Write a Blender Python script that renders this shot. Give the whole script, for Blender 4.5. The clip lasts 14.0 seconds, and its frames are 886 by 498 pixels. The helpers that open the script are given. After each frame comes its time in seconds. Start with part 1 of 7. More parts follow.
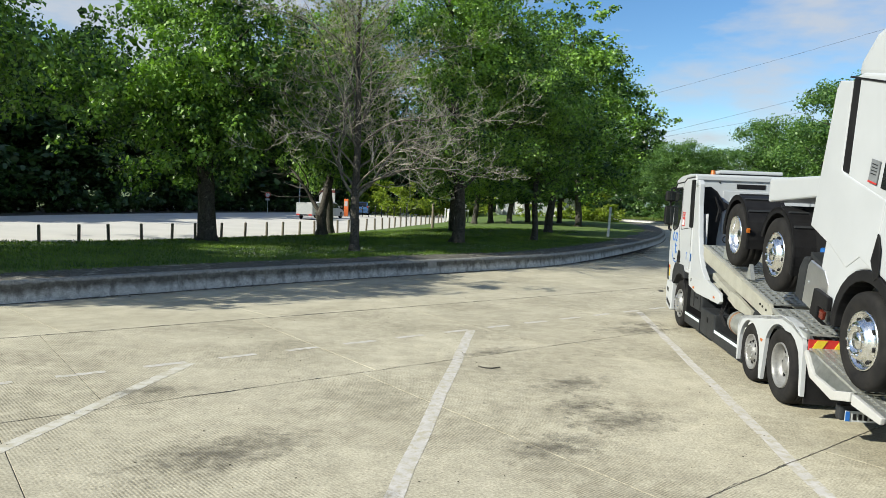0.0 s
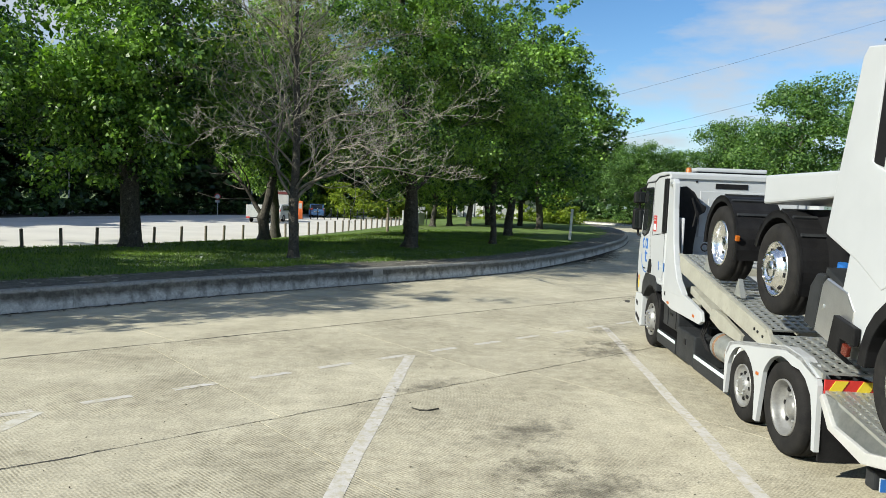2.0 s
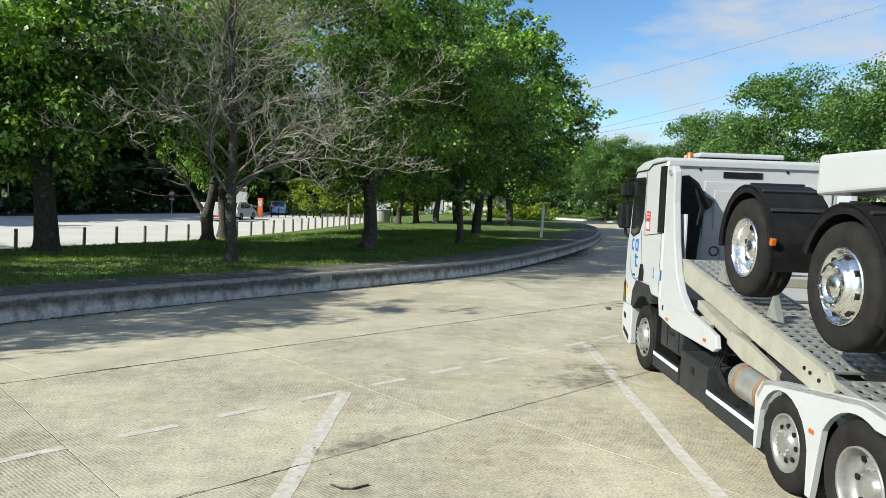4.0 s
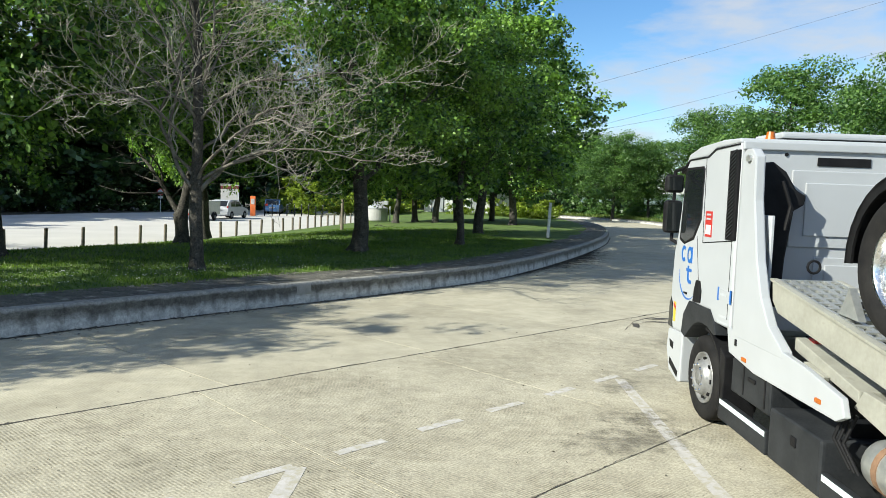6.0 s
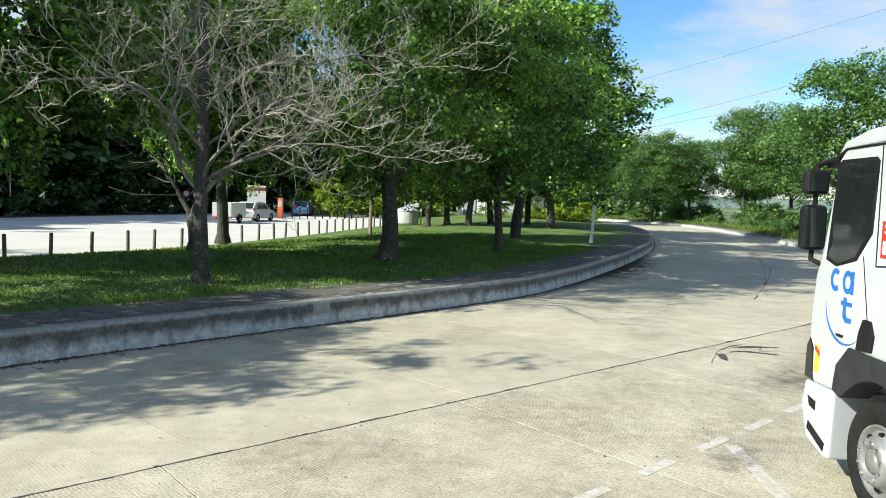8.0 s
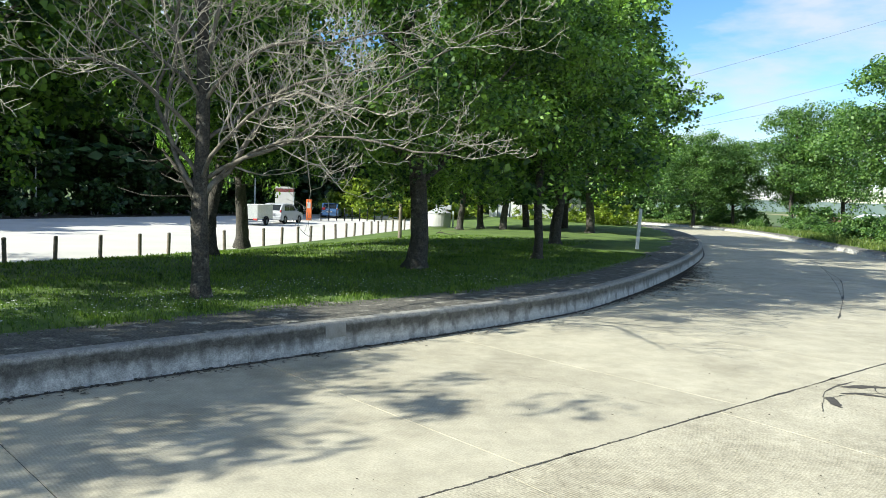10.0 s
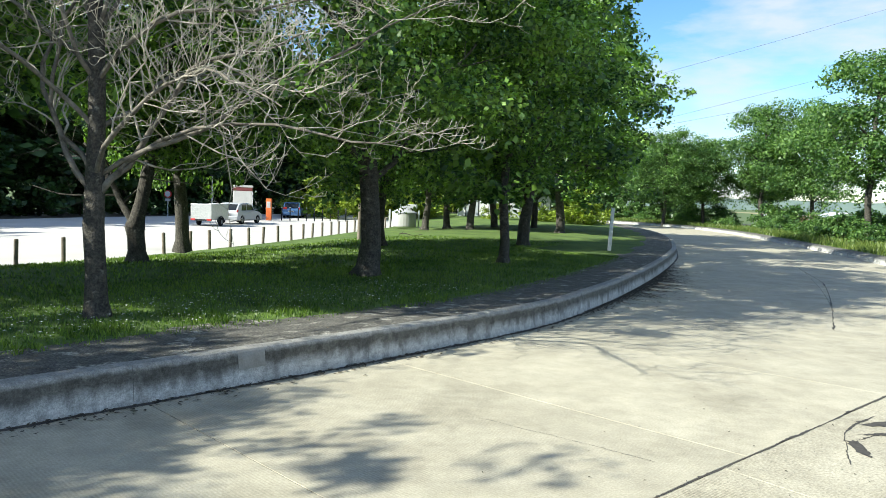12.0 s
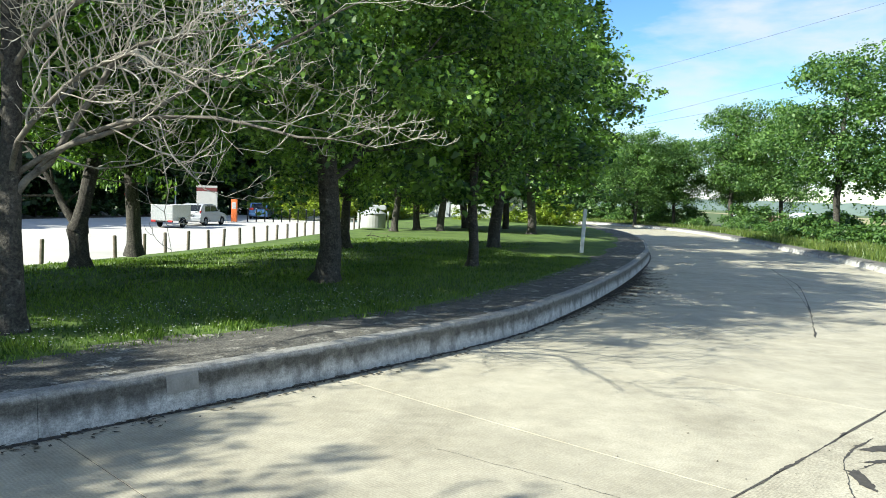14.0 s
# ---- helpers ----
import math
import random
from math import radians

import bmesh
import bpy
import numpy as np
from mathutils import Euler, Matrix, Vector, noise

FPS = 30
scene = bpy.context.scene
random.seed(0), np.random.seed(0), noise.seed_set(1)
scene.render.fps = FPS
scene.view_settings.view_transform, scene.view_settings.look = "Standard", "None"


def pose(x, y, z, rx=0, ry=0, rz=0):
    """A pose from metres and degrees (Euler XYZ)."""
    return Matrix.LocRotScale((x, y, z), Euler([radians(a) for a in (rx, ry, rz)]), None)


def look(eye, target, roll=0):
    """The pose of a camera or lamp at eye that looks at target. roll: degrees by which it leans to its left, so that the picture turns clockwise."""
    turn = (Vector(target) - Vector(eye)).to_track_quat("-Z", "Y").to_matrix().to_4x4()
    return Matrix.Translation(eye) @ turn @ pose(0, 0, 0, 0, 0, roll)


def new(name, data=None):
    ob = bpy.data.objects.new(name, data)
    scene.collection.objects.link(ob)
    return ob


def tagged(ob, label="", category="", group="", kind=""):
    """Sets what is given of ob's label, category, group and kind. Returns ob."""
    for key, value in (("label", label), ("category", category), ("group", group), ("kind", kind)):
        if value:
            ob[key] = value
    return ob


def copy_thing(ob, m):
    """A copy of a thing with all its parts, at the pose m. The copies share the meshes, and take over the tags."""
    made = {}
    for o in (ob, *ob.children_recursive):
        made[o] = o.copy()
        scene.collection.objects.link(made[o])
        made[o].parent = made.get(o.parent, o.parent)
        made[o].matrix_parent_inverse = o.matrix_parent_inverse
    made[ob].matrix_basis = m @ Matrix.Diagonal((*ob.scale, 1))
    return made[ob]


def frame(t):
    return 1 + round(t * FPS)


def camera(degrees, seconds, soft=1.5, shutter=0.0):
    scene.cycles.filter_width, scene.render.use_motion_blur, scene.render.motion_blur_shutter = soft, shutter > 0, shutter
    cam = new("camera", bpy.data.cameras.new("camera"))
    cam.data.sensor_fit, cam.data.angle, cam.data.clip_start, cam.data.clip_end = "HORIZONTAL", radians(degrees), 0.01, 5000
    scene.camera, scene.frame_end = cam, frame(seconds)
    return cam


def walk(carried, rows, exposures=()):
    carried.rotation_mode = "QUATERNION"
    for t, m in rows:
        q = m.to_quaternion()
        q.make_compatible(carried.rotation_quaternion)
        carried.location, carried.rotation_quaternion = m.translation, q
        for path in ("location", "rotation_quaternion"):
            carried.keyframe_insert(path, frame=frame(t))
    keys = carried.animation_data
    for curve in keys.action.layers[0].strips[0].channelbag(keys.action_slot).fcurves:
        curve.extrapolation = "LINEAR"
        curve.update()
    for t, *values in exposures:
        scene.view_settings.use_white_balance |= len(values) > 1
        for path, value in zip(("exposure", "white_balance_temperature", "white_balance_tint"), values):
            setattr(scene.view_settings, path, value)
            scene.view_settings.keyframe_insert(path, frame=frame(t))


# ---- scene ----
cam = camera(63.8, 14.0, soft=0.6)
PATH = [
    (0, (0.243, 4.926, 2.592), (0.124, 6.916, 2.443), 2.4),
    (0.5, (0.299, 5.444, 2.595), (0.197, 7.436, 2.45), 2.5),
    (1, (0.371, 5.968, 2.595), (0.291, 7.962, 2.454), 2.5),
    (1.5, (0.469, 6.503, 2.594), (0.42, 8.498, 2.455), 2.4),
    (2, (0.592, 7.057, 2.594), (0.576, 9.052, 2.455), 2.4),
    (2.5, (0.696, 7.639, 2.59), (0.71, 9.634, 2.452), 2.4),
    (3, (0.779, 8.26, 2.586), (0.819, 10.255, 2.446), 2.3),
    (5.5, (1.082, 11.601, 2.54), (1.155, 13.594, 2.39), 2.0),
    (6, (1.097, 12.265, 2.54), (1.16, 14.258, 2.389), 2.0),
    (6.5, (1.105, 12.914, 2.538), (1.156, 14.908, 2.386), 1.9),
    (7, (1.102, 13.546, 2.538), (1.139, 15.54, 2.388), 2.0),
    (7.5, (1.053, 14.157, 2.538), (1.066, 16.151, 2.389), 1.9),
    (8, (0.941, 14.748, 2.542), (0.919, 16.742, 2.393), 2.0),
    (8.5, (0.808, 15.315, 2.54), (0.735, 17.308, 2.391), 2.1),
    (11, (0.85, 18.073, 2.538), (0.736, 20.065, 2.392), 2.2),
    (11.5, (0.969, 18.581, 2.545), (0.897, 20.574, 2.398), 2.2),
    (12, (1.115, 19.024, 2.553), (1.085, 21.018, 2.406), 2.1),
    (12.5, (1.221, 19.379, 2.561), (1.226, 21.374, 2.414), 2.1),
    (13, (1.283, 19.646, 2.569), (1.312, 21.64, 2.423), 2.1),
    (13.5, (1.299, 19.844, 2.573), (1.34, 21.838, 2.427), 2.1),
    (14, (1.298, 20.007, 2.571), (1.344, 22.002, 2.428), 2.1),
]
walk(cam, [(t, look(eye, target, roll)) for t, eye, target, roll in PATH],
     exposures=[(0, 0.88, 6650, 4), (3, 0.92, 6650, 4), (6.5, 1.06, 6500, 3), (8.5, 1.24, 6500, 3), (11, 1.38, 6400, 3), (14, 1.41, 6400, 3)])

# ---- light ----
world = bpy.data.worlds.new("sky")
scene.world = world
world.use_nodes = True
SUN_EL, SUN_AZ = 32.0, 242.5   # degrees; azimuth clockwise from +y


def build_sky():
    nt = world.node_tree
    nt.nodes.clear()
    out = nt.nodes.new("ShaderNodeOutputWorld")
    bg = nt.nodes.new("ShaderNodeBackground")
    sky = nt.nodes.new("ShaderNodeTexSky")
    sky.sky_type = "NISHITA"
    sky.sun_disc = False
    sky.sun_elevation = radians(SUN_EL)
    sky.sun_rotation = radians(SUN_AZ)
    sky.air_density, sky.dust_density, sky.ozone_density = 1.0, 0.15, 3.5
    geo = nt.nodes.new("ShaderNodeTexCoord")
    mp = nt.nodes.new("ShaderNodeMapping")
    mp.inputs["Location"].default_value = (0.45, 0.2, 0.0)
    mp.inputs["Scale"].default_value = (1.0, 1.0, 3.4)
    n1 = nt.nodes.new("ShaderNodeTexNoise")
    n1.inputs["Scale"].default_value = 4.2
    n1.inputs["Detail"].default_value = 7.0
    n1.inputs["Roughness"].default_value = 0.55
    ramp = nt.nodes.new("ShaderNodeMapRange")
    ramp.inputs["From Min"].default_value, ramp.inputs["From Max"].default_value = 0.44, 0.62
    ramp.inputs["To Max"].default_value = 0.80
    mix = nt.nodes.new("ShaderNodeMix")
    mix.data_type = "RGBA"
    mix.inputs["B"].default_value = (2.25, 2.32, 2.6, 1.0)
    deep = nt.nodes.new("ShaderNodeHueSaturation")
    deep.inputs["Saturation"].default_value = 1.18
    deep.inputs["Hue"].default_value = 0.505
    deep.inputs["Value"].default_value = 0.57
    bg.inputs["Strength"].default_value = 0.15
    k = nt.links.new
    k(geo.outputs["Generated"], mp.inputs["Vector"])
    k(mp.outputs["Vector"], n1.inputs["Vector"])
    k(n1.outputs["Fac"], ramp.inputs["Value"])
    k(ramp.outputs["Result"], mix.inputs["Factor"])
    k(sky.outputs["Color"], deep.inputs["Color"])
    k(deep.outputs["Color"], mix.inputs["A"])
    k(mix.outputs["Result"], bg.inputs["Color"])
    k(bg.outputs["Background"], out.inputs["Surface"])


build_sky()
sun_data = bpy.data.lights.new("sun", "SUN")
sun_data.energy, sun_data.angle, sun_data.color = 4.2, radians(0.53), (1.0, 0.955, 0.87)
sun = new("sun", sun_data)
_az, _el = radians(SUN_AZ), radians(SUN_EL)
SUN_DIR = Vector((math.sin(_az) * math.cos(_el), math.cos(_az) * math.cos(_el), math.sin(_el)))
sun.matrix_world = look(SUN_DIR * 50, (0, 0, 0))


# ---- materials ----
def mat(name, c1, c2, scale=4.0, rough=0.8, metal=0.0, bump=0.0, fine=40.0, spread=(0.35, 0.65), world_coords=False,
        jitter=0.0, island=0.0, c3=None, stain=(0.58, 0.7), stain_scale=0.7, rough2=None, coat=0.0, bump_dist=0.01):
    """Two scales of noise between two colours, an optional stain colour, relief, and a change from piece to piece."""
    m = bpy.data.materials.new(name)
    m.use_nodes = True
    nt = m.node_tree
    p = nt.nodes["Principled BSDF"]
    k = nt.links.new
    if world_coords:
        vec = nt.nodes.new("ShaderNodeNewGeometry").outputs["Position"]
    else:
        vec = nt.nodes.new("ShaderNodeTexCoord").outputs["Object"]

    def noise_tex(s, d=5.0, r=0.6):
        n = nt.nodes.new("ShaderNodeTexNoise")
        n.inputs["Scale"].default_value, n.inputs["Detail"].default_value, n.inputs["Roughness"].default_value = s, d, r
        k(vec, n.inputs["Vector"])
        return n.outputs["Fac"]

    def remap(v, a, b, lo=0.0, hi=1.0):
        n = nt.nodes.new("ShaderNodeMapRange")
        for key, val in zip(("From Min", "From Max", "To Min", "To Max"), (a, b, lo, hi)):
            n.inputs[key].default_value = val
        k(v, n.inputs["Value"])
        return n.outputs["Result"]

    def blend(f, a, b, mode="MIX"):
        n = nt.nodes.new("ShaderNodeMix")
        n.data_type, n.blend_type = "RGBA", mode
        for sock, val in (("Factor", f), ("A", a), ("B", b)):
            if isinstance(val, (int, float)):
                n.inputs[sock].default_value = val
            elif isinstance(val, tuple):
                n.inputs[sock].default_value = (*val, 1.0)
            else:
                k(val, n.inputs[sock])
        return n.outputs["Result"]

    big, small = noise_tex(scale), noise_tex(fine, 3.0)
    both = nt.nodes.new("ShaderNodeMath")
    both.operation = "MULTIPLY_ADD"
    both.inputs[1].default_value = 0.35
    k(small, both.inputs[0])
    k(remap(big, 0, 1, 0, 0.65), both.inputs[2])
    col = blend(remap(both.outputs[0], *spread), c1, c2)
    if c3:
        col = blend(remap(noise_tex(stain_scale, 6.0, 0.65), stain[0], stain[1]), col, c3)
    if jitter or island:
        src = nt.nodes.new("ShaderNodeObjectInfo").outputs["Random"] if jitter else nt.nodes.new("ShaderNodeNewGeometry").outputs["Random Per Island"]
        amount = jitter or island
        hsv = nt.nodes.new("ShaderNodeHueSaturation")
        k(remap(src, 0, 1, 1 - amount, 1 + amount), hsv.inputs["Value"])
        k(col, hsv.inputs["Color"])
        col = hsv.outputs["Color"]
    k(col, p.inputs["Base Color"])
    k(remap(small, 0.3, 0.7, rough - 0.06, min(1.0, (rough2 or rough + 0.06))), p.inputs["Roughness"])
    p.inputs["Metallic"].default_value = metal
    p.inputs["Coat Weight"].default_value = coat
    if bump:
        b = nt.nodes.new("ShaderNodeBump")
        b.inputs["Strength"].default_value, b.inputs["Distance"].default_value = bump, bump_dist
        k(both.outputs[0], b.inputs["Height"])
        k(b.outputs["Normal"], p.inputs["Normal"])
    return m


def speckle(m, scale, low, high, lo_cut=0.38, hi_cut=0.62, detail=4.0):
    """Multiply a material's colour by fine grain."""
    nt = m.node_tree
    k = nt.links.new
    p = nt.nodes["Principled BSDF"]
    old = p.inputs["Base Color"].links[0].from_socket
    n = nt.nodes.new("ShaderNodeTexNoise")
    n.inputs["Scale"].default_value, n.inputs["Detail"].default_value, n.inputs["Roughness"].default_value = scale, detail, 0.7
    k(nt.nodes.new("ShaderNodeNewGeometry").outputs["Position"], n.inputs["Vector"])
    r = nt.nodes.new("ShaderNodeMapRange")
    for key, val in zip(("From Min", "From Max", "To Min", "To Max"), (lo_cut, hi_cut, low, high)):
        r.inputs[key].default_value = val
    k(n.outputs["Fac"], r.inputs["Value"])
    mix = nt.nodes.new("ShaderNodeVectorMath")
    mix.operation = "SCALE"
    k(old, mix.inputs[0])
    k(r.outputs["Result"], mix.inputs["Scale"])
    k(mix.outputs["Vector"], p.inputs["Base Color"])
    return m


def leaf_mat(name, dark, light, glow, through_share=0.4):
    m = bpy.data.materials.new(name)
    m.use_nodes = True
    nt = m.node_tree
    k = nt.links.new
    p = nt.nodes["Principled BSDF"]
    out = nt.nodes["Material Output"]
    rnd = nt.nodes.new("ShaderNodeNewGeometry").outputs["Random Per Island"]
    pos = nt.nodes.new("ShaderNodeTexCoord").outputs["Object"]
    n = nt.nodes.new("ShaderNodeTexNoise")
    n.inputs["Scale"].default_value = 0.55
    k(pos, n.inputs["Vector"])
    add = nt.nodes.new("ShaderNodeMath")
    add.operation = "MULTIPLY_ADD"
    add.inputs[1].default_value = 0.5
    k(rnd, add.inputs[0])
    k(n.outputs["Fac"], add.inputs[2])
    rr = nt.nodes.new("ShaderNodeMapRange")
    rr.inputs["From Min"].default_value, rr.inputs["From Max"].default_value = 0.5, 1.0
    k(add.outputs[0], rr.inputs["Value"])
    mix = nt.nodes.new("ShaderNodeMix")
    mix.data_type = "RGBA"
    mix.inputs["A"].default_value, mix.inputs["B"].default_value = (*dark, 1), (*light, 1)
    k(rr.outputs["Result"], mix.inputs["Factor"])
    k(mix.outputs["Result"], p.inputs["Base Color"])
    p.inputs["Roughness"].default_value = 0.42
    p.inputs["Specular IOR Level"].default_value = 0.4
    tr = nt.nodes.new("ShaderNodeBsdfTranslucent")
    tint = nt.nodes.new("ShaderNodeMix")
    tint.data_type, tint.blend_type = "RGBA", "MULTIPLY"
    tint.inputs["Factor"].default_value = 1.0
    tint.inputs["B"].default_value = (*glow, 1)
    k(mix.outputs["Result"], tint.inputs["A"])
    k(tint.outputs["Result"], tr.inputs["Color"])
    sh = nt.nodes.new("ShaderNodeMixShader")
    sh.inputs["Fac"].default_value = through_share
    k(p.outputs["BSDF"], sh.inputs[1])
    k(tr.outputs["BSDF"], sh.inputs[2])
    k(sh.outputs["Shader"], out.inputs["Surface"])
    return m


def concrete_slab_mat(name, ribs):
    """Pale brushed concrete: fine ribs across the lane, grit, oil and tyre stains, each slab a little different."""
    m = mat(name, (0.395, 0.360, 0.268), (0.500, 0.462, 0.352), scale=0.9, fine=55.0, rough=0.85, world_coords=True, jitter=0.05,
            c3=(0.27, 0.245, 0.18), stain=(0.55, 0.78), stain_scale=0.5)
    nt = m.node_tree
    k = nt.links.new
    p = nt.nodes["Principled BSDF"]
    pos = nt.nodes.new("ShaderNodeNewGeometry").outputs["Position"]
    mp = nt.nodes.new("ShaderNodeMapping")
    mp.inputs["Rotation"].default_value = (0, 0, radians(-47))
    k(pos, mp.inputs["Vector"])
    wv = nt.nodes.new("ShaderNodeTexWave")
    wv.inputs["Scale"].default_value = 9.0
    wv.inputs["Distortion"].default_value = 1.1
    wv.inputs["Detail"].default_value = 1.0
    wv.inputs["Detail Scale"].default_value = 1.6
    k(mp.outputs["Vector"], wv.inputs["Vector"])
    patchy = nt.nodes.new("ShaderNodeTexNoise")
    patchy.inputs["Scale"].default_value = 0.5
    patchy.inputs["Detail"].default_value = 4.0
    k(pos, patchy.inputs["Vector"])
    worn = nt.nodes.new("ShaderNodeMapRange")
    worn.inputs["From Min"].default_value, worn.inputs["From Max"].default_value = 0.34, 0.56
    k(patchy.outputs["Fac"], worn.inputs["Value"])
    mul = nt.nodes.new("ShaderNodeMath")
    mul.operation = "MULTIPLY"
    broken = nt.nodes.new("ShaderNodeTexNoise")
    broken.inputs["Scale"].default_value = 7.0
    broken.inputs["Detail"].default_value = 5.0
    k(pos, broken.inputs["Vector"])
    br = nt.nodes.new("ShaderNodeMapRange")
    br.inputs["From Min"].default_value, br.inputs["From Max"].default_value = 0.36, 0.62
    br.inputs["To Min"].default_value = 0.25
    k(broken.outputs["Fac"], br.inputs["Value"])
    cut = nt.nodes.new("ShaderNodeMath")
    cut.operation = "MULTIPLY"
    k(wv.outputs["Fac"], cut.inputs[0])
    k(br.outputs["Result"], cut.inputs[1])
    k(cut.outputs[0], mul.inputs[0])
    k(worn.outputs["Result"], mul.inputs[1])
    old = p.inputs["Base Color"].links[0].from_socket
    dirt = nt.nodes.new("ShaderNodeMix")
    dirt.data_type, dirt.blend_type = "RGBA", "MULTIPLY"
    dirt.inputs["B"].default_value = (0.40, 0.38, 0.33, 1)
    half = nt.nodes.new("ShaderNodeMath")
    half.operation = "MULTIPLY"
    half.inputs[1].default_value = 0.95 * ribs
    k(mul.outputs[0], half.inputs[0])
    k(half.outputs[0], dirt.inputs["Factor"])
    k(old, dirt.inputs["A"])
    # pores and grit
    vor = nt.nodes.new("ShaderNodeTexNoise")
    vor.inputs["Scale"].default_value = 26.0
    vor.inputs["Detail"].default_value = 2.0
    k(pos, vor.inputs["Vector"])
    pr = nt.nodes.new("ShaderNodeMapRange")
    pr.inputs["From Min"].default_value, pr.inputs["From Max"].default_value = 0.61, 0.70
    k(vor.outputs["Fac"], pr.inputs["Value"])
    pit = nt.nodes.new("ShaderNodeMix")
    pit.data_type = "RGBA"
    pit.inputs["B"].default_value = (0.17, 0.155, 0.125, 1)
    pr.inputs["To Max"].default_value = 0.55 if ribs > 0.5 else 0.12
    k(pr.outputs["Result"], pit.inputs["Factor"])
    k(dirt.outputs["Result"], pit.inputs["A"])
    k(pit.outputs["Result"], p.inputs["Base Color"])
    b = nt.nodes.new("ShaderNodeBump")
    b.inputs["Strength"].default_value, b.inputs["Distance"].default_value = 0.6 * ribs, 0.004
    b.invert = True
    k(mul.outputs[0], b.inputs["Height"])
    k(b.outputs["Normal"], p.inputs["Normal"])
    return m


M_SLAB = speckle(speckle(concrete_slab_mat("brushed_concrete", 0.85), 34.0, 0.72, 1.12), 3.2, 0.90, 1.08)
M_SLAB_SMOOTH = speckle(speckle(concrete_slab_mat("worn_smooth_concrete", 0.30), 40.0, 0.84, 1.06), 2.2, 0.88, 1.06)
M_BED = mat("joint_dirt", (0.05, 0.045, 0.038), (0.10, 0.09, 0.07), 3, 0.95, world_coords=True)


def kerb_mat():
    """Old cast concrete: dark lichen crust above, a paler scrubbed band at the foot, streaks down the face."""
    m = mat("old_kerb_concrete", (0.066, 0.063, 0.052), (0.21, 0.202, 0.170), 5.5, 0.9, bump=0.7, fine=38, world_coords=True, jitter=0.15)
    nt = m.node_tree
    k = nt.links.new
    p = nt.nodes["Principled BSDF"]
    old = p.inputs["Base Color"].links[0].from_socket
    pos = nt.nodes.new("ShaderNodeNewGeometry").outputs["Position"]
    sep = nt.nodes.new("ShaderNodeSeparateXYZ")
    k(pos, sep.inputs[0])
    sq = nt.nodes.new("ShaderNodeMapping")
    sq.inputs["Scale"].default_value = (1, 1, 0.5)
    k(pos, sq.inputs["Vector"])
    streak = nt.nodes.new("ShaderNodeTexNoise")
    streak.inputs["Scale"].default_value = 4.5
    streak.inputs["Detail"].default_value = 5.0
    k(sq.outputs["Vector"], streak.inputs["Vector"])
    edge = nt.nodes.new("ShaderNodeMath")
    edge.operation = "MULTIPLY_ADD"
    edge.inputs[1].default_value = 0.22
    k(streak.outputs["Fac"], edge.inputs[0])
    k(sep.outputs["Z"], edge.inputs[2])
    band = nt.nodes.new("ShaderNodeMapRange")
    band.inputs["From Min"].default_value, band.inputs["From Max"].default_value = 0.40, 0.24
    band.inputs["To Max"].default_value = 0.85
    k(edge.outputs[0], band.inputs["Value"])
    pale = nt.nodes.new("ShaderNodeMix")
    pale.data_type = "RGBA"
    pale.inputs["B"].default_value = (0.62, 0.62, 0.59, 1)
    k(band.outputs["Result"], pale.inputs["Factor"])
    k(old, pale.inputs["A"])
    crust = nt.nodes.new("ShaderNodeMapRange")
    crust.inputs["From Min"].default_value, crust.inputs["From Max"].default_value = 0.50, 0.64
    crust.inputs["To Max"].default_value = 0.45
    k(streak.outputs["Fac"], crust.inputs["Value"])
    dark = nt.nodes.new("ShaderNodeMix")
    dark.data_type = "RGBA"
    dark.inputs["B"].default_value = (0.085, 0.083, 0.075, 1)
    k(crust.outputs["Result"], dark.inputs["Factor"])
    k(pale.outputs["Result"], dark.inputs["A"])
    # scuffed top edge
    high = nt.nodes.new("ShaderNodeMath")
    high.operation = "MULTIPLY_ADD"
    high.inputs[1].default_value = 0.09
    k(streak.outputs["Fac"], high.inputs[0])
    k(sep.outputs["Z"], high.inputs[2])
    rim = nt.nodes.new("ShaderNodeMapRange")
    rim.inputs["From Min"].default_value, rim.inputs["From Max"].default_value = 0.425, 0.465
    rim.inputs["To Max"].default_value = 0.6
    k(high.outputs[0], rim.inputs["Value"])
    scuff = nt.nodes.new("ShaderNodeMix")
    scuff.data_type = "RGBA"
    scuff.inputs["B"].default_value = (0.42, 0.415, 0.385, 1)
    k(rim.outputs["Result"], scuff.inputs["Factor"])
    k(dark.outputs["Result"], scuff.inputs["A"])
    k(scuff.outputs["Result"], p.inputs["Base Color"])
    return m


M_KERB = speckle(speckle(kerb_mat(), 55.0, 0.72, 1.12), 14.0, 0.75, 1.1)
M_PATH = mat("weathered_path", (0.045, 0.043, 0.037), (0.150, 0.143, 0.122), 4.5, 0.95, bump=0.8, fine=32, world_coords=True,
             c3=(0.34, 0.325, 0.275), stain=(0.56, 0.66), stain_scale=3.2)
speckle(M_PATH, 30.0, 0.5, 1.5)
M_LAWN = mat("lawn_earth", (0.046, 0.086, 0.015), (0.122, 0.192, 0.032), 0.8, 0.95, bump=0.7, fine=30, world_coords=True,
             c3=(0.15, 0.14, 0.06), stain=(0.60, 0.78), stain_scale=0.5, bump_dist=0.05)
M_FIELD = mat("rough_grass", (0.050, 0.088, 0.022), (0.105, 0.145, 0.040), 0.12, 0.95, bump=0.5, fine=6, world_coords=True)
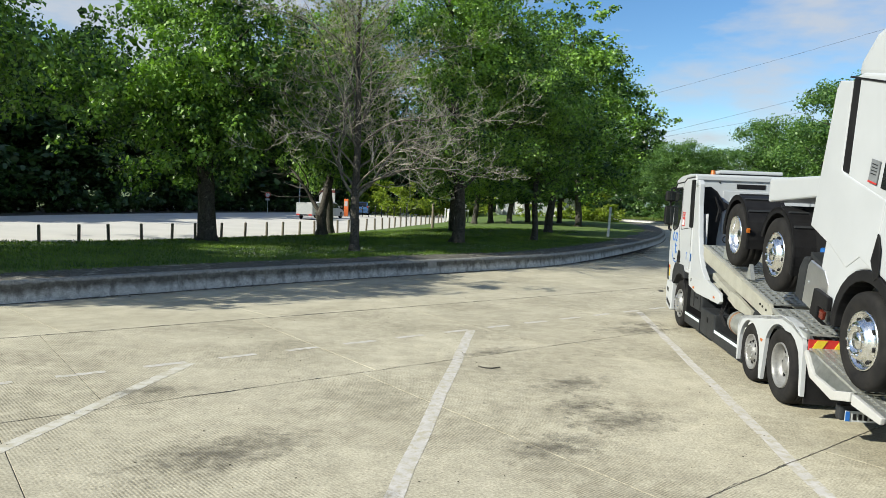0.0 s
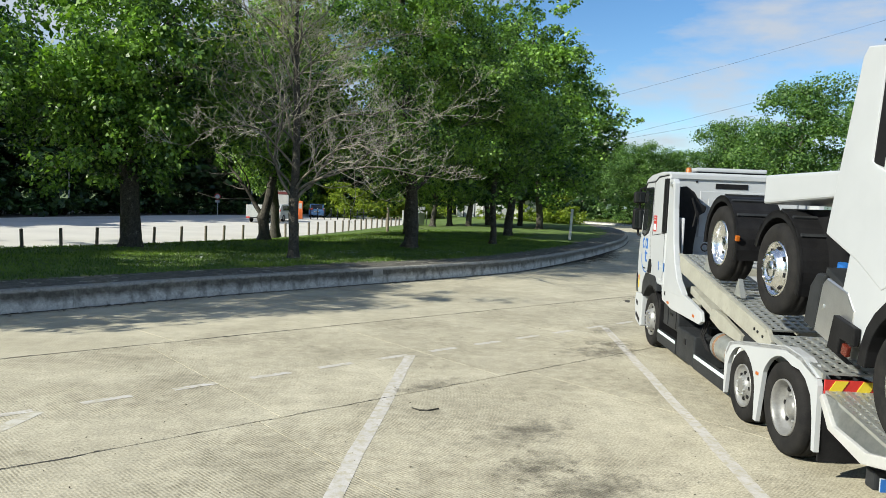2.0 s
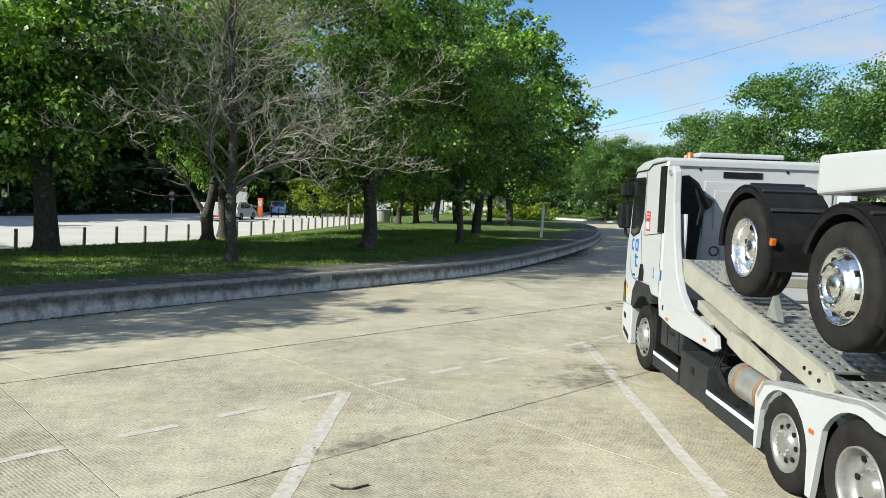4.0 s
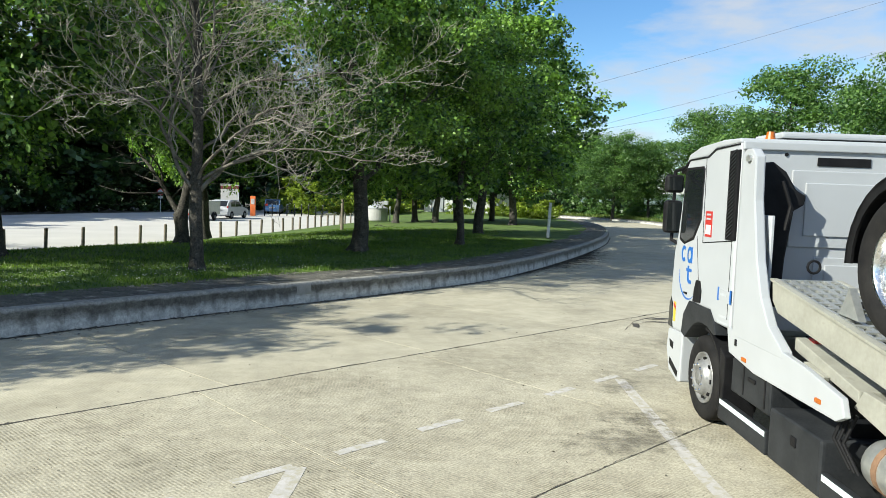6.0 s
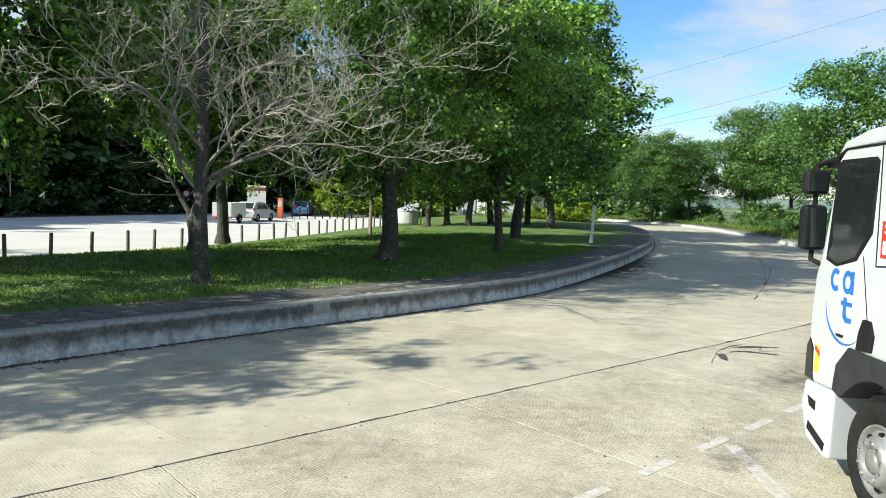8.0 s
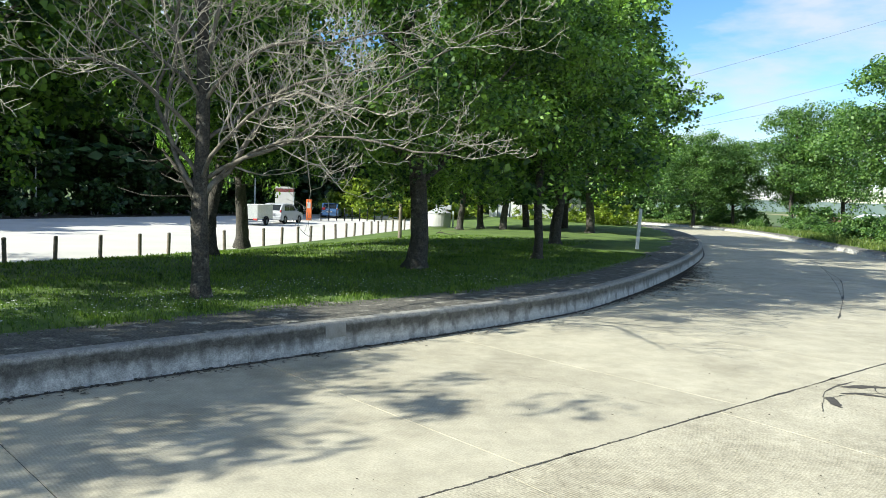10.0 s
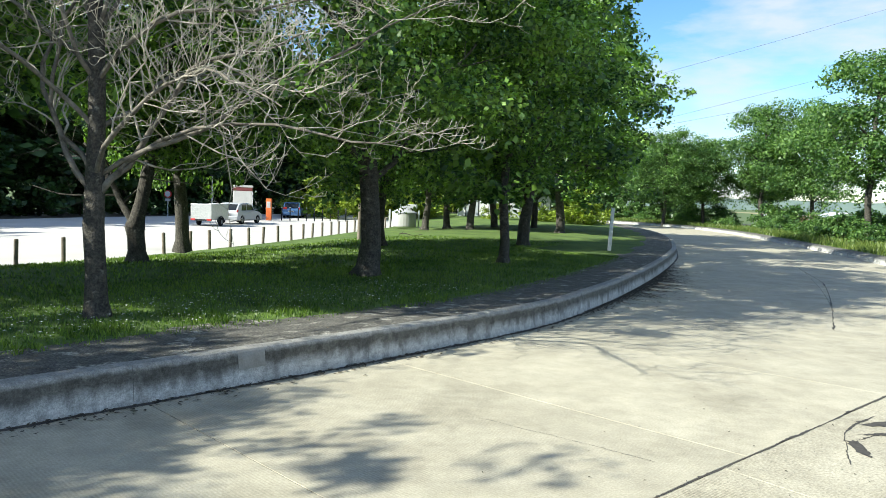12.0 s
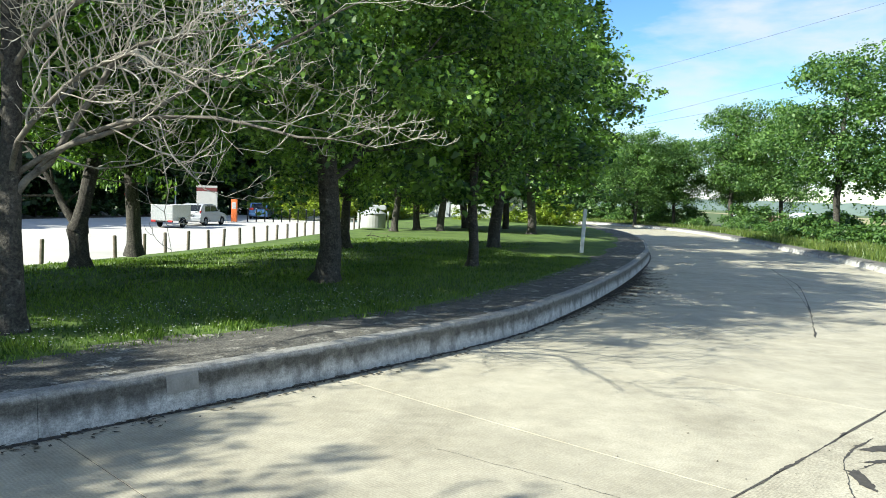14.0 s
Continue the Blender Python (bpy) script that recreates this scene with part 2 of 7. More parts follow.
M_CARPARK = mat("pale_asphalt", (0.47, 0.455, 0.42), (0.56, 0.54, 0.50), 0.35, 0.9, bump=0.2, fine=20, world_coords=True,
                c3=(0.42, 0.39, 0.35), stain_scale=0.12)
M_PAINT = mat("worn_road_paint", (0.41, 0.39, 0.355), (0.55, 0.525, 0.50), 6, 0.8, fine=50, world_coords=True, c3=(0.40, 0.368, 0.285), stain=(0.46, 0.60), stain_scale=10)
M_PAINT_FAINT = mat("faded_road_paint", (0.46, 0.44, 0.38), (0.58, 0.56, 0.51), 6, 0.8, fine=50, world_coords=True, c3=(0.41, 0.38, 0.30), stain=(0.44, 0.54), stain_scale=6)
M_BARK = mat("grey_brown_bark", (0.026, 0.024, 0.020), (0.095, 0.087, 0.072), 9, 0.95, bump=1.0, fine=38, bump_dist=0.05, c3=(0.19, 0.185, 0.15), stain=(0.60, 0.70), stain_scale=8)
speckle(M_BARK, 26.0, 0.5, 1.3)
M_BARK_PALE = mat("lichened_pale_bark", (0.25, 0.23, 0.185), (0.52, 0.48, 0.40), 5, 0.95, bump=0.6, fine=30, bump_dist=0.01)
M_LEAF = leaf_mat("maple_leaves", (0.022, 0.062, 0.024), (0.235, 0.395, 0.074), (1.3, 1.5, 0.5), 0.29)
M_BARK_MID = mat("weathered_branch_bark", (0.06, 0.052, 0.042), (0.22, 0.20, 0.165), 6, 0.95, bump=0.8, fine=34, bump_dist=0.02)
M_LEAF_LIGHT = leaf_mat("fresh_green_leaves", (0.09, 0.14, 0.03), (0.20, 0.27, 0.05), (1.5, 1.6, 0.6))
M_LEAF_DARK = leaf_mat("woodland_leaves", (0.018, 0.048, 0.018), (0.080, 0.145, 0.042), (1.3, 1.5, 0.7), 0.22)
M_BLADE = leaf_mat("grass_blades", (0.045, 0.095, 0.016), (0.190, 0.290, 0.048), (1.3, 1.4, 0.6), 0.35)
M_WOOD = mat("weathered_wood", (0.10, 0.085, 0.065), (0.22, 0.19, 0.15), 6, 0.9, bump=0.4, fine=40, jitter=0.15)


# ---- mesh helpers ----
def part(name, bm, material, parent=None, label="", smooth=False):
    me = bpy.data.meshes.new(name)
    bm.normal_update()
    bm.to_mesh(me)
    bm.free()
    me.materials.append(material)
    if smooth:
        for f in me.polygons:
            f.use_smooth = True
    ob = new(name, me)
    if parent:
        ob.parent = parent
    if label:
        ob["label"] = label
    return ob


def raw(name, verts, faces, material, parent=None, label="", smooth=False):
    me = bpy.data.meshes.new(name)
    me.from_pydata([tuple(v) for v in verts], [], faces)
    me.materials.append(material)
    if smooth:
        me.polygons.foreach_set("use_smooth", [True] * len(me.polygons))
    me.update()
    ob = new(name, me)
    if parent:
        ob.parent = parent
    if label:
        ob["label"] = label
    return ob


def bevel(bm, w, seg=2):
    bmesh.ops.bevel(bm, geom=list(bm.edges), offset=w, segments=seg, profile=0.6, affect="EDGES", clamp_overlap=True)
    return bm


def block(bm, lo, hi, m=None):
    """An axis-aligned box from corner to corner, turned by m."""
    c = [(a + b) / 2 for a, b in zip(lo, hi)]
    s = [abs(b - a) for a, b in zip(lo, hi)]
    r = bmesh.ops.create_cube(bm, size=1.0)
    t = Matrix.Translation(c) @ Matrix.Diagonal((*s, 1))
    bmesh.ops.transform(bm, matrix=(m @ t) if m else t, verts=r["verts"])
    return bm


def box(lo, hi, w=0.0, m=None, seg=2):
    bm = bmesh.new()
    block(bm, lo, hi, m)
    if w:
        bevel(bm, w, seg)
    return bm


def prism(pts, x0, x1, w=0.0, seg=2, axis="x"):
    """A closed outline in (y, z), drawn out along x."""
    bm = bmesh.new()
    put = {"x": lambda u, v, d: (d, u, v), "y": lambda u, v, d: (u, d, v), "z": lambda u, v, d: (u, v, d)}[axis]
    a = [bm.verts.new(put(u, v, x0)) for u, v in pts]
    b = [bm.verts.new(put(u, v, x1)) for u, v in pts]
    n = len(pts)
    bm.faces.new(a)
    bm.faces.new(b[::-1])
    for i in range(n):
        bm.faces.new((a[i], b[i], b[(i + 1) % n], a[(i + 1) % n]))
    bmesh.ops.recalc_face_normals(bm, faces=bm.faces)
    if w:
        bevel(bm, w, seg)
    return bm


def rod(bm, p0, p1, r0, r1=None, seg=10, caps=True):
    p0, p1 = Vector(p0), Vector(p1)
    d = p1 - p0
    m = Matrix.Translation((p0 + p1) / 2) @ d.to_track_quat("Z", "Y").to_matrix().to_4x4()
    bmesh.ops.create_cone(bm, cap_ends=caps, segments=seg, radius1=r0, radius2=r0 if r1 is None else r1, depth=d.length, matrix=m)
    return bm


def bar(p0, p1, r0, r1=None, seg=10):
    return rod(bmesh.new(), p0, p1, r0, r1, seg)


def lathe(profile, seg=32, axis="x"):
    """Turns (radius, along) points round the x axis."""
    bm = bmesh.new()
    rings = []
    for r, d in profile:
        ring = []
        for i in range(seg):
            a = 2 * math.pi * i / seg
            ring.append(bm.verts.new((d, r * math.cos(a), r * math.sin(a)) if axis == "x" else (r * math.cos(a), r * math.sin(a), d)))
        rings.append(ring)
    for a, b in zip(rings, rings[1:]):
        for i in range(seg):
            j = (i + 1) % seg
            bm.faces.new((a[i], a[j], b[j], b[i]))
    bmesh.ops.remove_doubles(bm, verts=bm.verts, dist=0.0005)
    bmesh.ops.recalc_face_normals(bm, faces=bm.faces)
    return bm


def tube(points, r, seg=8):
    """A bent pipe through the points."""
    bm = bmesh.new()
    for a, b in zip(points, points[1:]):
        rod(bm, a, b, r, seg=seg)
    for q in points[1:-1]:
        bmesh.ops.create_icosphere(bm, subdivisions=1, radius=r * 1.02, matrix=Matrix.Translation(q))
    return bm


def empty(name, at=(0, 0, 0), label="", category="", group="", kind=""):
    ob = new(name)
    ob.location = at
    return tagged(ob, label, category, group, kind)


def spline(pts, step):
    """Points at even steps along a Catmull-Rom curve."""
    P = np.array(pts, float)
    P = np.vstack([2 * P[0] - P[1], P, 2 * P[-1] - P[-2]])
    fine = []
    for i in range(1, len(P) - 2):
        for t in np.linspace(0, 1, 40, endpoint=False):
            a, b, c, d = P[i - 1:i + 3]
            fine.append(0.5 * (2 * b + (c - a) * t + (2 * a - 5 * b + 4 * c - d) * t ** 2 + (3 * b - a - 3 * c + d) * t ** 3))
    fine.append(P[-2])
    fine = np.array(fine)
    L = np.concatenate([[0], np.cumsum(np.linalg.norm(np.diff(fine, axis=0), axis=1))])
    s = np.arange(0, L[-1], step)
    return np.column_stack([np.interp(s, L, fine[:, 0]), np.interp(s, L, fine[:, 1])]), s


# ---- the plan: kerb, road, island, car park ----
KERB_PTS = [(-34, -14), (-24, 0.3), (-16.5, 10.4), (-9.6, 18.8), (-4.95, 24.5), (-0.1, 29.75), (2.92, 33.35), (4.72, 36.5), (6.14, 39.4),
            (8.36, 44.4), (10.84, 50.7), (12.66, 56.1), (15.1, 65.3), (16.8, 76), (17.0, 88), (14, 99), (5, 108), (-8, 116)]
KERB, KERB_S = spline(KERB_PTS, 0.25)
RIGHT, RIGHT_S = spline([(60, 6), (44, 16), (30, 27), (23.0, 38), (21.0, 48), (21.9, 53), (23.4, 61), (25.4, 73), (27.3, 86), (26.6, 99), (20, 110), (8, 119), (-6, 127)], 0.5)
FENCE, FENCE_S = spline([(-34, 8), (-26, 18), (-17.2, 30.3), (-14.7, 34.3), (-12.6, 38), (-10.9, 41.3), (-9.5, 45), (-8.3, 49.3), (-7.4, 53), (-6.7, 56.5),
                         (-5.9, 61), (-5.0, 66), (-3.6, 74), (-3, 84), (-5, 95), (-12, 104)], 0.25)


def tangents(P):
    t = np.gradient(P, axis=0)
    return t / np.linalg.norm(t, axis=1)[:, None]


KERB_T = tangents(KERB)
KERB_N = np.column_stack([KERB_T[:, 1], -KERB_T[:, 0]])      # towards the road
S0 = KERB_S[np.argmin(np.hypot(KERB[:, 0] + 5.0, KERB[:, 1] - 24.6))]   # a joint in the kerb


def along(s, u, z=0.0):
    """The place s metres along the kerb and u metres out into the road."""
    i = min(max(s / 0.25, 0), len(KERB) - 1.001)
    a, f = int(i), i - int(i)
    p = KERB[a] * (1 - f) + KERB[a + 1] * f
    n = KERB_N[a] * (1 - f) + KERB_N[a + 1] * f
    return Vector((p[0] + n[0] * u, p[1] + n[1] * u, z))


def island_z(v):
    """The lawn's height from the path (0) to the posts (1)."""
    return float(np.interp(v, [0, 0.12, 0.35, 0.6, 0.85, 1.0], [0.46, 0.50, 0.56, 0.50, 0.22, 0.07]))


tagged(raw("ground", [(-2500, -1500, -0.12), (2500, -1500, -0.12), (2500, 3500, -0.12), (-2500, 3500, -0.12)], [(0, 1, 2, 3)], M_FIELD),
       "flat rough grassland reaching out to the horizon", "ground", kind="structure")


def strip(name, left, right, zl, zr, material, steps=1):
    """A ruled sheet between two lines with the same number of points."""
    V, F = [], []
    n = len(left)
    for a, b in zip(left, right):
        for j in range(steps + 1):
            f = j / steps
            V.append((a[0] * (1 - f) + b[0] * f, a[1] * (1 - f) + b[1] * f, zl * (1 - f) + zr * f))
    w = steps + 1
    for i in range(n - 1):
        for j in range(steps):
            q = i * w + j
            F.append((q, q + 1, q + w + 1, q + w))
    return raw(name, V, F, material)


LANES = (0.0, 4.65, 9.92, 14.6, 19.2, 23.8, 28.4, 33.0, 37.6)   # joints of the yard, out from the first one
SLAB = 3.7
# the bed that shows in the joints
bed = raw("road", [(-60, -40, -0.006), (80, -40, -0.006), (80, 130, -0.006), (-30, 130, -0.006)], [(0, 1, 2, 3)], M_BED)
tagged(bed, "pale brushed concrete yard and road in worn slabs with dirty joints", "road", kind="structure")


def right_limit(p):
    """Whether a place is inside the right-hand kerb."""
    d = np.hypot(RIGHT[:, 0] - p[0], RIGHT[:, 1] - p[1])
    i = int(np.clip(np.argmin(d), 1, len(RIGHT) - 2))
    t = RIGHT[i + 1] - RIGHT[i - 1]
    return t[0] * (p[1] - RIGHT[i][1]) - t[1] * (p[0] - RIGHT[i][0]) > 0.0


J_A, J_D, J_N = np.array((-1.68, 20.97)), np.array((0.7476, 0.6641)), np.array((0.6641, -0.7476))


def first_joint(s):
    """How far out from the kerb the long straight joint of the yard runs."""
    i = int(np.clip(s / 0.25, 0, len(KERB) - 1))
    t = -np.dot(KERB[i] - J_A, J_N) / max(np.dot(KERB_N[i], J_N), 0.2)
    return float(np.clip(t, 0.6, 30))


def yard(s, u, z=0.0):
    """The place s metres along the straight joint and u metres out from it into the yard."""
    p = J_A + J_D * s + J_N * u
    return Vector((p[0], p[1], z))


def slab_mesh(at, s0, s1, e0, e1):
    """One slab between two joints along and two across, with a shallow arris."""
    n = 4
    gap, ch = 0.005, 0.002
    rows = []
    for inset, z in ((gap, -0.05), (gap, -ch), (gap + ch, 0.0)):
        ring = []
        for i in range(n + 1):
            q = s0 + inset + (s1 - s0 - 2 * inset) * i / n
            ring.append(at(q, e0(q) + inset, z))
        for i in range(n + 1):
            q = s1 - inset - (s1 - s0 - 2 * inset) * i / n
            ring.append(at(q, e1(q) - inset, z))
        rows.append(ring)
    V = [v for r in rows for v in r]
    m = 2 * n + 2
    F = []
    for k in range(2):
        for i in range(m):
            F.append((k * m + i, k * m + (i + 1) % m, (k + 1) * m + (i + 1) % m, (k + 1) * m + i))
    for i in range(n):
        F.append((2 * m + i, 2 * m + i + 1, 2 * m + m - 2 - i, 2 * m + m - 1 - i))
    return V, F


def build_slabs():
    near, far = [], []
    # the lane along the kerb, and the road beyond
    for i in range(45):
        s0 = S0 - 9 * SLAB + i * SLAB
        s1 = s0 + SLAB
        if s1 > KERB_S[-1] - 1:
            continue
        cells = [(lambda q: 0.02, first_joint)]
        if first_joint(s0) > 8.2:
            cells = [(lambda q: 0.02, lambda q: 5.2), (lambda q: 5.2, first_joint)]
        for e0, e1 in cells:
            mid = along((s0 + s1) / 2, (e0(s0) + e1(s0)) / 2)
            if mid.y > -12 and right_limit(along((s0 + s1) / 2, e0(s0) + 0.1)):
                (near if mid.y < 60 else far).append((along, s0, s1, e0, e1, M_SLAB_SMOOTH))
    # straight lanes of the yard
    for lane, (length, phase) in enumerate(((3.65, 0.08), (4.5, -3.85), (4.5, -1.2), (4.5, 0.6), (4.5, -0.8), (4.5, 1.0), (4.5, 0.0), (4.5, 0.5))):
        for i in range(-8, 12):
            s0 = phase + i * length
            a, b = LANES[lane], LANES[lane + 1]
            mid = yard(s0 + length / 2, (a + b) / 2)
            if mid.x > 46 or mid.y < -14 or not right_limit(mid):
                continue
            (near if mid.y < 40 and -14 < mid.x < 24 else far).append((yard, s0, s0 + length, lambda q, a=a: a, lambda q, b=b: b, M_SLAB))
    for c in near[:290]:
        V, F = slab_mesh(*c[:5])
        raw("slab", V, F, c[5], bed)
    V, F = [], []
    for c in near[290:] + far:
        v, f = slab_mesh(*c[:5])
        F += [tuple(i + len(V) for i in q) for q in f]
        V += v
    tagged(raw("far_slabs", V, F, M_SLAB_SMOOTH, bed), kind="stuff")


# kerb: cast lengths with open joints
def kerb_length(name, pts_fn, s0, s1, profile, parent, material, n=6):
    V, F = [], []
    m = len(profile)
    for i in range(n + 1):
        s = s0 + 0.0025 + (s1 - s0 - 0.005) * i / n
        for u, z in profile:
            V.append(pts_fn(s, u, z))
    for i in range(n):
        for j in range(m - 1):
            q = i * m + j
            F.append((q, q + m, q + m + 1, q + 1))
    F.append(tuple(range(m)))
    F.append(tuple(n * m + j for j in range(m))[::-1])
    return raw(name, V, F, material, parent)


kerb = empty("kerb", label="high weathered concrete kerb round the planted island", category="kerb", kind="structure")
KPROF = [(0.035, -0.04), (0.03, 0.03), (0.0, 0.37), (-0.012, 0.425), (-0.035, 0.455), (-0.075, 0.467), (-0.21, 0.467), (-0.22, 0.44), (-0.22, 0.0)]
s = S0 - 12 * 3.55
while s < KERB_S[-1] - 4:
    if along(s, 0).y > -10:
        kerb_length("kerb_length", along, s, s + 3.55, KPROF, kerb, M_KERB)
    s += 3.55


def island_sheet():
    """Lawn between the path and the posts, and the path behind the kerb."""
    ii = np.arange(0, len(KERB), 2)
    inner = np.array([KERB[i] - KERB_N[i] * 1.45 for i in ii])
    f = np.interp(KERB_S[ii], [KERB_S[0], S0, KERB_S[-1]], [0, 0.37, 1.0])
    fs = f * FENCE_S[-1]
    outer = np.column_stack([np.interp(fs, FENCE_S, FENCE[:, 0]), np.interp(fs, FENCE_S, FENCE[:, 1])])
    V, F = [], []
    w = 25
    rng = np.random.RandomState(5)
    for a, b in zip(inner, outer):
        for j in range(w):
            v = (j / (w - 1)) ** 1.3
            p = a * (1 - v) + b * v
            wob = 0.05 * noise.noise((p[0] * 0.35, p[1] * 0.35, 0.0)) if 0 < j < w - 1 else 0
            if j == 0:
                p = p + rng.uniform(-0.12, 0.12, 2)
            V.append((p[0], p[1], island_z(v) + wob + (-0.02 if j == 0 else 0.015)))
    for i in range(len(ii) - 1):
        for j in range(w - 1):
            q = i * w + j
            F.append((q, q + w, q + w + 1, q + 1))
    lawn = raw("lawn", V, F, M_LAWN, smooth=True)
    tagged(lawn, "shaded mown lawn with clover on the planted island", "lawn", kind="structure")
    path = strip("pavement", [along(s, -0.225)[:2] for s in KERB_S[ii]], [along(s, -1.9)[:2] for s in KERB_S[ii]], 0.460, 0.470, M_PATH, 3)
    tagged(path, "narrow dark weathered path behind the kerb", "pavement", kind="structure")
    return V, w


LAWN_V, LAWN_W = island_sheet()

# car park behind the posts
cp = [tuple(p) for p in FENCE[::8]]
cpv = [(x, y, 0.05) for x, y in cp]
left_edge = [(-14, 112, 0.05), (-21, 84, 0.05), (-26, 72, 0.05), (-29.5, 60, 0.05), (-32, 48, 0.05), (-38, 32, 0.05), (-50, 14, 0.05)]
tagged(raw("car_park", cpv + left_edge, [tuple(range(len(cpv) + len(left_edge)))], M_CARPARK),
       "sunlit pale asphalt car park behind the wooden posts", "car park", kind="structure")

# right-hand kerb and verge
RIGHT_T = tangents(RIGHT)
RIGHT_N = np.column_stack([RIGHT_T[:, 1], -RIGHT_T[:, 0]])


def along_right(s, u, z=0.0):
    i = min(max(s / 0.5, 0), len(RIGHT) - 1.001)
    a, f = int(i), i - int(i)
    p = RIGHT[a] * (1 - f) + RIGHT[a + 1] * f
    n = RIGHT_N[a] * (1 - f) + RIGHT_N[a + 1] * f
    return Vector((p[0] + n[0] * u, p[1] + n[1] * u, z))


far_kerb = empty("far_kerb", label="low concrete kerb along the grass verge", category="kerb", kind="structure")
RPROF = [(-0.03, -0.04), (0.0, 0.2), (0.04, 0.25), (0.12, 0.275), (0.7, 0.33), (0.72, 0.0)]
for i in range(int(RIGHT_S[-1] // 3.5)):
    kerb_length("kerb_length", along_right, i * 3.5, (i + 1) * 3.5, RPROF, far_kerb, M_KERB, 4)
ri = np.arange(0, len(RIGHT), 3)
verge = strip("verge", [along_right(s, 0.69)[:2] for s in RIGHT_S[ri]], [along_right(s, 14)[:2] for s in RIGHT_S[ri]], 0.335, 0.2, M_FIELD, 8)
tagged(verge, "rough green grass verge beside the road", "verge", kind="structure")

# painted bay lines and the broken line
paint = empty("road_marking", label="worn white parking bay lines on the concrete", category="road marking", kind="structure")


def stripe(a, b, w, film=None, z=0.0025):
    a, b = Vector(a), Vector(b)
    d = (b - a).normalized() * 1.0
    n = Vector((d.y, -d.x)) * (w / 2)
    k = max(2, int((b - a).length / 0.5))
    V, F = [], []
    for i in range(k + 1):
        p = a.lerp(b, i / k)
        j = random.uniform(-0.012, 0.012)
        V += [(p.x - n.x + j, p.y - n.y, z), (p.x + n.x + j, p.y + n.y, z)]
    for i in range(k):
        F.append((2 * i, 2 * i + 1, 2 * i + 3, 2 * i + 2))
    raw("line", V, F, film or M_PAINT, paint)


for x0, y0, x1, y1 in ((-4.45, 9.4, -3.99, 14.95), (-0.66, 7.4, 0.03, 18.68), (3.28, 8.0, 4.0, 22.2), (7.4, 11, 7.75, 25.6), (-8.4, 3.5, -8.1, 11.6)):
    stripe((x0, y0), (x1, y1), 0.17 if x0 < 3 else 0.15, M_PAINT if -1 < x0 < 4 else M_PAINT_FAINT)
for i in range(-8, 12):
    q = -0.87 + 1.1 * i
    stripe(yard(q, 2.80 - 0.018 * q)[:2], yard(q + 0.6, 2.79 - 0.018 * q)[:2], 0.12, z=0.0035)


# ---- trees ----
def grow(rng, height, trunk_r, first, spread, levels, kids, lean=0.0, up=0.35, fork=None, wiggle=0.12):
    """Limbs as lists of (point, radius); returns them with the tips."""
    limbs, tips = [], []

    def limb(p, d, length, r, level):
        n = 12 if level == 0 else (6 if level == 1 else 4)
        pts = [(p.copy(), r)]
        d = d.normalized()
        for i in range(n):
            if level == 0:
                d = (d + Vector(rng.normal(0, wiggle * 0.5, 3)) + Vector((0, 0, 0.12))).normalized()
            else:
                d = (d + Vector(rng.normal(0, wiggle, 3)) + Vector((0, 0, up * 0.15))).normalized()
            p = p + d * (length / n)
            rr = r * (1 - (i + 1) / n * (0.62 if level == 0 else 0.75))
            pts.append((p.copy(), max(rr, 0.004)))
        limbs.append((level, pts))
        if level >= levels:
            tips.append(p)
            return
        k = kids[level]
        for j in range(k):
            f = (first / height if level == 0 else 0.25) + (1 - (first / height if level == 0 else 0.25)) * (j + rng.uniform(0.1, 0.9)) / k
            q = min(f * n, n - 0.01)
            a = int(q)
            base = pts[a][0].lerp(pts[a + 1][0], q - a)
            rad = pts[a][1] * (0.55 if level == 0 else 0.6)
            ang = j * 2.4 + rng.uniform(-0.5, 0.5)
            axis = (pts[a + 1][0] - pts[a][0]).normalized()
            side = axis.orthogonal().normalized()
            side.rotate(Matrix.Rotation(ang, 3, axis))
            tilt = rng.uniform(0.55, 1.0) if level == 0 else rng.uniform(0.5, 1.1)
            if level == 0:
                ln = spread * (1.15 - 0.75 * f) * rng.uniform(0.75, 1.15)
            else:
                ln = length * rng.uniform(0.4, 0.65) * (1.1 - 0.5 * f)
            limb(base, axis * (1 - tilt * 0.75) + side * tilt, ln, max(rad * rng.uniform(0.7, 1.0), 0.006), level + 1)
        tips.append(p)

    limb(Vector((0, 0, -0.05)), Vector((lean, 0, 1)), height, trunk_r, 0)
    a, b = limbs[0][1][0], limbs[0][1][1]
    k = 0.3 / max((b[0] - a[0]).length, 0.31)
    limbs[0][1].insert(1, (a[0].lerp(b[0], k), a[1] * 1.04))
    return limbs, tips


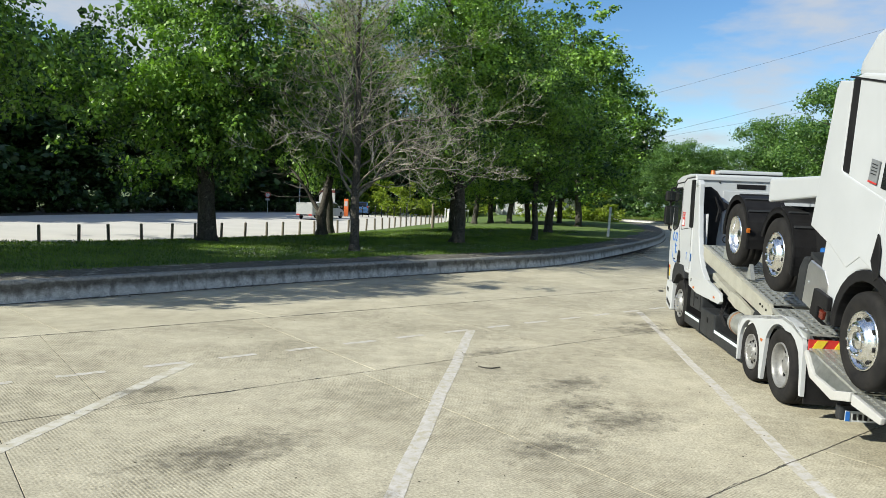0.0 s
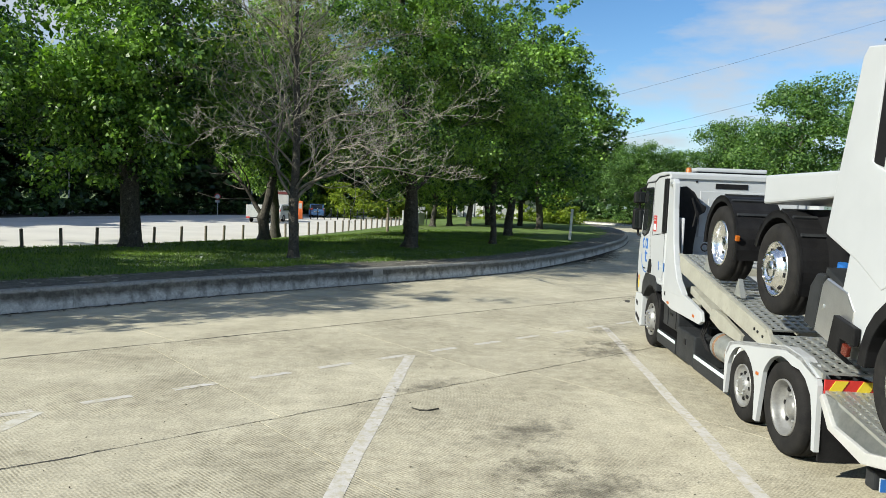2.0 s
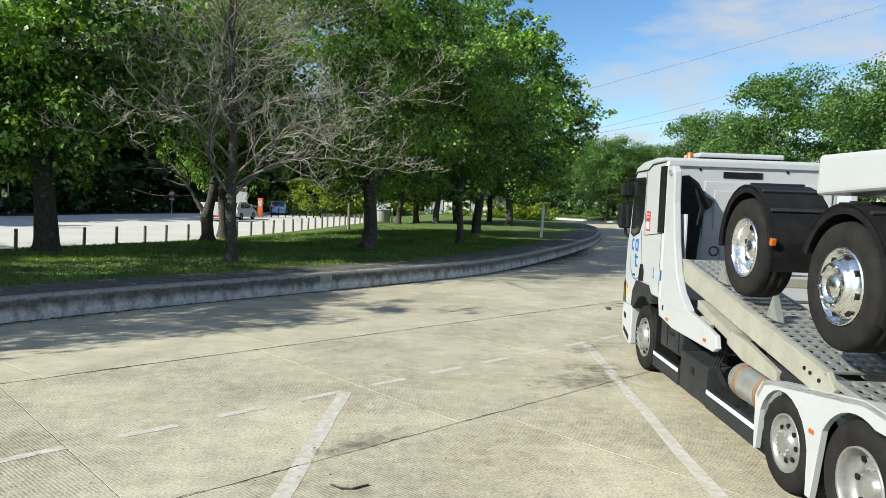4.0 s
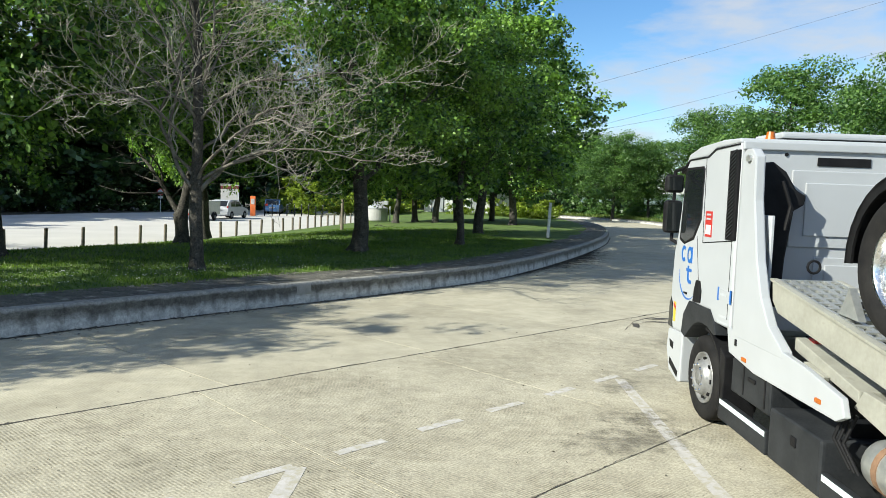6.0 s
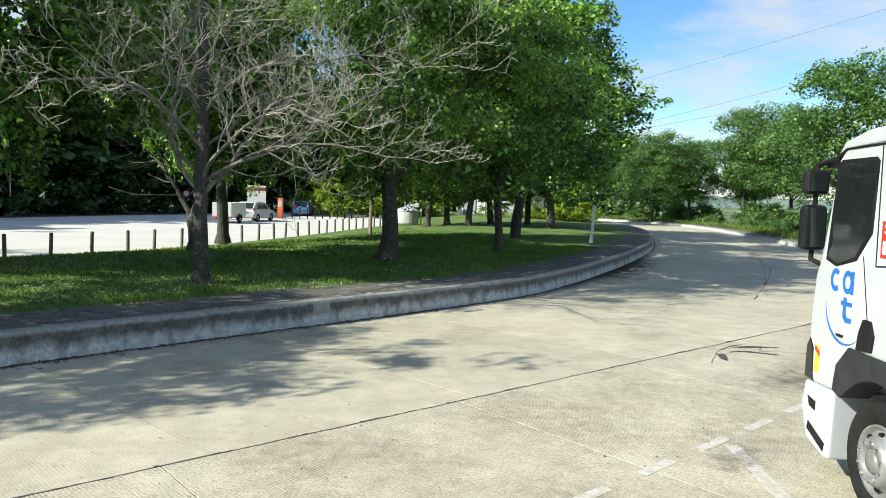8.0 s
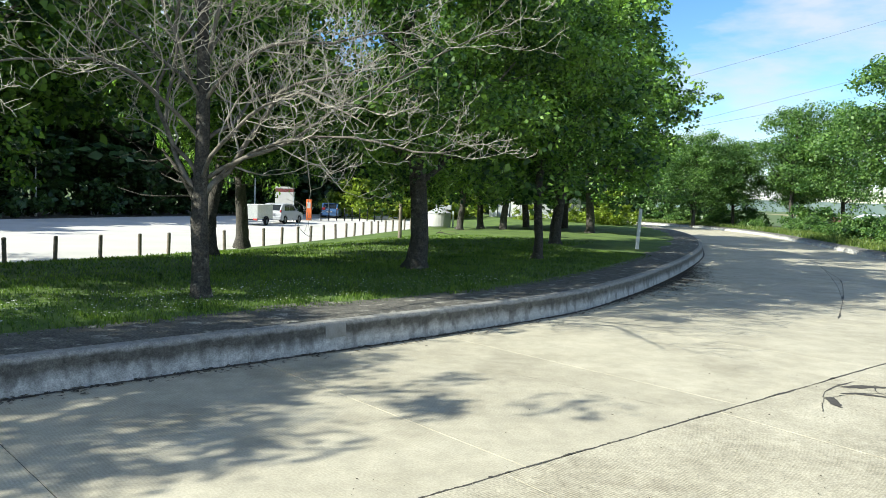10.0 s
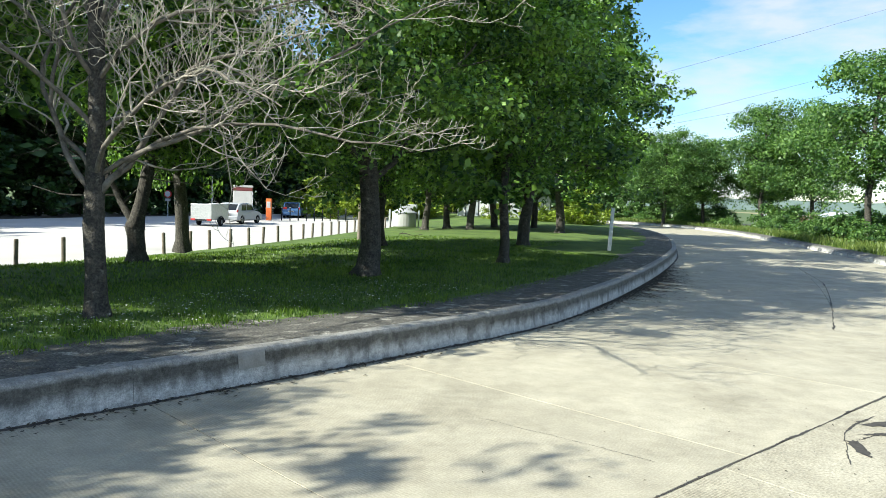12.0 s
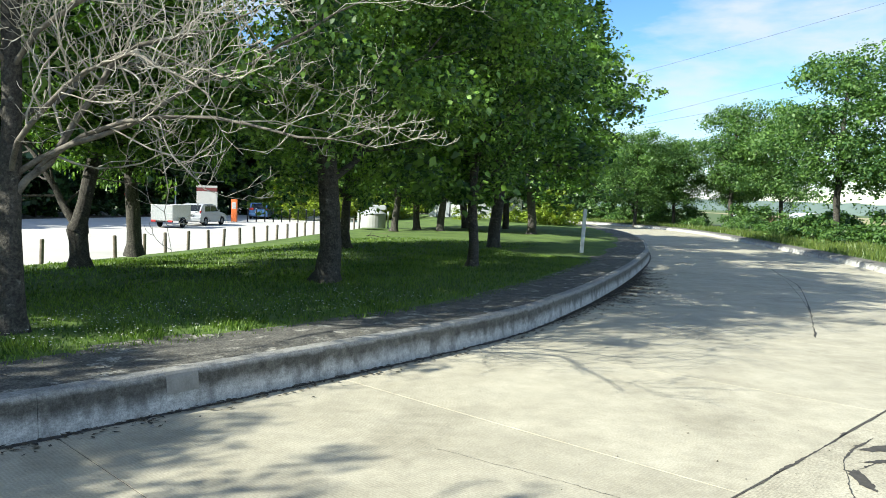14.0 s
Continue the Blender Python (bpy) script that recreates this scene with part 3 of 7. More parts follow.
def limb_mesh(limbs, sides=(9, 6, 4, 3, 3, 3), flare=1.5):
    V, F = [], []
    for level, pts in limbs:
        k = sides[min(level, len(sides) - 1)]
        base = len(V)
        for i, (p, r) in enumerate(pts):
            d = (pts[min(i + 1, len(pts) - 1)][0] - pts[max(i - 1, 0)][0]).normalized()
            u = d.orthogonal().normalized() if abs(d.z) < 0.999 else Vector((1, 0, 0))
            u = (Vector((1, 0.01, 0)) - d * d.x).normalized()
            w = d.cross(u)
            for j in range(k):
                a = 2 * math.pi * j / k
                rr = r
                if level == 0 and i == 0:
                    rr = r * (flare + 0.25 * math.sin(3 * a) + 0.15 * math.sin(5 * a + 1))
                elif level == 0:
                    rr = r * (1 + 0.07 * math.sin(3 * a + i) + 0.05 * math.sin(2 * a + 2 * i))
                q = p + (u * math.cos(a) + w * math.sin(a)) * rr
                V.append(q)
        for i in range(len(pts) - 1):
            for j in range(k):
                a, b = base + i * k + j, base + i * k + (j + 1) % k
                F.append((a, b, b + k, a + k))
    return V, F


def leaf_mesh(name, centres, rng, per, radius, size, material, droop=0.5):
    """Many small folded leaves in clumps round the given centres."""
    C = np.repeat(np.array(centres, float), per, axis=0)
    n = len(C)
    off = rng.normal(0, 1, (n, 3))
    off /= np.linalg.norm(off, axis=1)[:, None]
    off *= (rng.uniform(0, 1, n) ** 0.45 * np.repeat(rng.uniform(0.6, 1.3, len(centres)), per) * radius)[:, None]
    off[:, 2] *= 0.6
    P = C + off
    sz = size * rng.uniform(0.6, 1.25, n)
    nrm = rng.normal(0, 0.55, (n, 3)) + np.array([0, 0, 0.75])
    nrm += off / max(radius, 0.01) * 0.6
    nrm /= np.linalg.norm(nrm, axis=1)[:, None]
    t = rng.normal(0, 1, (n, 3))
    t[:, 2] -= droop
    t -= nrm * (t * nrm).sum(1)[:, None]
    t /= np.linalg.norm(t, axis=1)[:, None]
    b = np.cross(nrm, t)
    s = sz[:, None]
    V = np.empty((n, 4, 3))
    V[:, 0] = P - t * s * 0.5
    V[:, 1] = P + b * s * 0.40 - t * s * 0.02 + nrm * s * 0.12
    V[:, 2] = P + t * s * 0.6
    V[:, 3] = P - b * s * 0.40 - t * s * 0.02 + nrm * s * 0.12
    me = bpy.data.meshes.new(name)
    me.vertices.add(n * 4)
    me.vertices.foreach_set("co", V.reshape(-1))
    me.loops.add(n * 4)
    me.loops.foreach_set("vertex_index", np.arange(n * 4, dtype=np.int32))
    me.polygons.add(n)
    me.polygons.foreach_set("loop_start", np.arange(0, n * 4, 4, dtype=np.int32))
    me.polygons.foreach_set("loop_total", np.full(n, 4, dtype=np.int32))
    me.materials.append(material)
    me.update(calc_edges=True)
    me.validate()
    return new(name, me)


def crown_centres(rng, n, height, base, radius, tips, top_share=0.8):
    """Clump centres: near the limb tips, and over an uneven ellipsoid."""
    out = []
    mid = base + (height - base) * 0.45
    lobes = [(rng.uniform(0, 6.28), rng.uniform(0.2, 0.9), rng.uniform(0.75, 1.15)) for _ in range(9)]
    while len(out) < n:
        d = rng.normal(0, 1, 3)
        d /= np.linalg.norm(d)
        az = math.atan2(d[1], d[0])
        k = 1.0
        for a, zz, w in lobes:
            k += 0.10 * w * math.cos(3 * (az - a)) * math.sin(4 * d[2] + zz * 6)
        r = rng.uniform(0.25, 1.0) ** 0.4 * k
        up = (height - mid) if d[2] > 0 else (mid - base)
        taper = 1.0 if d[2] < 0 else 1 - 0.25 * d[2]
        c = np.array((d[0] * r * radius * taper, d[1] * r * radius * taper, mid + d[2] * r * up))
        w = rng.uniform(0.10, 0.24) * radius
        for _ in range(int(rng.uniform(5, 12))):
            out.append(tuple(c + rng.normal(0, 1, 3) * np.array((w, w, w * 0.42))))
    return out[:n]


def leafy_tree(name, seed, height, trunk_r, base, radius, clumps, per, material, size=0.17, clump_r=0.64, bark=None, lean=0.0, label="", category="tree", kids=(11, 4)):
    rng = np.random.RandomState(seed)
    tree = empty(name, label=label, category=category)
    limbs, tips = grow(rng, height * 0.86, trunk_r, base * 0.95, radius * 0.85, 2, kids, lean)
    V, F = limb_mesh(limbs)
    raw("trunk", V, F, bark or M_BARK, tree, smooth=True)
    crown = leaf_mesh("crown", crown_centres(rng, clumps, height, base, radius, tips), rng, per, clump_r, size, material)
    crown.parent = tree
    inner = leaf_mesh("inner_crown", crown_centres(rng, max(40, clumps // 5), height * 0.93, base * 1.25, radius * 0.74, tips), rng, 24 if size < 0.3 else 12, clump_r * 1.15, max(0.24, size * 1.35), material)
    inner.parent = tree
    return tree


def place(tree, x, y, z, turn=0.0, scale=1.0, sz=None):
    tree.matrix_basis = pose(x, y, z, 0, 0, turn) @ Matrix.Diagonal((scale, scale, sz or scale, 1))
    return tree


def copy_tree(tree, x, y, z, turn, scale=1.0, sz=None, label=""):
    c = copy_thing(tree, pose(x, y, z, 0, 0, turn))
    c.scale = (scale, scale, sz or scale)
    if label:
        c["label"] = label
    return c


L_MAPLE = "tall maple with dense dark green crown on the lawn"
tree_b = place(leafy_tree("maple_tree", 11, 12.8, 0.29, 1.9, 4.7, 900, 76, M_LEAF, size=0.125, label="tall maple with a stout trunk and dense dark crown"), -1.03, 36.6, 0.5, 20, 0.95, 1.0)
tree_c = place(leafy_tree("maple_tree", 12, 11.6, 0.17, 2.2, 3.5, 520, 70, M_LEAF, size=0.125, label="slender maple with a thin mossy trunk beside the path", bark=M_BARK), 2.7, 41.6, 0.48, 0, 0.95)
tree_l = place(leafy_tree("maple_tree", 13, 8.8, 0.36, 2.0, 4.9, 850, 70, M_LEAF, size=0.14, clump_r=0.56, label="broad maple with a thick trunk near the posts"), -10.42, 31.6, 0.42, 60, 1.0, 1.2)
tree_s = place(leafy_tree("maple_tree", 14, 13.6, 0.26, 2.1, 5.3, 600, 46, M_LEAF, size=0.215, label=L_MAPLE), 4.1, 49.8, 0.5, 60)
for t in (tree_b, tree_c, tree_l, tree_s):
    t["group"] = "maples on the island"
copy_tree(tree_b, -1.8, 47.3, 0.5, 200, 0.66, 0.84, label=L_MAPLE)
copy_tree(tree_l, -8.5, 44.0, 0.35, 140, 0.66, 1.3, label=L_MAPLE)
copy_tree(tree_l, -15.9, 19.8, 0.3, 10, 0.94, 1.10, label="broad maple whose crown hangs over the lawn edge")
# unseen maple, added left of the view to shade the broad maple and lawn
copy_tree(tree_l, -21.4, 27.6, 0.2, 95, 1.05, 1.45, label="unseen tall maple added beside the wooden posts for shade")
for x, y, z, turn, sc in ((7.7, 63.5, 0.5, 250, 1.06), (-0.8, 65, 0.4, 40, 0.85), (0.6, 67.8, 0.4, 160, 0.9), (2.1, 64.3, 0.4, 70, 0.92), (3.9, 69.0, 0.4, 220, 0.95),
                          (6.8, 70.2, 0.45, 300, 0.9), (9.5, 94, 0.4, 150, 1.0)):
    copy_tree(tree_s, x, y, z, turn, sc, label=L_MAPLE)


# the forked tree near the posts
def forked_tree():
    rng = np.random.RandomState(31)
    tree = empty("forked_maple", label="dark forked maple leaning over the lawn near the posts", category="tree", group="maples on the island")
    base = Vector((0, 0, -0.05))
    f = Vector((-0.05, 0, 1.0))
    limbs = [(0, [(base, 0.25), (Vector((0, 0, 0.3)), 0.24), (Vector((-0.02, 0, 0.7)), 0.24), (f, 0.25)])]
    tips = []
    for d, ln, r in (((0.28, 0.05, 1.0), 9.0, 0.19), ((-0.55, 0.1, 0.8), 3.0, 0.11)):
        sub, tp2 = grow(rng, ln, r, ln * 0.22, 3.4, 2, (8, 4))
        q = Vector((0, 0, 1)).rotation_difference(Vector(d))
        for lv, pts in sub:
            limbs.append((lv, [(f + q @ p, rr) for p, rr in pts]))
    V, F = limb_mesh(limbs)
    raw("trunk", V, F, M_BARK, tree, smooth=True)
    c = [(x * 0.8 + 0.9, y * 0.8, z) for x, y, z in crown_centres(rng, 420, 10.5, 3.1, 3.9, None)]
    crown = leaf_mesh("crown", c, rng, 75, 0.7, 0.135, M_LEAF)
    crown.parent = tree
    return place(tree, -7.6, 38.4, 0.45)


forked_tree()


# the bare tree with a dense net of grey twigs and a few leaves high up
def bare_tree():
    rng = np.random.RandomState(8)
    tree = empty("bare_tree", label="half-dead tree with a dense net of bare grey twigs", category="tree")
    limbs = []

    def limb(p, d, length, r, level, n):
        pts = [(p.copy(), r)]
        d = d.normalized()
        for i in range(n):
            f = i / n
            bend = Vector((0, 0, (0.035 if f < 0.3 else -0.085) if level == 1 else (0, 0, -0.01, 0.06, 0.12)[level] + (0, 0, 0.06, 0.16, 0.22)[level] * f)) if level else Vector((0, 0, 0.2))
            d = (d + Vector(rng.normal(0, (0.025, 0.17, 0.27, 0.30, 0.30)[level], 3)) + bend).normalized()
            p = p + d * (length / n)
            pts.append((p.copy(), max(r * (1 - (i + 1) / n * 0.82), 0.0042)))
        limbs.append((level, pts))
        return pts

    def branch(pts, count, level, first, lo, hi, shrink, n):
        out = []
        L = sum((a[0] - b[0]).length for a, b in zip(pts, pts[1:]))
        m = len(pts) - 1
        for j in range(count):
            f = first + (1 - first) * (j + rng.uniform(0, 1)) / count
            q = min(f * m, m - 0.01)
            a = int(q)
            b = pts[a][0].lerp(pts[a + 1][0], q - a)
            ax = (pts[a + 1][0] - pts[a][0]).normalized()
            side = ax.orthogonal().normalized()
            side.rotate(Matrix.Rotation(j * 2.4 + rng.uniform(-0.6, 0.6), 3, ax))
            t = rng.uniform(lo, hi)
            d = ax * math.cos(t) + side * math.sin(t)
            d.z = d.z if d.z > -0.12 else -0.12 - 0.3 * (d.z + 0.12)
            ln = L * shrink * rng.uniform(0.55, 1.15) * (1.15 - 0.5 * f)
            out.append(limb(b, d, ln, max(pts[a][1] * rng.uniform(0.40, 0.56), 0.0062), level, n))
        return out

    trunk = limb(Vector((0, 0, -0.05)), Vector((0.0, 0, 1)), 10.2, 0.17, 0, 14)
    k = trunk[0][0].lerp(trunk[1][0], 0.4)
    trunk.insert(1, (k, 0.172))
    boughs = []
    for j in range(26):
        f = 0.21 + 0.72 * (j + rng.uniform(0, 0.8)) / 26
        q = f * 14
        a = int(q)
        b = trunk[a + 1][0]
        az = j * 2.39 + 0.3
        t = (0.86 - 0.55 * (f - 0.17)) * rng.uniform(0.75, 1.15)
        ln = (6.6 - 4.3 * (f - 0.17)) * rng.uniform(0.78, 1.08)
        boughs.append(limb(b, Vector((math.cos(az) * math.sin(t), math.sin(az) * math.sin(t), math.cos(t))), ln, 0.046 * (1.1 - 0.6 * f), 1, 14))
    # one long low bough over the path and one thick fork
    boughs.append(limb(Vector((0.02, 0, 1.85)), Vector((0.7, -0.15, 1.0)), 4.6, 0.062, 1, 13))
    boughs.append(limb(Vector((-0.02, 0, 1.9)), Vector((-0.8, 0.2, 0.8)), 5.0, 0.055, 1, 13))
    path = [(0.03, 2.35), (0.45, 2.85), (1.0, 3.2), (1.55, 3.4), (2.15, 3.46), (2.75, 3.44), (3.35, 3.34), (3.95, 3.24), (4.45, 3.22), (4.8, 3.36)]
    low = [(Vector((x + rng.normal(0, 0.03), -0.12 * x + rng.normal(0, 0.06), z - 0.45 + rng.normal(0, 0.025))), 0.042 - 0.0036 * i) for i, (x, z) in enumerate(path)]
    limbs.append((1, low))
    boughs.append(low)
    twigs = []
    for b in boughs:
        for b2 in branch(b, 13, 2, 0.15, 0.5, 1.25, 0.40, 7):
            twigs.append(b2)
            for b3 in branch(b2, 6, 3, 0.2, 0.4, 1.1, 0.5, 4):
                twigs.append(b3)
                twigs += branch(b3, 3, 4, 0.2, 0.4, 1.0, 0.55, 3)
    V, F = limb_mesh([x for x in limbs if x[0] == 0], sides=(14,), flare=1.3)
    raw("trunk", V, F, M_BARK, tree, smooth=True)
    for x in limbs:
        if x[0] == 1:
            V, F = limb_mesh([x], sides=(6, 6))
            raw("bough", V, F, M_BARK_MID, tree, smooth=True)
    V, F = limb_mesh([x for x in limbs if x[0] > 1], sides=(4, 4, 3, 3, 3))
    tagged(raw("twig_net", V, F, M_BARK_PALE, tree, "bare pale grey twigs", smooth=True), kind="stuff")
    high = [t[-1][0] for t in twigs if t[-1][0].z > 6.2 and rng.uniform() < 0.075]
    leaves = leaf_mesh("leaves", [tuple(p) for p in high], rng, 7, 0.3, 0.12, M_LEAF_LIGHT)
    leaves.parent = tree
    return place(tree, -4.42, 29.9, 0.5)


bare_tree()

# ---- woods behind the car park, bushes, trees along the far side ----
wood_a = leafy_tree("woodland_tree", 41, 16, 0.24, 3.6, 5.2, 280, 11, M_LEAF_DARK, size=0.80, clump_r=1.05, label="tall dark woodland tree at the car park edge", kids=(7, 2))
wood_b = leafy_tree("woodland_tree", 42, 14, 0.2, 2.4, 4.6, 260, 11, M_LEAF_DARK, size=0.78, clump_r=1.0, label="dense dark woodland tree at the car park edge", kids=(7, 2))
shrub = empty("shrub", label="dark leafy undergrowth below the woodland trees", category="shrub")
rng_w = np.random.RandomState(77)
V, F = limb_mesh(grow(rng_w, 1.6, 0.05, 0.1, 1.2, 1, (9,))[0])
raw("stem", V, F, M_BARK, shrub)
cr = leaf_mesh("foliage", crown_centres(rng_w, 130, 3.2, 0.1, 2.6, None), rng_w, 9, 0.6, 0.48, M_LEAF_DARK)
cr.parent = shrub
bush = empty("bush", label="sunlit yellow-green bush beyond the lawn", category="bush")
raw("stem", V, F, M_BARK, bush)
cr = leaf_mesh("foliage", crown_centres(rng_w, 140, 3.4, 0.05, 2.4, None), rng_w, 20, 0.55, 0.28, leaf_mat("yellow_green_leaves", (0.12, 0.19, 0.02), (0.28, 0.36, 0.05), (1.2, 1.2, 0.5)))
cr.parent = bush
edge, _ = spline([(-62, 8), (-46, 24), (-38, 40), (-35, 52), (-32, 64), (-27, 78), (-21, 90), (-12, 100), (-2, 106)], 1.0)
first = True
for i, p in enumerate(edge[::5]):
    for row, (off, src) in enumerate(((1.5, wood_b), (6.0, wood_a), (11.5, wood_a))):
        if row == 2 and i % 2:
            continue
        k = rng_w.uniform(0.85, 1.2)
        x, y = p[0] - off - 2.0 + rng_w.uniform(-1, 1), p[1] + off * 0.3 + rng_w.uniform(-1.2, 1.2)
        if i == 4 and row == 0:
            place(wood_b, x, y, 0, 0, k)
        elif i == 4 and row == 1:
            place(wood_a, x, y, 0, 0, k)
        else:
            copy_tree(src, x, y, -0.1, rng_w.uniform(0, 360), k, k * rng_w.uniform(0.9, 1.08) * (0.92 if row else 0.70))
for i, p in enumerate(edge[::3]):
    x, y = p[0] - rng_w.uniform(0.8, 3.2), p[1] + rng_w.uniform(-1, 1)
    if i == 5:
        place(shrub, x, y, 0)
    else:
        copy_tree(shrub, x, y, -0.1, rng_w.uniform(0, 360), rng_w.uniform(0.7, 1.25))
place(bush, 11.7, 83, 0.3, 0, 0.85)
for x, y, k in ((14.2, 86, 0.7), (9.0, 87.5, 0.7), (5.0, 89, 0.6), (-8.0, 90, 1.2), (-5.0, 93, 1.3), (-10.5, 86, 1.0), (-1.5, 95, 1.3), (12.8, 90, 1.1), (-13, 90, 1.2)):
    copy_tree(bush, x, y, 0.1, rng_w.uniform(0, 360), k)
for x, y, k in ((18, 131, 1.0), (12, 126, 1.1), (6, 122, 1.0), (0, 116, 1.1), (24, 134, 1.0), (30, 136, 1.1)):
    copy_tree(wood_b, x, y, 0, rng_w.uniform(0, 360), k, label="dark tree closing the view beyond the bend")
for i in range(12):
    copy_tree(shrub, -4 + 3.4 * i, 118 + 6 * math.sin(i * 1.7) + 0.5 * i, 0, rng_w.uniform(0, 360), 1.2, label="dark undergrowth beyond the bend")

M_LEAF_ROAD = leaf_mat("roadside_leaves", (0.036, 0.092, 0.030), (0.160, 0.272, 0.072), (1.3, 1.5, 0.6), 0.36)
road_tree = leafy_tree("roadside_tree", 51, 13.4, 0.24, 2.9, 4.7, 600, 38, M_LEAF_ROAD, size=0.205, clump_r=0.85,
                       label="full green roadside tree on the grass verge", kids=(10, 4))
road_tree["group"] = "roadside trees"
place(road_tree, 34.5, 77.1, 0.2, 0, 1.2, 1.25)
for x, y, k, sz in ((39.4, 96.0, 0.95, 1.12), (36.0, 100.9, 1.1, 1.16), (25.4, 102.5, 0.9, 0.89), (31.8, 112, 0.85, 0.86), (27.5, 124, 0.8, 0.82), (30.5, 104, 0.85, 0.85), (29.5, 118, 0.85, 0.9), (24, 128, 0.9, 0.9), (37, 62, 1.1, 1.15), (43, 57, 1.1, 1.1), (47, 66, 1.15, 1.2),
                    (44, 78, 1.1, 1.1), (51, 50, 1.1, 1.1), (40, 108, 0.95, 0.95)):
    copy_tree(road_tree, x, y, 0.1, rng_w.uniform(0, 360), k, sz)
scrub = empty("verge_shrub", label="bright green scrub on the verge below the roadside trees", category="shrub", group="scrub along the verge")
V, F = limb_mesh(grow(rng_w, 1.2, 0.04, 0.1, 1.0, 1, (8,))[0])
raw("stem", V, F, M_BARK, scrub)
cr = leaf_mesh("foliage", crown_centres(rng_w, 110, 2.1, 0.05, 1.9, None), rng_w, 14, 0.42, 0.23, M_LEAF_ROAD)
cr.parent = scrub
place(scrub, 30.0, 73.0, 0.15)
for i in range(34):
    p = along_right(72 + i * 2.5, rng_w.uniform(3.6, 8.5))
    copy_tree(scrub, p.x, p.y, 0.1, rng_w.uniform(0, 360), rng_w.uniform(0.5, 1.0), rng_w.uniform(0.45, 0.95))
for i in range(20):
    p = along_right(76 + i * 3.1, rng_w.uniform(9.0, 15.0))
    copy_tree(scrub, p.x, p.y, 0.1, rng_w.uniform(0, 360), rng_w.uniform(0.9, 1.4), rng_w.uniform(0.9, 1.35), label="dark green scrub behind the roadside trees")


# ---- the vehicle transporter ----
M_WHITE = mat("white_vehicle_paint", (0.372, 0.388, 0.405), (0.405, 0.422, 0.44), 1.2, 0.36, fine=3, coat=0.15, rough2=0.38)
M_WHITE_DULL = mat("dusty_white_paint", (0.36, 0.36, 0.35), (0.43, 0.43, 0.42), 2.5, 0.42, fine=20)
M_BLACK = mat("black_plastic", (0.006, 0.006, 0.007), (0.015, 0.015, 0.016), 5, 0.55, fine=60)
M_DARK = mat("dark_grey_plastic", (0.016, 0.018, 0.020), (0.032, 0.034, 0.037), 4, 0.52, fine=40)
M_RUBBER = mat("tyre_rubber", (0.009, 0.009, 0.010), (0.022, 0.021, 0.020), 6, 0.85, bump=0.3, fine=60)
for m in (M_BLACK, M_DARK, M_RUBBER):   # dull, dusty surfaces
    m.node_tree.nodes["Principled BSDF"].inputs["Specular IOR Level"].default_value = 0.14
M_STEEL = mat("galvanised_steel", (0.42, 0.44, 0.43), (0.58, 0.59, 0.57), 9, 0.42, metal=0.75, fine=30)
M_ALU = mat("brushed_aluminium", (0.55, 0.56, 0.57), (0.68, 0.69, 0.70), 3, 0.34, metal=0.9, fine=60)
M_CHROME = mat("polished_rim", (0.70, 0.71, 0.72), (0.82, 0.83, 0.84), 4, 0.24, metal=1.0, fine=30)
M_RIM = mat("silver_painted_rim", (0.17, 0.17, 0.167), (0.27, 0.27, 0.265), 6, 0.42, metal=0.35, fine=40)
M_BEAM = mat("cream_painted_steel", (0.27, 0.265, 0.225), (0.38, 0.375, 0.325), 3, 0.5, metal=0.1, fine=25, c3=(0.19, 0.18, 0.14), stain=(0.6, 0.75), stain_scale=3)
M_GLASS_DARK = mat("tinted_window_glass", (0.008, 0.010, 0.011), (0.014, 0.017, 0.018), 1, 0.05, fine=3)
M_AMBER = mat("amber_lamp", (0.34, 0.085, 0.010), (0.42, 0.12, 0.015), 8, 0.3, fine=40)
M_RED = mat("red_plastic", (0.36, 0.02, 0.018), (0.44, 0.035, 0.03), 8, 0.4, fine=40)
M_YELLOW = mat("yellow_film", (0.50, 0.38, 0.03), (0.56, 0.44, 0.04), 8, 0.4, fine=40)
M_BLUE = mat("blue_lettering_film", (0.015, 0.10, 0.36), (0.02, 0.13, 0.42), 8, 0.4, fine=40)
M_GREYFILM = mat("grey_film", (0.38, 0.40, 0.42), (0.45, 0.47, 0.49), 8, 0.45, fine=40)
M_PALEBLUE = mat("pale_reflective_strip", (0.55, 0.66, 0.68), (0.64, 0.74, 0.76), 8, 0.4, fine=40)

TB = Vector((5.71, 17.6, 0.0))
LORRY_TURN = pose(TB.x - 0.11, TB.y - 0.04, 0, 0, 0, -2.0) @ Matrix.Translation(-TB)   # parked along the bay line


def tp(name, bm, material, parent, label="", smooth=False, at=None):
    """A part of the transporter, given where it stands in the place; the chassis behind the cab is drawn out to its true length."""
    for v in bm.verts:
        v.co.y = float(np.interp(v.co.y, (11.0, 16.92, 19.05, 19.6, 23.0), (10.44, 16.36, 18.83, 19.6, 23.0)))
    bmesh.ops.translate(bm, vec=-(at or TB), verts=bm.verts)
    return part(name, bm, material, parent, label, smooth)


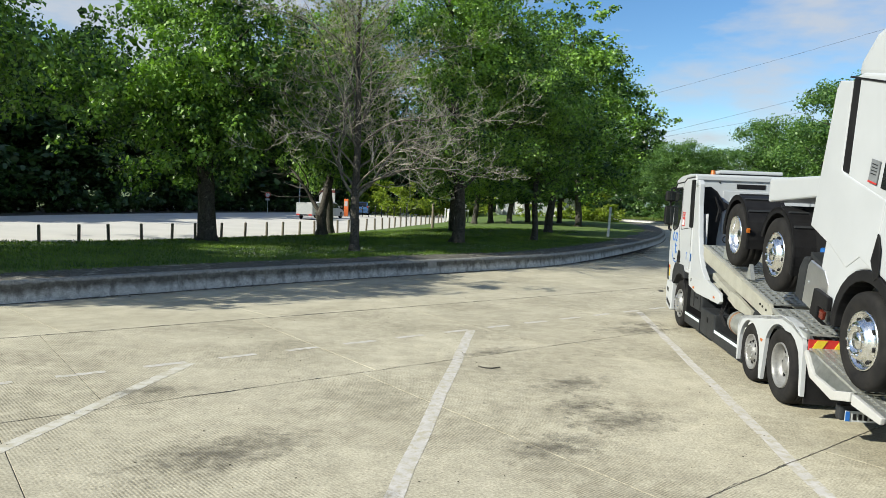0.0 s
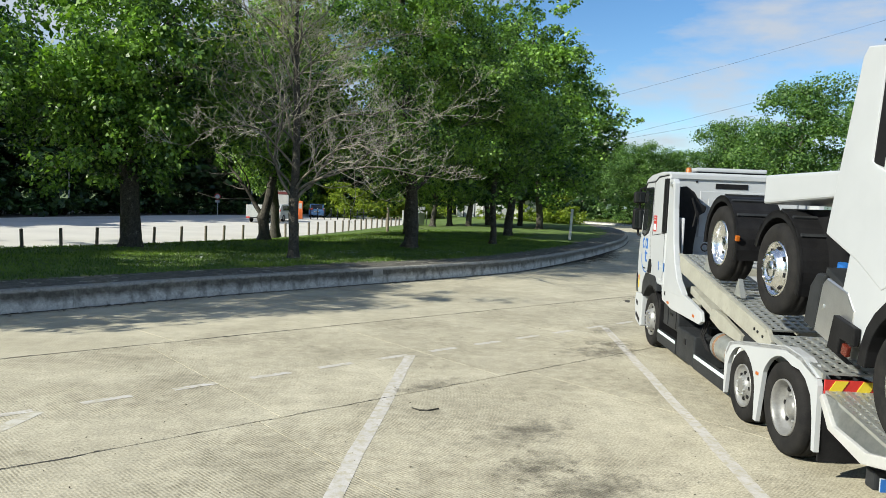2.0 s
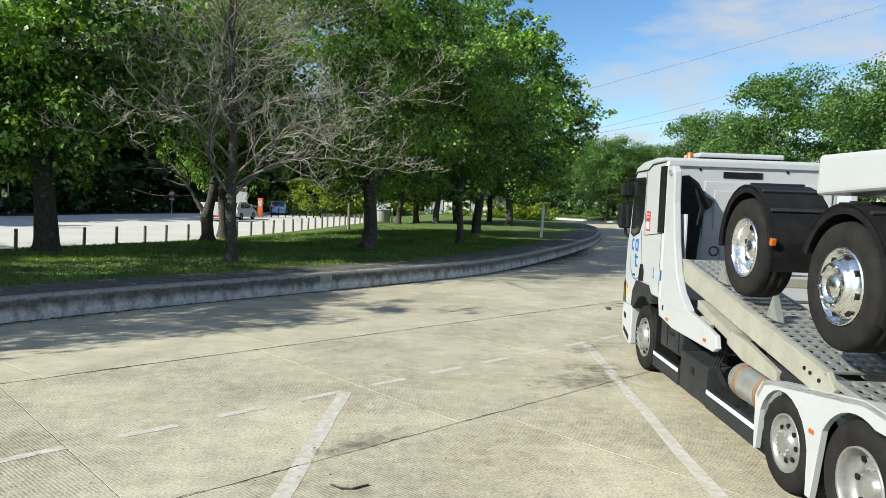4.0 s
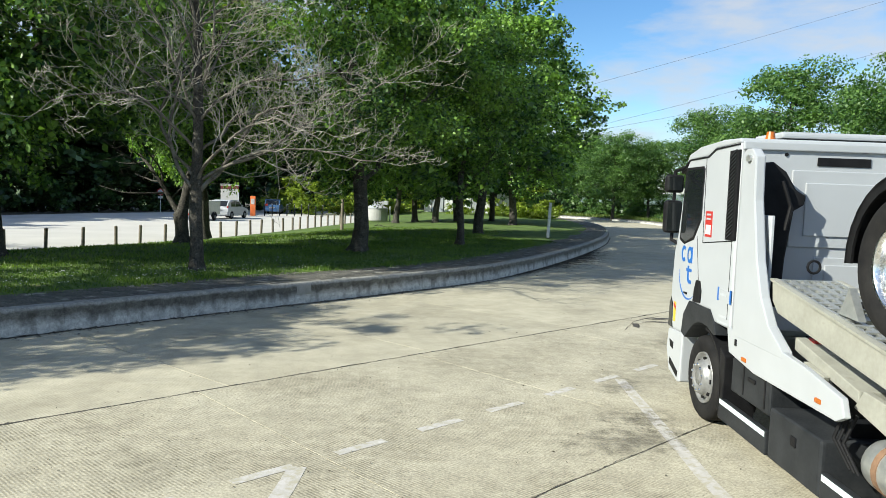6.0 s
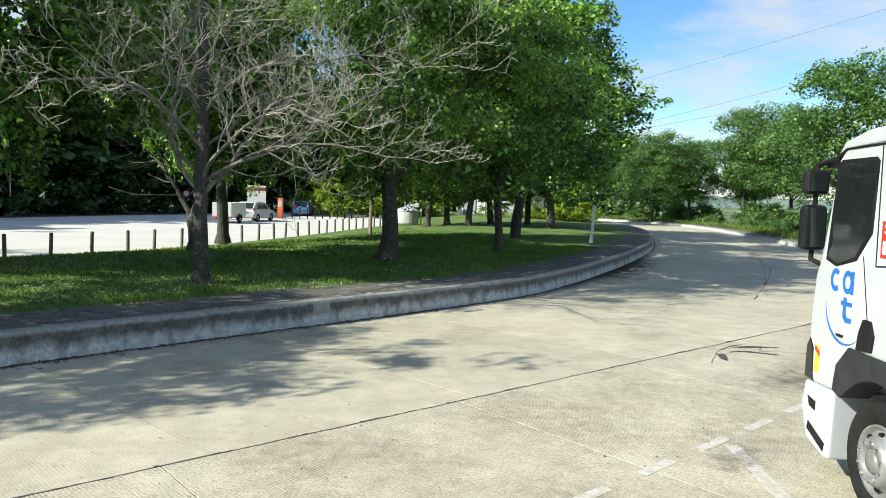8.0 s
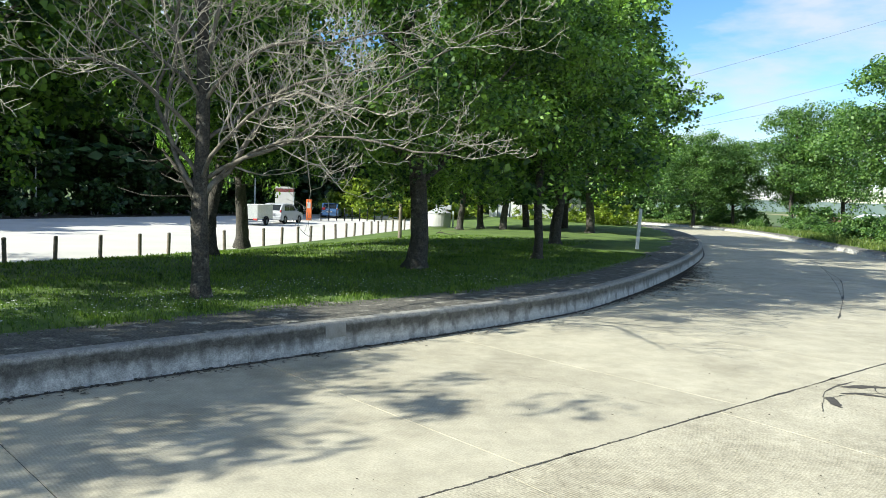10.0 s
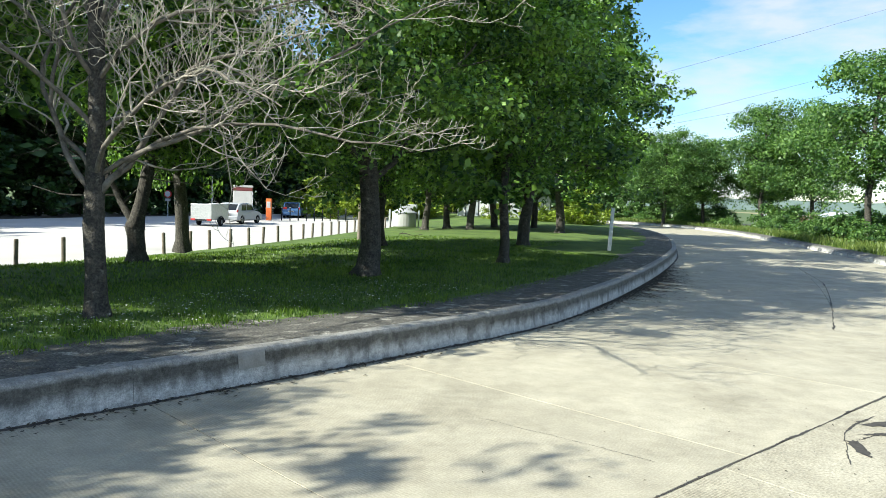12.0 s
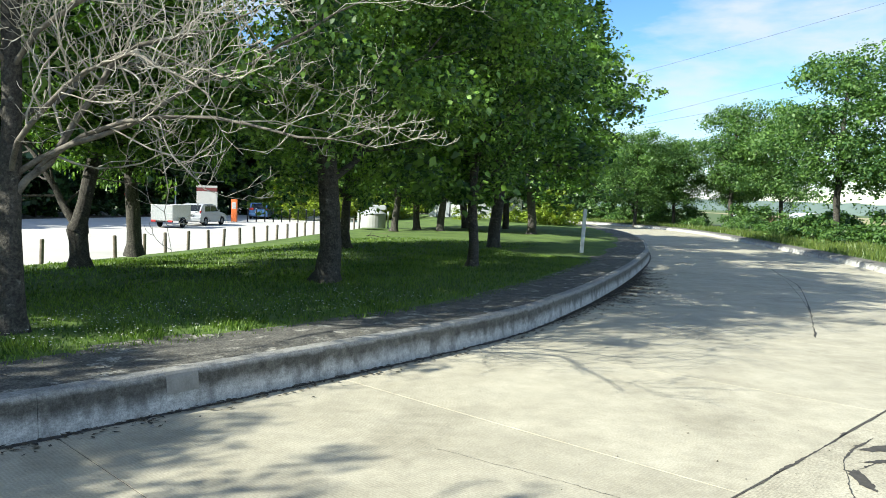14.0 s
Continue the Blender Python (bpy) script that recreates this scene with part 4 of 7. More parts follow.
def wheel(parent, x, y, z, R, side, width, rim_mat, style, at, local=None):
    """A lorry wheel: tyre with tread blocks, rim, hub and nuts. side -1 faces left. style: deep, bulge or flat."""
    if at:
        m = Matrix.Translation(Vector((x, y, z)) - at) @ Matrix.Diagonal((-side, 1, 1, 1))
    else:
        m = local @ Matrix.Translation((x, y, z)) @ Matrix.Diagonal((-side, 1, 1, 1))
    w = width
    prof = [(R * 0.60, 0.03), (R * 0.66, 0.005), (R * 0.80, -0.012), (R * 0.92, -0.002), (R * 0.975, 0.02), (R * 0.993, 0.05), (R, 0.08), (R, w * 0.33), (R * 0.985, w * 0.34),
            (R * 0.985, w * 0.37), (R, w * 0.38), (R, w * 0.62), (R * 0.985, w * 0.63), (R * 0.985, w * 0.66), (R, w * 0.67), (R, w - 0.06), (R * 0.97, w), (R * 0.62, w)]
    bm = lathe(prof, 48)
    bmesh.ops.transform(bm, matrix=m, verts=bm.verts)
    bmesh.ops.recalc_face_normals(bm, faces=bm.faces)
    tyre = part("tyre", bm, M_RUBBER, parent, "", True)
    r = R * 0.605
    if style == "deep":
        rp = [(r, 0.028), (r * 0.985, 0.0), (r * 0.94, 0.012), (r * 0.9, 0.06), (r * 0.86, 0.13), (r * 0.66, 0.15), (r * 0.60, 0.13), (r * 0.36, 0.13), (r * 0.34, 0.08), (r * 0.2, 0.06), (0.0, 0.055)]
    elif style == "bulge":
        rp = [(r, 0.028), (r * 0.985, 0.0), (r * 0.93, 0.015), (r * 0.88, 0.05), (r * 0.80, 0.06), (r * 0.66, -0.02), (r * 0.60, -0.055), (r * 0.42, -0.06), (r * 0.38, -0.02), (r * 0.30, -0.01), (r * 0.28, -0.05), (0.0, -0.055)]
    else:
        rp = [(r, 0.028), (r * 0.985, 0.0), (r * 0.92, 0.02), (r * 0.88, 0.05), (r * 0.7, 0.05), (r * 0.5, 0.03), (r * 0.46, 0.0), (r * 0.3, -0.02), (0.0, -0.02)]
    bm = lathe(rp, 40)
    bmesh.ops.transform(bm, matrix=m, verts=bm.verts)
    bmesh.ops.recalc_face_normals(bm, faces=bm.faces)
    rim = part("rim", bm, rim_mat, parent, "", True)
    # round rim holes and wheel nuts
    rr, dd = (r * 0.76, 0.14) if style == "deep" else ((r * 0.735, 0.022) if style == "bulge" else (r * 0.6, 0.038))
    holes = bmesh.new()
    for i in range(8):
        a = 2 * math.pi * i / 8
        c = Vector((dd, rr * math.cos(a), rr * math.sin(a)))
        rod(holes, c + Vector((-0.012, 0, 0)), c + Vector((0.012, 0, 0)), r * 0.085, seg=12)
    bmesh.ops.transform(holes, matrix=m, verts=holes.verts)
    tagged(part("rim_holes", holes, M_BLACK, rim), kind="stuff")
    nuts = bmesh.new()
    nr, nd = (r * 0.48, 0.13) if style == "deep" else ((r * 0.51, -0.057) if style == "bulge" else (r * 0.4, -0.005))
    for i in range(10):
        a = 2 * math.pi * (i + 0.5) / 10
        c = Vector((nd, nr * math.cos(a), nr * math.sin(a)))
        rod(nuts, c, c + Vector((-0.018, 0, 0)), 0.017, 0.013, seg=8)
    bmesh.ops.transform(nuts, matrix=m, verts=nuts.verts)
    tagged(part("wheel_nuts", nuts, M_STEEL if style != "bulge" else M_CHROME, rim), kind="stuff")
    return tyre


def annulus(y, z, r, w, x, ys=1.0):
    bm = bmesh.new()
    n = 24
    ring = []
    for i in range(n):
        a = 2 * math.pi * i / n
        ring.append([bm.verts.new((x, y + q * ys * math.cos(a), z + q * math.sin(a))) for q in (r, r - w)])
    for i in range(n):
        a, b = ring[i], ring[(i + 1) % n]
        bm.faces.new((a[0], b[0], b[1], a[1]))
    return bm


def quad(y0, z0, y1, z1):
    return [(y0, z0), (y1, z0), (y1, z1), (y0, z1)]


def arc(cy, cz, r, a0, a1, n=12):
    return [(cy + r * math.cos(radians(a0 + (a1 - a0) * i / n)), cz + r * math.sin(radians(a0 + (a1 - a0) * i / n))) for i in range(n + 1)]


def grating(parent, name, y0, y1, x0, x1, zf, material, slot=0.085, rib=0.035, cols=4):
    """A track of punched steel planks: long ribs and cross bars with open slots between them."""
    bm = bmesh.new()
    w = (x1 - x0) / cols
    z0, z1 = zf(y0), zf(y1)
    ang = math.atan2(z1 - z0, y1 - y0)
    L = math.hypot(y1 - y0, z1 - z0)
    m = Matrix.Translation((0, y0, z0)) @ Matrix.Rotation(ang, 4, "X")
    for i in range(cols + 1):
        xx = x0 + i * w
        block(bm, (xx - 0.022, 0, -0.03), (xx + 0.022, L, 0.0), m)
    k = int(L / (slot + rib))
    for i in range(k + 1):
        yy = i * L / k
        block(bm, (x0, yy - rib / 2, -0.022), (x1, yy + rib / 2, -0.003), m)
    track = tp(name, bm, material, parent)
    tagged(track, kind="stuff")
    return track


def transporter():
    T = empty("transporter_lorry", TB, "white vehicle transporter lorry with sloping loading ramps parked in a bay", "lorry")
    XL, XR = 4.47, 6.95
    # cab shell
    arch = [(20.18, 1.2), (20.30, 1.31), (20.95, 1.31), (21.13, 1.14), (21.19, 0.88)]
    shell = [(21.60, 0.86), (21.73, 1.05), (21.74, 1.5), (21.70, 1.9), (21.60, 2.15), (21.40, 3.0), (21.28, 3.11), (20.62, 3.13), (20.42, 3.20), (19.72, 3.22), (19.72, 1.2)] + arch
    cab = tp("cab", prism(shell, XL, XR, 0.045, 3), M_WHITE, T)
    roof = tp("roof", prism([(21.42, 3.03), (21.3, 3.16), (20.9, 3.235), (20.2, 3.265), (19.74, 3.25), (19.72, 3.205), (20.4, 3.19), (20.64, 3.115), (21.26, 3.095)], XL - 0.004, XR + 0.004, 0.018), M_WHITE, T)
    tp("roof_seam", prism([(21.44, 3.03), (21.27, 3.098), (20.64, 3.105), (20.42, 3.18), (19.74, 3.195), (19.74, 3.18), (20.4, 3.163), (20.62, 3.088), (21.26, 3.08), (21.44, 3.01)], XL - 0.008, XL + 0.02), M_BLACK, cab)
    # roof hatch, rear roof lip, beacon
    tp("roof_hatch", box((5.0, 19.95, 3.285), (6.25, 20.65, 3.355), 0.025), M_WHITE, T)
    tp("roof_hatch_base", box((5.03, 19.98, 3.24), (6.22, 20.62, 3.29)), M_BLACK, T)
    beacon = tp("beacon", bar((4.85, 19.9, 3.25), (4.85, 19.9, 3.34), 0.055, 0.04, 14), M_AMBER, T, "amber beacon")
    # rear wall: pressed panels, air slot, top lip
    rw = 19.72
    tp("rear_lip", box((XL + 0.02, rw - 0.035, 3.13), (XR - 0.02, rw, 3.215), 0.012), M_WHITE, cab)
    tp("rear_panel", box((5.02, rw - 0.022, 2.12), (6.85, rw, 2.93), 0.02, seg=3), M_WHITE, cab)
    tp("rear_panel", box((5.16, rw - 0.042, 2.24), (6.7, rw - 0.02, 2.8), 0.02, seg=3), M_WHITE, cab)
    tp("rear_panel", box((5.3, rw - 0.022, 1.62), (6.7, rw, 2.02), 0.02, seg=3), M_WHITE, cab)
    tp("rear_panel", box((5.42, rw - 0.04, 1.7), (6.58, rw - 0.02, 1.94), 0.018, seg=3), M_WHITE, cab)
    tp("rear_panel", box((5.3, rw - 0.022, 1.25), (6.7, rw, 1.55), 0.02, seg=3), M_WHITE, cab)
    tp("air_slot", box((5.28, rw - 0.012, 2.98), (5.84, rw + 0.0, 3.07), 0.004), M_BLACK, cab)
    for xx in (4.95, 6.2):
        tp("plug", bar((xx, rw - 0.01, 3.09), (xx, rw + 0.01, 3.09), 0.02, seg=10), M_BLACK, cab)
    # intake duct on the rear wall
    duct = prism([(4.60, 1.5), (4.60, 2.98), (4.72, 3.0), (4.86, 2.9), (4.97, 2.72), (5.08, 2.66), (5.06, 2.56), (4.96, 2.5), (4.9, 2.0), (4.88, 1.5)], rw - 0.2, rw - 0.02, 0.02, axis="y")
    tp("intake_duct", duct, M_BLACK, T)
    tp("duct_hose", tube([(4.8, rw - 0.24, 2.8), (4.88, rw - 0.26, 2.55), (4.84, rw - 0.25, 2.3)], 0.018), M_BLACK, T)
    tp("side_panel_grey", box((4.60, 19.30, 1.45), (4.63, 19.64, 2.45), 0.006), M_GREYFILM, T)
    # side: windows, seams, grille, handle
    win = [(21.47, 2.10), (21.28, 2.05), (21.0, 2.13), (20.78, 2.38), (20.75, 2.93), (20.80, 2.965), (21.30, 2.965), (21.36, 2.93)]
    sw = tp("side_window", prism(win, XL - 0.006, XL + 0.02, 0.006), M_GLASS_DARK, cab, "dark side window")
    fr = [(y + (0.035 if y > 21.1 else -0.03), z + (0.03 if z > 2.6 else -0.03)) for y, z in win]
    tp("window_frame", prism(fr, XL - 0.003, XL + 0.012), M_BLACK, sw)
    tp("windscreen", prism([(21.72, 1.98), (21.735, 2.0), (21.47, 3.0), (21.44, 2.99)], XL + 0.12, XR - 0.12), M_GLASS_DARK, cab, "dark windscreen")
    tp("sun_visor", prism([(21.42, 3.0), (21.66, 2.93), (21.68, 2.97), (21.45, 3.06)], XL + 0.02, XR - 0.02, 0.01), M_BLACK, T)
    for pts in ([(20.66, 2.08), (20.675, 2.08), (20.70, 3.08), (20.685, 3.08)], [(20.66, 2.075), (19.78, 2.15), (19.78, 2.162), (20.66, 2.087)],
                [(20.86, 2.15), (20.872, 2.15), (20.74, 1.62), (20.728, 1.62)], [(19.80, 1.3), (19.81, 1.3), (19.81, 2.15), (19.80, 2.15)]):
        tp("panel_gap", prism(pts, XL - 0.002, XL + 0.006), M_BLACK, cab)
    grille = tp("side_grille", box((XL - 0.012, 19.73, 2.16), (XL + 0.03, 19.98, 3.13), 0.008), M_BLACK, cab, "black slatted side grille")
    sl = bmesh.new()
    for i in range(22):
        z = 2.2 + i * 0.042
        block(sl, (XL - 0.024, 19.77, z), (XL - 0.008, 19.95, z + 0.014), Matrix.Translation((0, 19.86, z)) @ Matrix.Rotation(radians(-25), 4, "X") @ Matrix.Translation((0, -19.86, -z)))
    tp("grille_slats", sl, M_DARK, grille)
    tp("door_handle", prism([(20.86, 1.34), (20.62, 1.36), (20.60, 1.5), (20.66, 1.62), (20.78, 1.62), (20.84, 1.48)], XL - 0.018, XL + 0.01, 0.012), M_BLACK, cab, "black door handle")
    tp("door_handle", box((XL - 0.02, 21.1, 1.4), (XL + 0.01, 21.2, 1.42), 0.004), M_BLACK, cab)
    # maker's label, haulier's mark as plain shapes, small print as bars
    plate = tp("label_plate", prism(quad(20.40, 2.16, 20.61, 2.46), XL - 0.005, XL + 0.004), M_RED, cab, "red and white label plate")
    tp("label_field", prism(quad(20.43, 2.19, 20.58, 2.30), XL - 0.008, XL), M_PALEBLUE, plate)
    for zz in (2.36, 2.41):
        tp("label_bar", prism(quad(20.44, zz, 20.57, zz + 0.022), XL - 0.008, XL), M_WHITE, plate)
    tp("mark", prism([(21.30 + 0.105 * 0.85 * math.cos(radians(q)), 1.90 + 0.105 * math.sin(radians(q))) for q in range(-130, 131, 20)][::1] + [(21.30 + 0.06 * 0.85 * math.cos(radians(q)), 1.90 + 0.06 * math.sin(radians(q))) for q in range(130, -131, -20)], XL - 0.004, XL), M_BLUE, cab)
    tp("mark", annulus(21.085, 1.90, 0.105, 0.045, XL - 0.004, 0.8), M_BLUE, cab)
    tp("mark", prism(quad(20.985, 1.80, 21.03, 2.0), XL - 0.006, XL), M_BLUE, cab)
    tp("mark", prism([(21.13, 1.76), (21.085, 1.76), (21.085, 1.62), (21.06, 1.585), (20.99, 1.585), (20.99, 1.545), (21.08, 1.54), (21.13, 1.58)], XL - 0.006, XL), M_BLUE, cab)
    tp("mark", prism(quad(20.99, 1.69, 21.17, 1.725), XL - 0.007, XL), M_BLUE, cab)
    tp("swoosh", prism([(21.1 + 0.35 * math.cos(radians(q)), 1.68 + 0.35 * math.sin(radians(q))) for q in range(0, -131, -10)] + [(21.1 + (0.35 - 0.026 * math.sin(radians(-q * 180 / 130))) * math.cos(radians(q)), 1.68 + (0.35 - 0.026 * math.sin(radians(-q * 180 / 130))) * math.sin(radians(q))) for q in range(-120, -9, 10)], XL - 0.004, XL), M_BLUE, cab)
    sticker = tp("sticker", prism([(19.74, 1.47), (20.12, 1.50), (20.12, 1.62), (19.74, 1.60)], XL - 0.004, XL), M_WHITE, cab)
    for y0 in (20.10, 19.76):
        tp("sticker_edge", prism(quad(y0 - 0.035, 1.475, y0, 1.625), XL - 0.006, XL), M_BLUE, sticker)
    tp("sticker_bar", prism(quad(19.84, 1.54, 20.02, 1.565), XL - 0.006, XL), M_GREYFILM, sticker)
    for i, (y0, y1) in enumerate(((20.03, 19.82), (20.06, 19.78))):
        tp("print_bar", prism(quad(y1, 1.30 - i * 0.07, y0, 1.325 - i * 0.07), XL - 0.004, XL), M_GREYFILM, cab)
    # front corner
    tp("bumper", prism([(21.74, 0.86), (21.80, 0.6), (21.66, 0.30), (21.30, 0.22), (21.20, 0.24), (21.17, 0.88)], XL - 0.005, XR + 0.005, 0.03, 3), M_WHITE, T)
    for pts in ([(21.66, 0.72), (21.5, 0.70), (21.5, 0.61), (21.62, 0.63)], [(21.64, 0.40), (21.3, 0.28), (21.28, 0.36), (21.62, 0.48)]):
        tp("bumper_inset", prism(pts, XL - 0.01, XL + 0.02), M_BLACK, T)
    tp("headlamp", prism([(21.78, 0.88), (21.60, 0.88), (21.62, 1.2), (21.70, 1.30), (21.77, 1.2)], XL - 0.006, XL + 0.4, 0.02), M_GLASS_DARK, T)
    haz = tp("hazard_label", prism(quad(21.50, 0.98, 21.58, 1.24), XL - 0.006, XL), M_YELLOW, cab, "yellow hazard label")
    tp("hazard_stripe", prism([(21.50, 1.14), (21.58, 1.19), (21.58, 1.24), (21.50, 1.19)], XL - 0.008, XL), M_RED, haz)
    tp("wheel_arch", prism([(21.20, 0.9), (21.16, 1.14), (20.97, 1.335), (20.3, 1.335), (20.12, 1.2), (20.05, 1.08), (20.12, 1.07), (20.33, 1.13)] + arc(20.48, 0.51, 0.63, 100, 52, 5) + [(21.06, 0.86)], XL - 0.02, XL + 0.25, 0.01), M_DARK, T)
    tp("mudguard", prism(arc(20.45, 0.51, 0.60, 95, 205, 10) + arc(20.45, 0.51, 0.57, 205, 95, 10), XL + 0.0, XL + 0.42), M_BLACK, T)
    tp("mud_flap", prism([(19.93, 0.98), (19.78, 0.90), (19.80, 0.2), (19.90, 0.2)], XL + 0.0, XL + 0.36, 0.01), M_BLACK, T)
    # mirrors
    for zz, h, d in ((2.68, 0.24, 0.20), (2.14, 0.44, 0.22)):
        mir = tp("mirror", box((4.31, 21.68, zz), (4.55, 21.68 + d * 0.6, zz + h), 0.07, seg=4), M_BLACK, T, "black door mirror")
        tp("mirror_glass", box((4.34, 21.674, zz + 0.03), (4.52, 21.682, zz + h - 0.03), 0.004), M_GLASS_DARK, mir)
    tp("mirror_arm", tube([(4.52, 21.45, 3.02), (4.44, 21.74, 2.97), (4.44, 21.76, 2.05), (4.52, 21.55, 1.98)], 0.024), M_BLACK, T)
    # the pillar behind the cab and the white side skirt
    for x0 in (XL - 0.02, XR - 0.08):
        pil = [(19.62, 3.06), (19.55, 3.12), (19.46, 3.12), (19.38, 3.04), (19.36, 2.6), (19.26, 2.0), (19.16, 1.66), (19.02, 1.42), (18.75, 1.24), (18.72, 1.17), (19.60, 1.17)]
        tp("ramp_pillar", prism(pil, x0, x0 + 0.1, 0.015), M_WHITE, T, "white upright behind the cab")
        tp("side_skirt", prism([(19.74, 1.23), (19.66, 0.98), (19.2, 0.90), (17.95, 0.90), (17.85, 0.96), (17.9, 1.10), (18.4, 1.2), (18.75, 1.24)], x0 + 0.002, x0 + 0.06, 0.012), M_WHITE, T)
        tp("pillar_bolt", bar((x0 - 0.03, 19.47, 3.02), (x0 + 0.0, 19.47, 3.02), 0.035, seg=12), M_STEEL, T)
    for y, z in ((19.36, 0.985), (18.18, 0.985), (15.86, 0.72)):
        tp("side_lamp", box((XL - 0.03, y - 0.04, z - 0.021), (XL, y + 0.04, z + 0.021), 0.012), M_AMBER, T, "amber side lamp")
    tp("release_slot", box((XL - 0.026, 19.50, 1.08), (XL - 0.01, 19.535, 1.15), 0.004), M_BLACK, T)
    # chassis and boxes
    for x0 in (5.15, 6.05):
        tp("chassis_rail", box((x0, 12.9, 0.62), (x0 + 0.1, 21.2, 0.90), 0.01), M_DARK, T)
    for y in (14.2, 16.9, 18.2, 19.5):
        tp("cross_member", box((4.75, y, 0.62), (6.7, y + 0.12, 0.80), 0.01), M_BLACK, T)
    tp("step_box", box((4.50, 18.98, 0.56), (4.95, 19.66, 0.93), 0.03, seg=3), M_DARK, T, "dark plastic battery box")
    tp("box_latch", box((4.485, 19.22, 0.78), (4.505, 19.34, 0.82), 0.008), M_BLACK, T)
    for d in (0.0, 0.35):
        tp("box_rib", box((4.492, 19.06 + d, 0.6), (4.51, 19.08 + d, 0.9), 0.004), M_BLACK, T)
    tb = tp("tool_box", box((4.47, 18.12, 0.20), (5.0, 18.92, 0.68), 0.035, seg=3), M_DARK, T, "dark plastic tool box")
    tp("latch", box((4.455, 18.46, 0.47), (4.475, 18.54, 0.56), 0.01), M_BLACK, tb)
    for y0, y1 in ((18.95, 19.86), (16.9, 18.1)):
        rail = tp("guard_rail", prism([(y0, 0.20), (y1, 0.20), (y1, 0.43), (y0, 0.43)], XL - 0.005, XL + 0.05, 0.01), M_DARK, T)
        tp("reflective_strip", prism(quad(y0 + 0.02, 0.37, y1 - 0.02, 0.42), XL - 0.009, XL), M_PALEBLUE, rail)
    tank = lathe([(0.0, 17.02), (0.14, 17.02), (0.19, 17.06), (0.2, 17.1), (0.2, 17.78), (0.19, 17.83), (0.14, 17.87), (0.0, 17.87)], 24)
    bmesh.ops.transform(tank, matrix=Matrix.Translation((4.78, 0, 0.63)) @ Matrix(((0, 1, 0, 0), (1, 0, 0, 0), (0, 0, 1, 0), (0, 0, 0, 1))), verts=tank.verts)
    tk = tp("air_tank", tank, M_STEEL, T, "silver air tank", True)
    for y in (17.2, 17.65):
        tp("tank_strap", prism(arc(4.78, 0.63, 0.208, 0, 360, 24)[:-1], y, y + 0.05, axis="y"), mat("rusty_strap", (0.16, 0.09, 0.05), (0.25, 0.15, 0.09), 6), tk)
    for i in range(3):
        tp("hose", tube([(4.62, 17.95 + 0.07 * i, 0.95), (4.55, 17.98 + 0.06 * i, 0.72), (4.60, 17.85 + 0.05 * i, 0.52)], 0.014), M_BLACK, T)
    tp("hydraulic_ram", bar((4.72, 17.9, 0.98), (4.72, 16.2, 0.90), 0.065, seg=16), M_DARK, T)
    tp("ram_rod", bar((4.72, 16.2, 0.90), (4.72, 15.7, 0.88), 0.035, seg=14), M_STEEL, T)
    tp("lift_link", prism([(18.0, 1.0), (17.9, 1.16), (17.5, 1.12), (16.9, 0.98), (16.9, 0.86), (17.6, 0.9)], 4.62, 4.68, 0.01), M_BEAM, T)
    tp("under_beam", prism([(18.85, 1.36), (17.95, 1.14), (17.95, 1.04), (18.85, 1.24)], 4.62, 4.95, 0.012), M_BEAM, T)
    tp("under_beam", prism([(18.6, 1.2), (18.55, 1.06), (18.35, 1.02), (18.3, 1.15)], 4.56, 4.62, 0.01), M_BEAM, T)
    tp("red_valve", box((4.72, 18.72, 1.26), (4.9, 18.86, 1.36), 0.02), M_RED, T)
    # sloping ramp: beams and punched tracks
    zr = lambda y: 1.87 + (y - 19.05) * (1.87 - 1.26) / (19.05 - 15.75)
    for side, (x0, x1) in enumerate(((4.48, 5.14), (6.26, 6.92))):
        for xa in ((x0, x0 + 0.055), (x1 - 0.055, x1)):
            bp = [(19.05, 1.87), (15.75, 1.26), (15.62, 1.14), (15.68, 1.03), (16.0, 1.05), (18.92, 1.56), (19.02, 1.66)]
            beam = tp("ramp_beam", prism(bp, xa[0], xa[1], 0.008), M_BEAM, T, "cream steel ramp beam")
            if xa[0] < 4.5:
                tp("beam_flange", prism([(19.05, 1.87), (15.75, 1.26), (15.745, 1.235), (19.045, 1.845)], xa[0] - 0.02, xa[0]), M_BEAM, beam)
                for y in (16.1, 16.0, 15.85):
                    tp("beam_bolt", bar((xa[0] - 0.012, y, zr(y) - 0.12), (xa[0] + 0.002, y, zr(y) - 0.12), 0.018, seg=8), M_BLACK, beam)
        grating(T, "ramp_track", 15.78, 19.03, x0 + 0.06, x1 - 0.06, lambda y: zr(y) - 0.005, M_STEEL, cols=5)
        zd = lambda y: 1.225 + (y - 15.62) * 0.115
        tp("deck_side", prism([(15.62, 1.225), (14.40, 1.08), (14.40, 1.02), (15.62, 1.165)], x0, x0 + 0.03), M_STEEL, T)
        tp("deck_side", prism([(15.62, 1.225), (14.40, 1.08), (14.40, 1.02), (15.62, 1.165)], x1 - 0.03, x1), M_STEEL, T)
        grating(T, "deck_track", 14.42, 15.60, x0 + 0.02, x1 - 0.02, zd, M_STEEL, cols=5)
        # tail ramp
        lip = [(14.30, 0.91), (14.06, 0.67), (13.50, 0.62), (13.10, 0.71)]
        under = [(13.12, 0.60), (13.55, 0.50), (14.14, 0.61), (14.34, 0.86)]
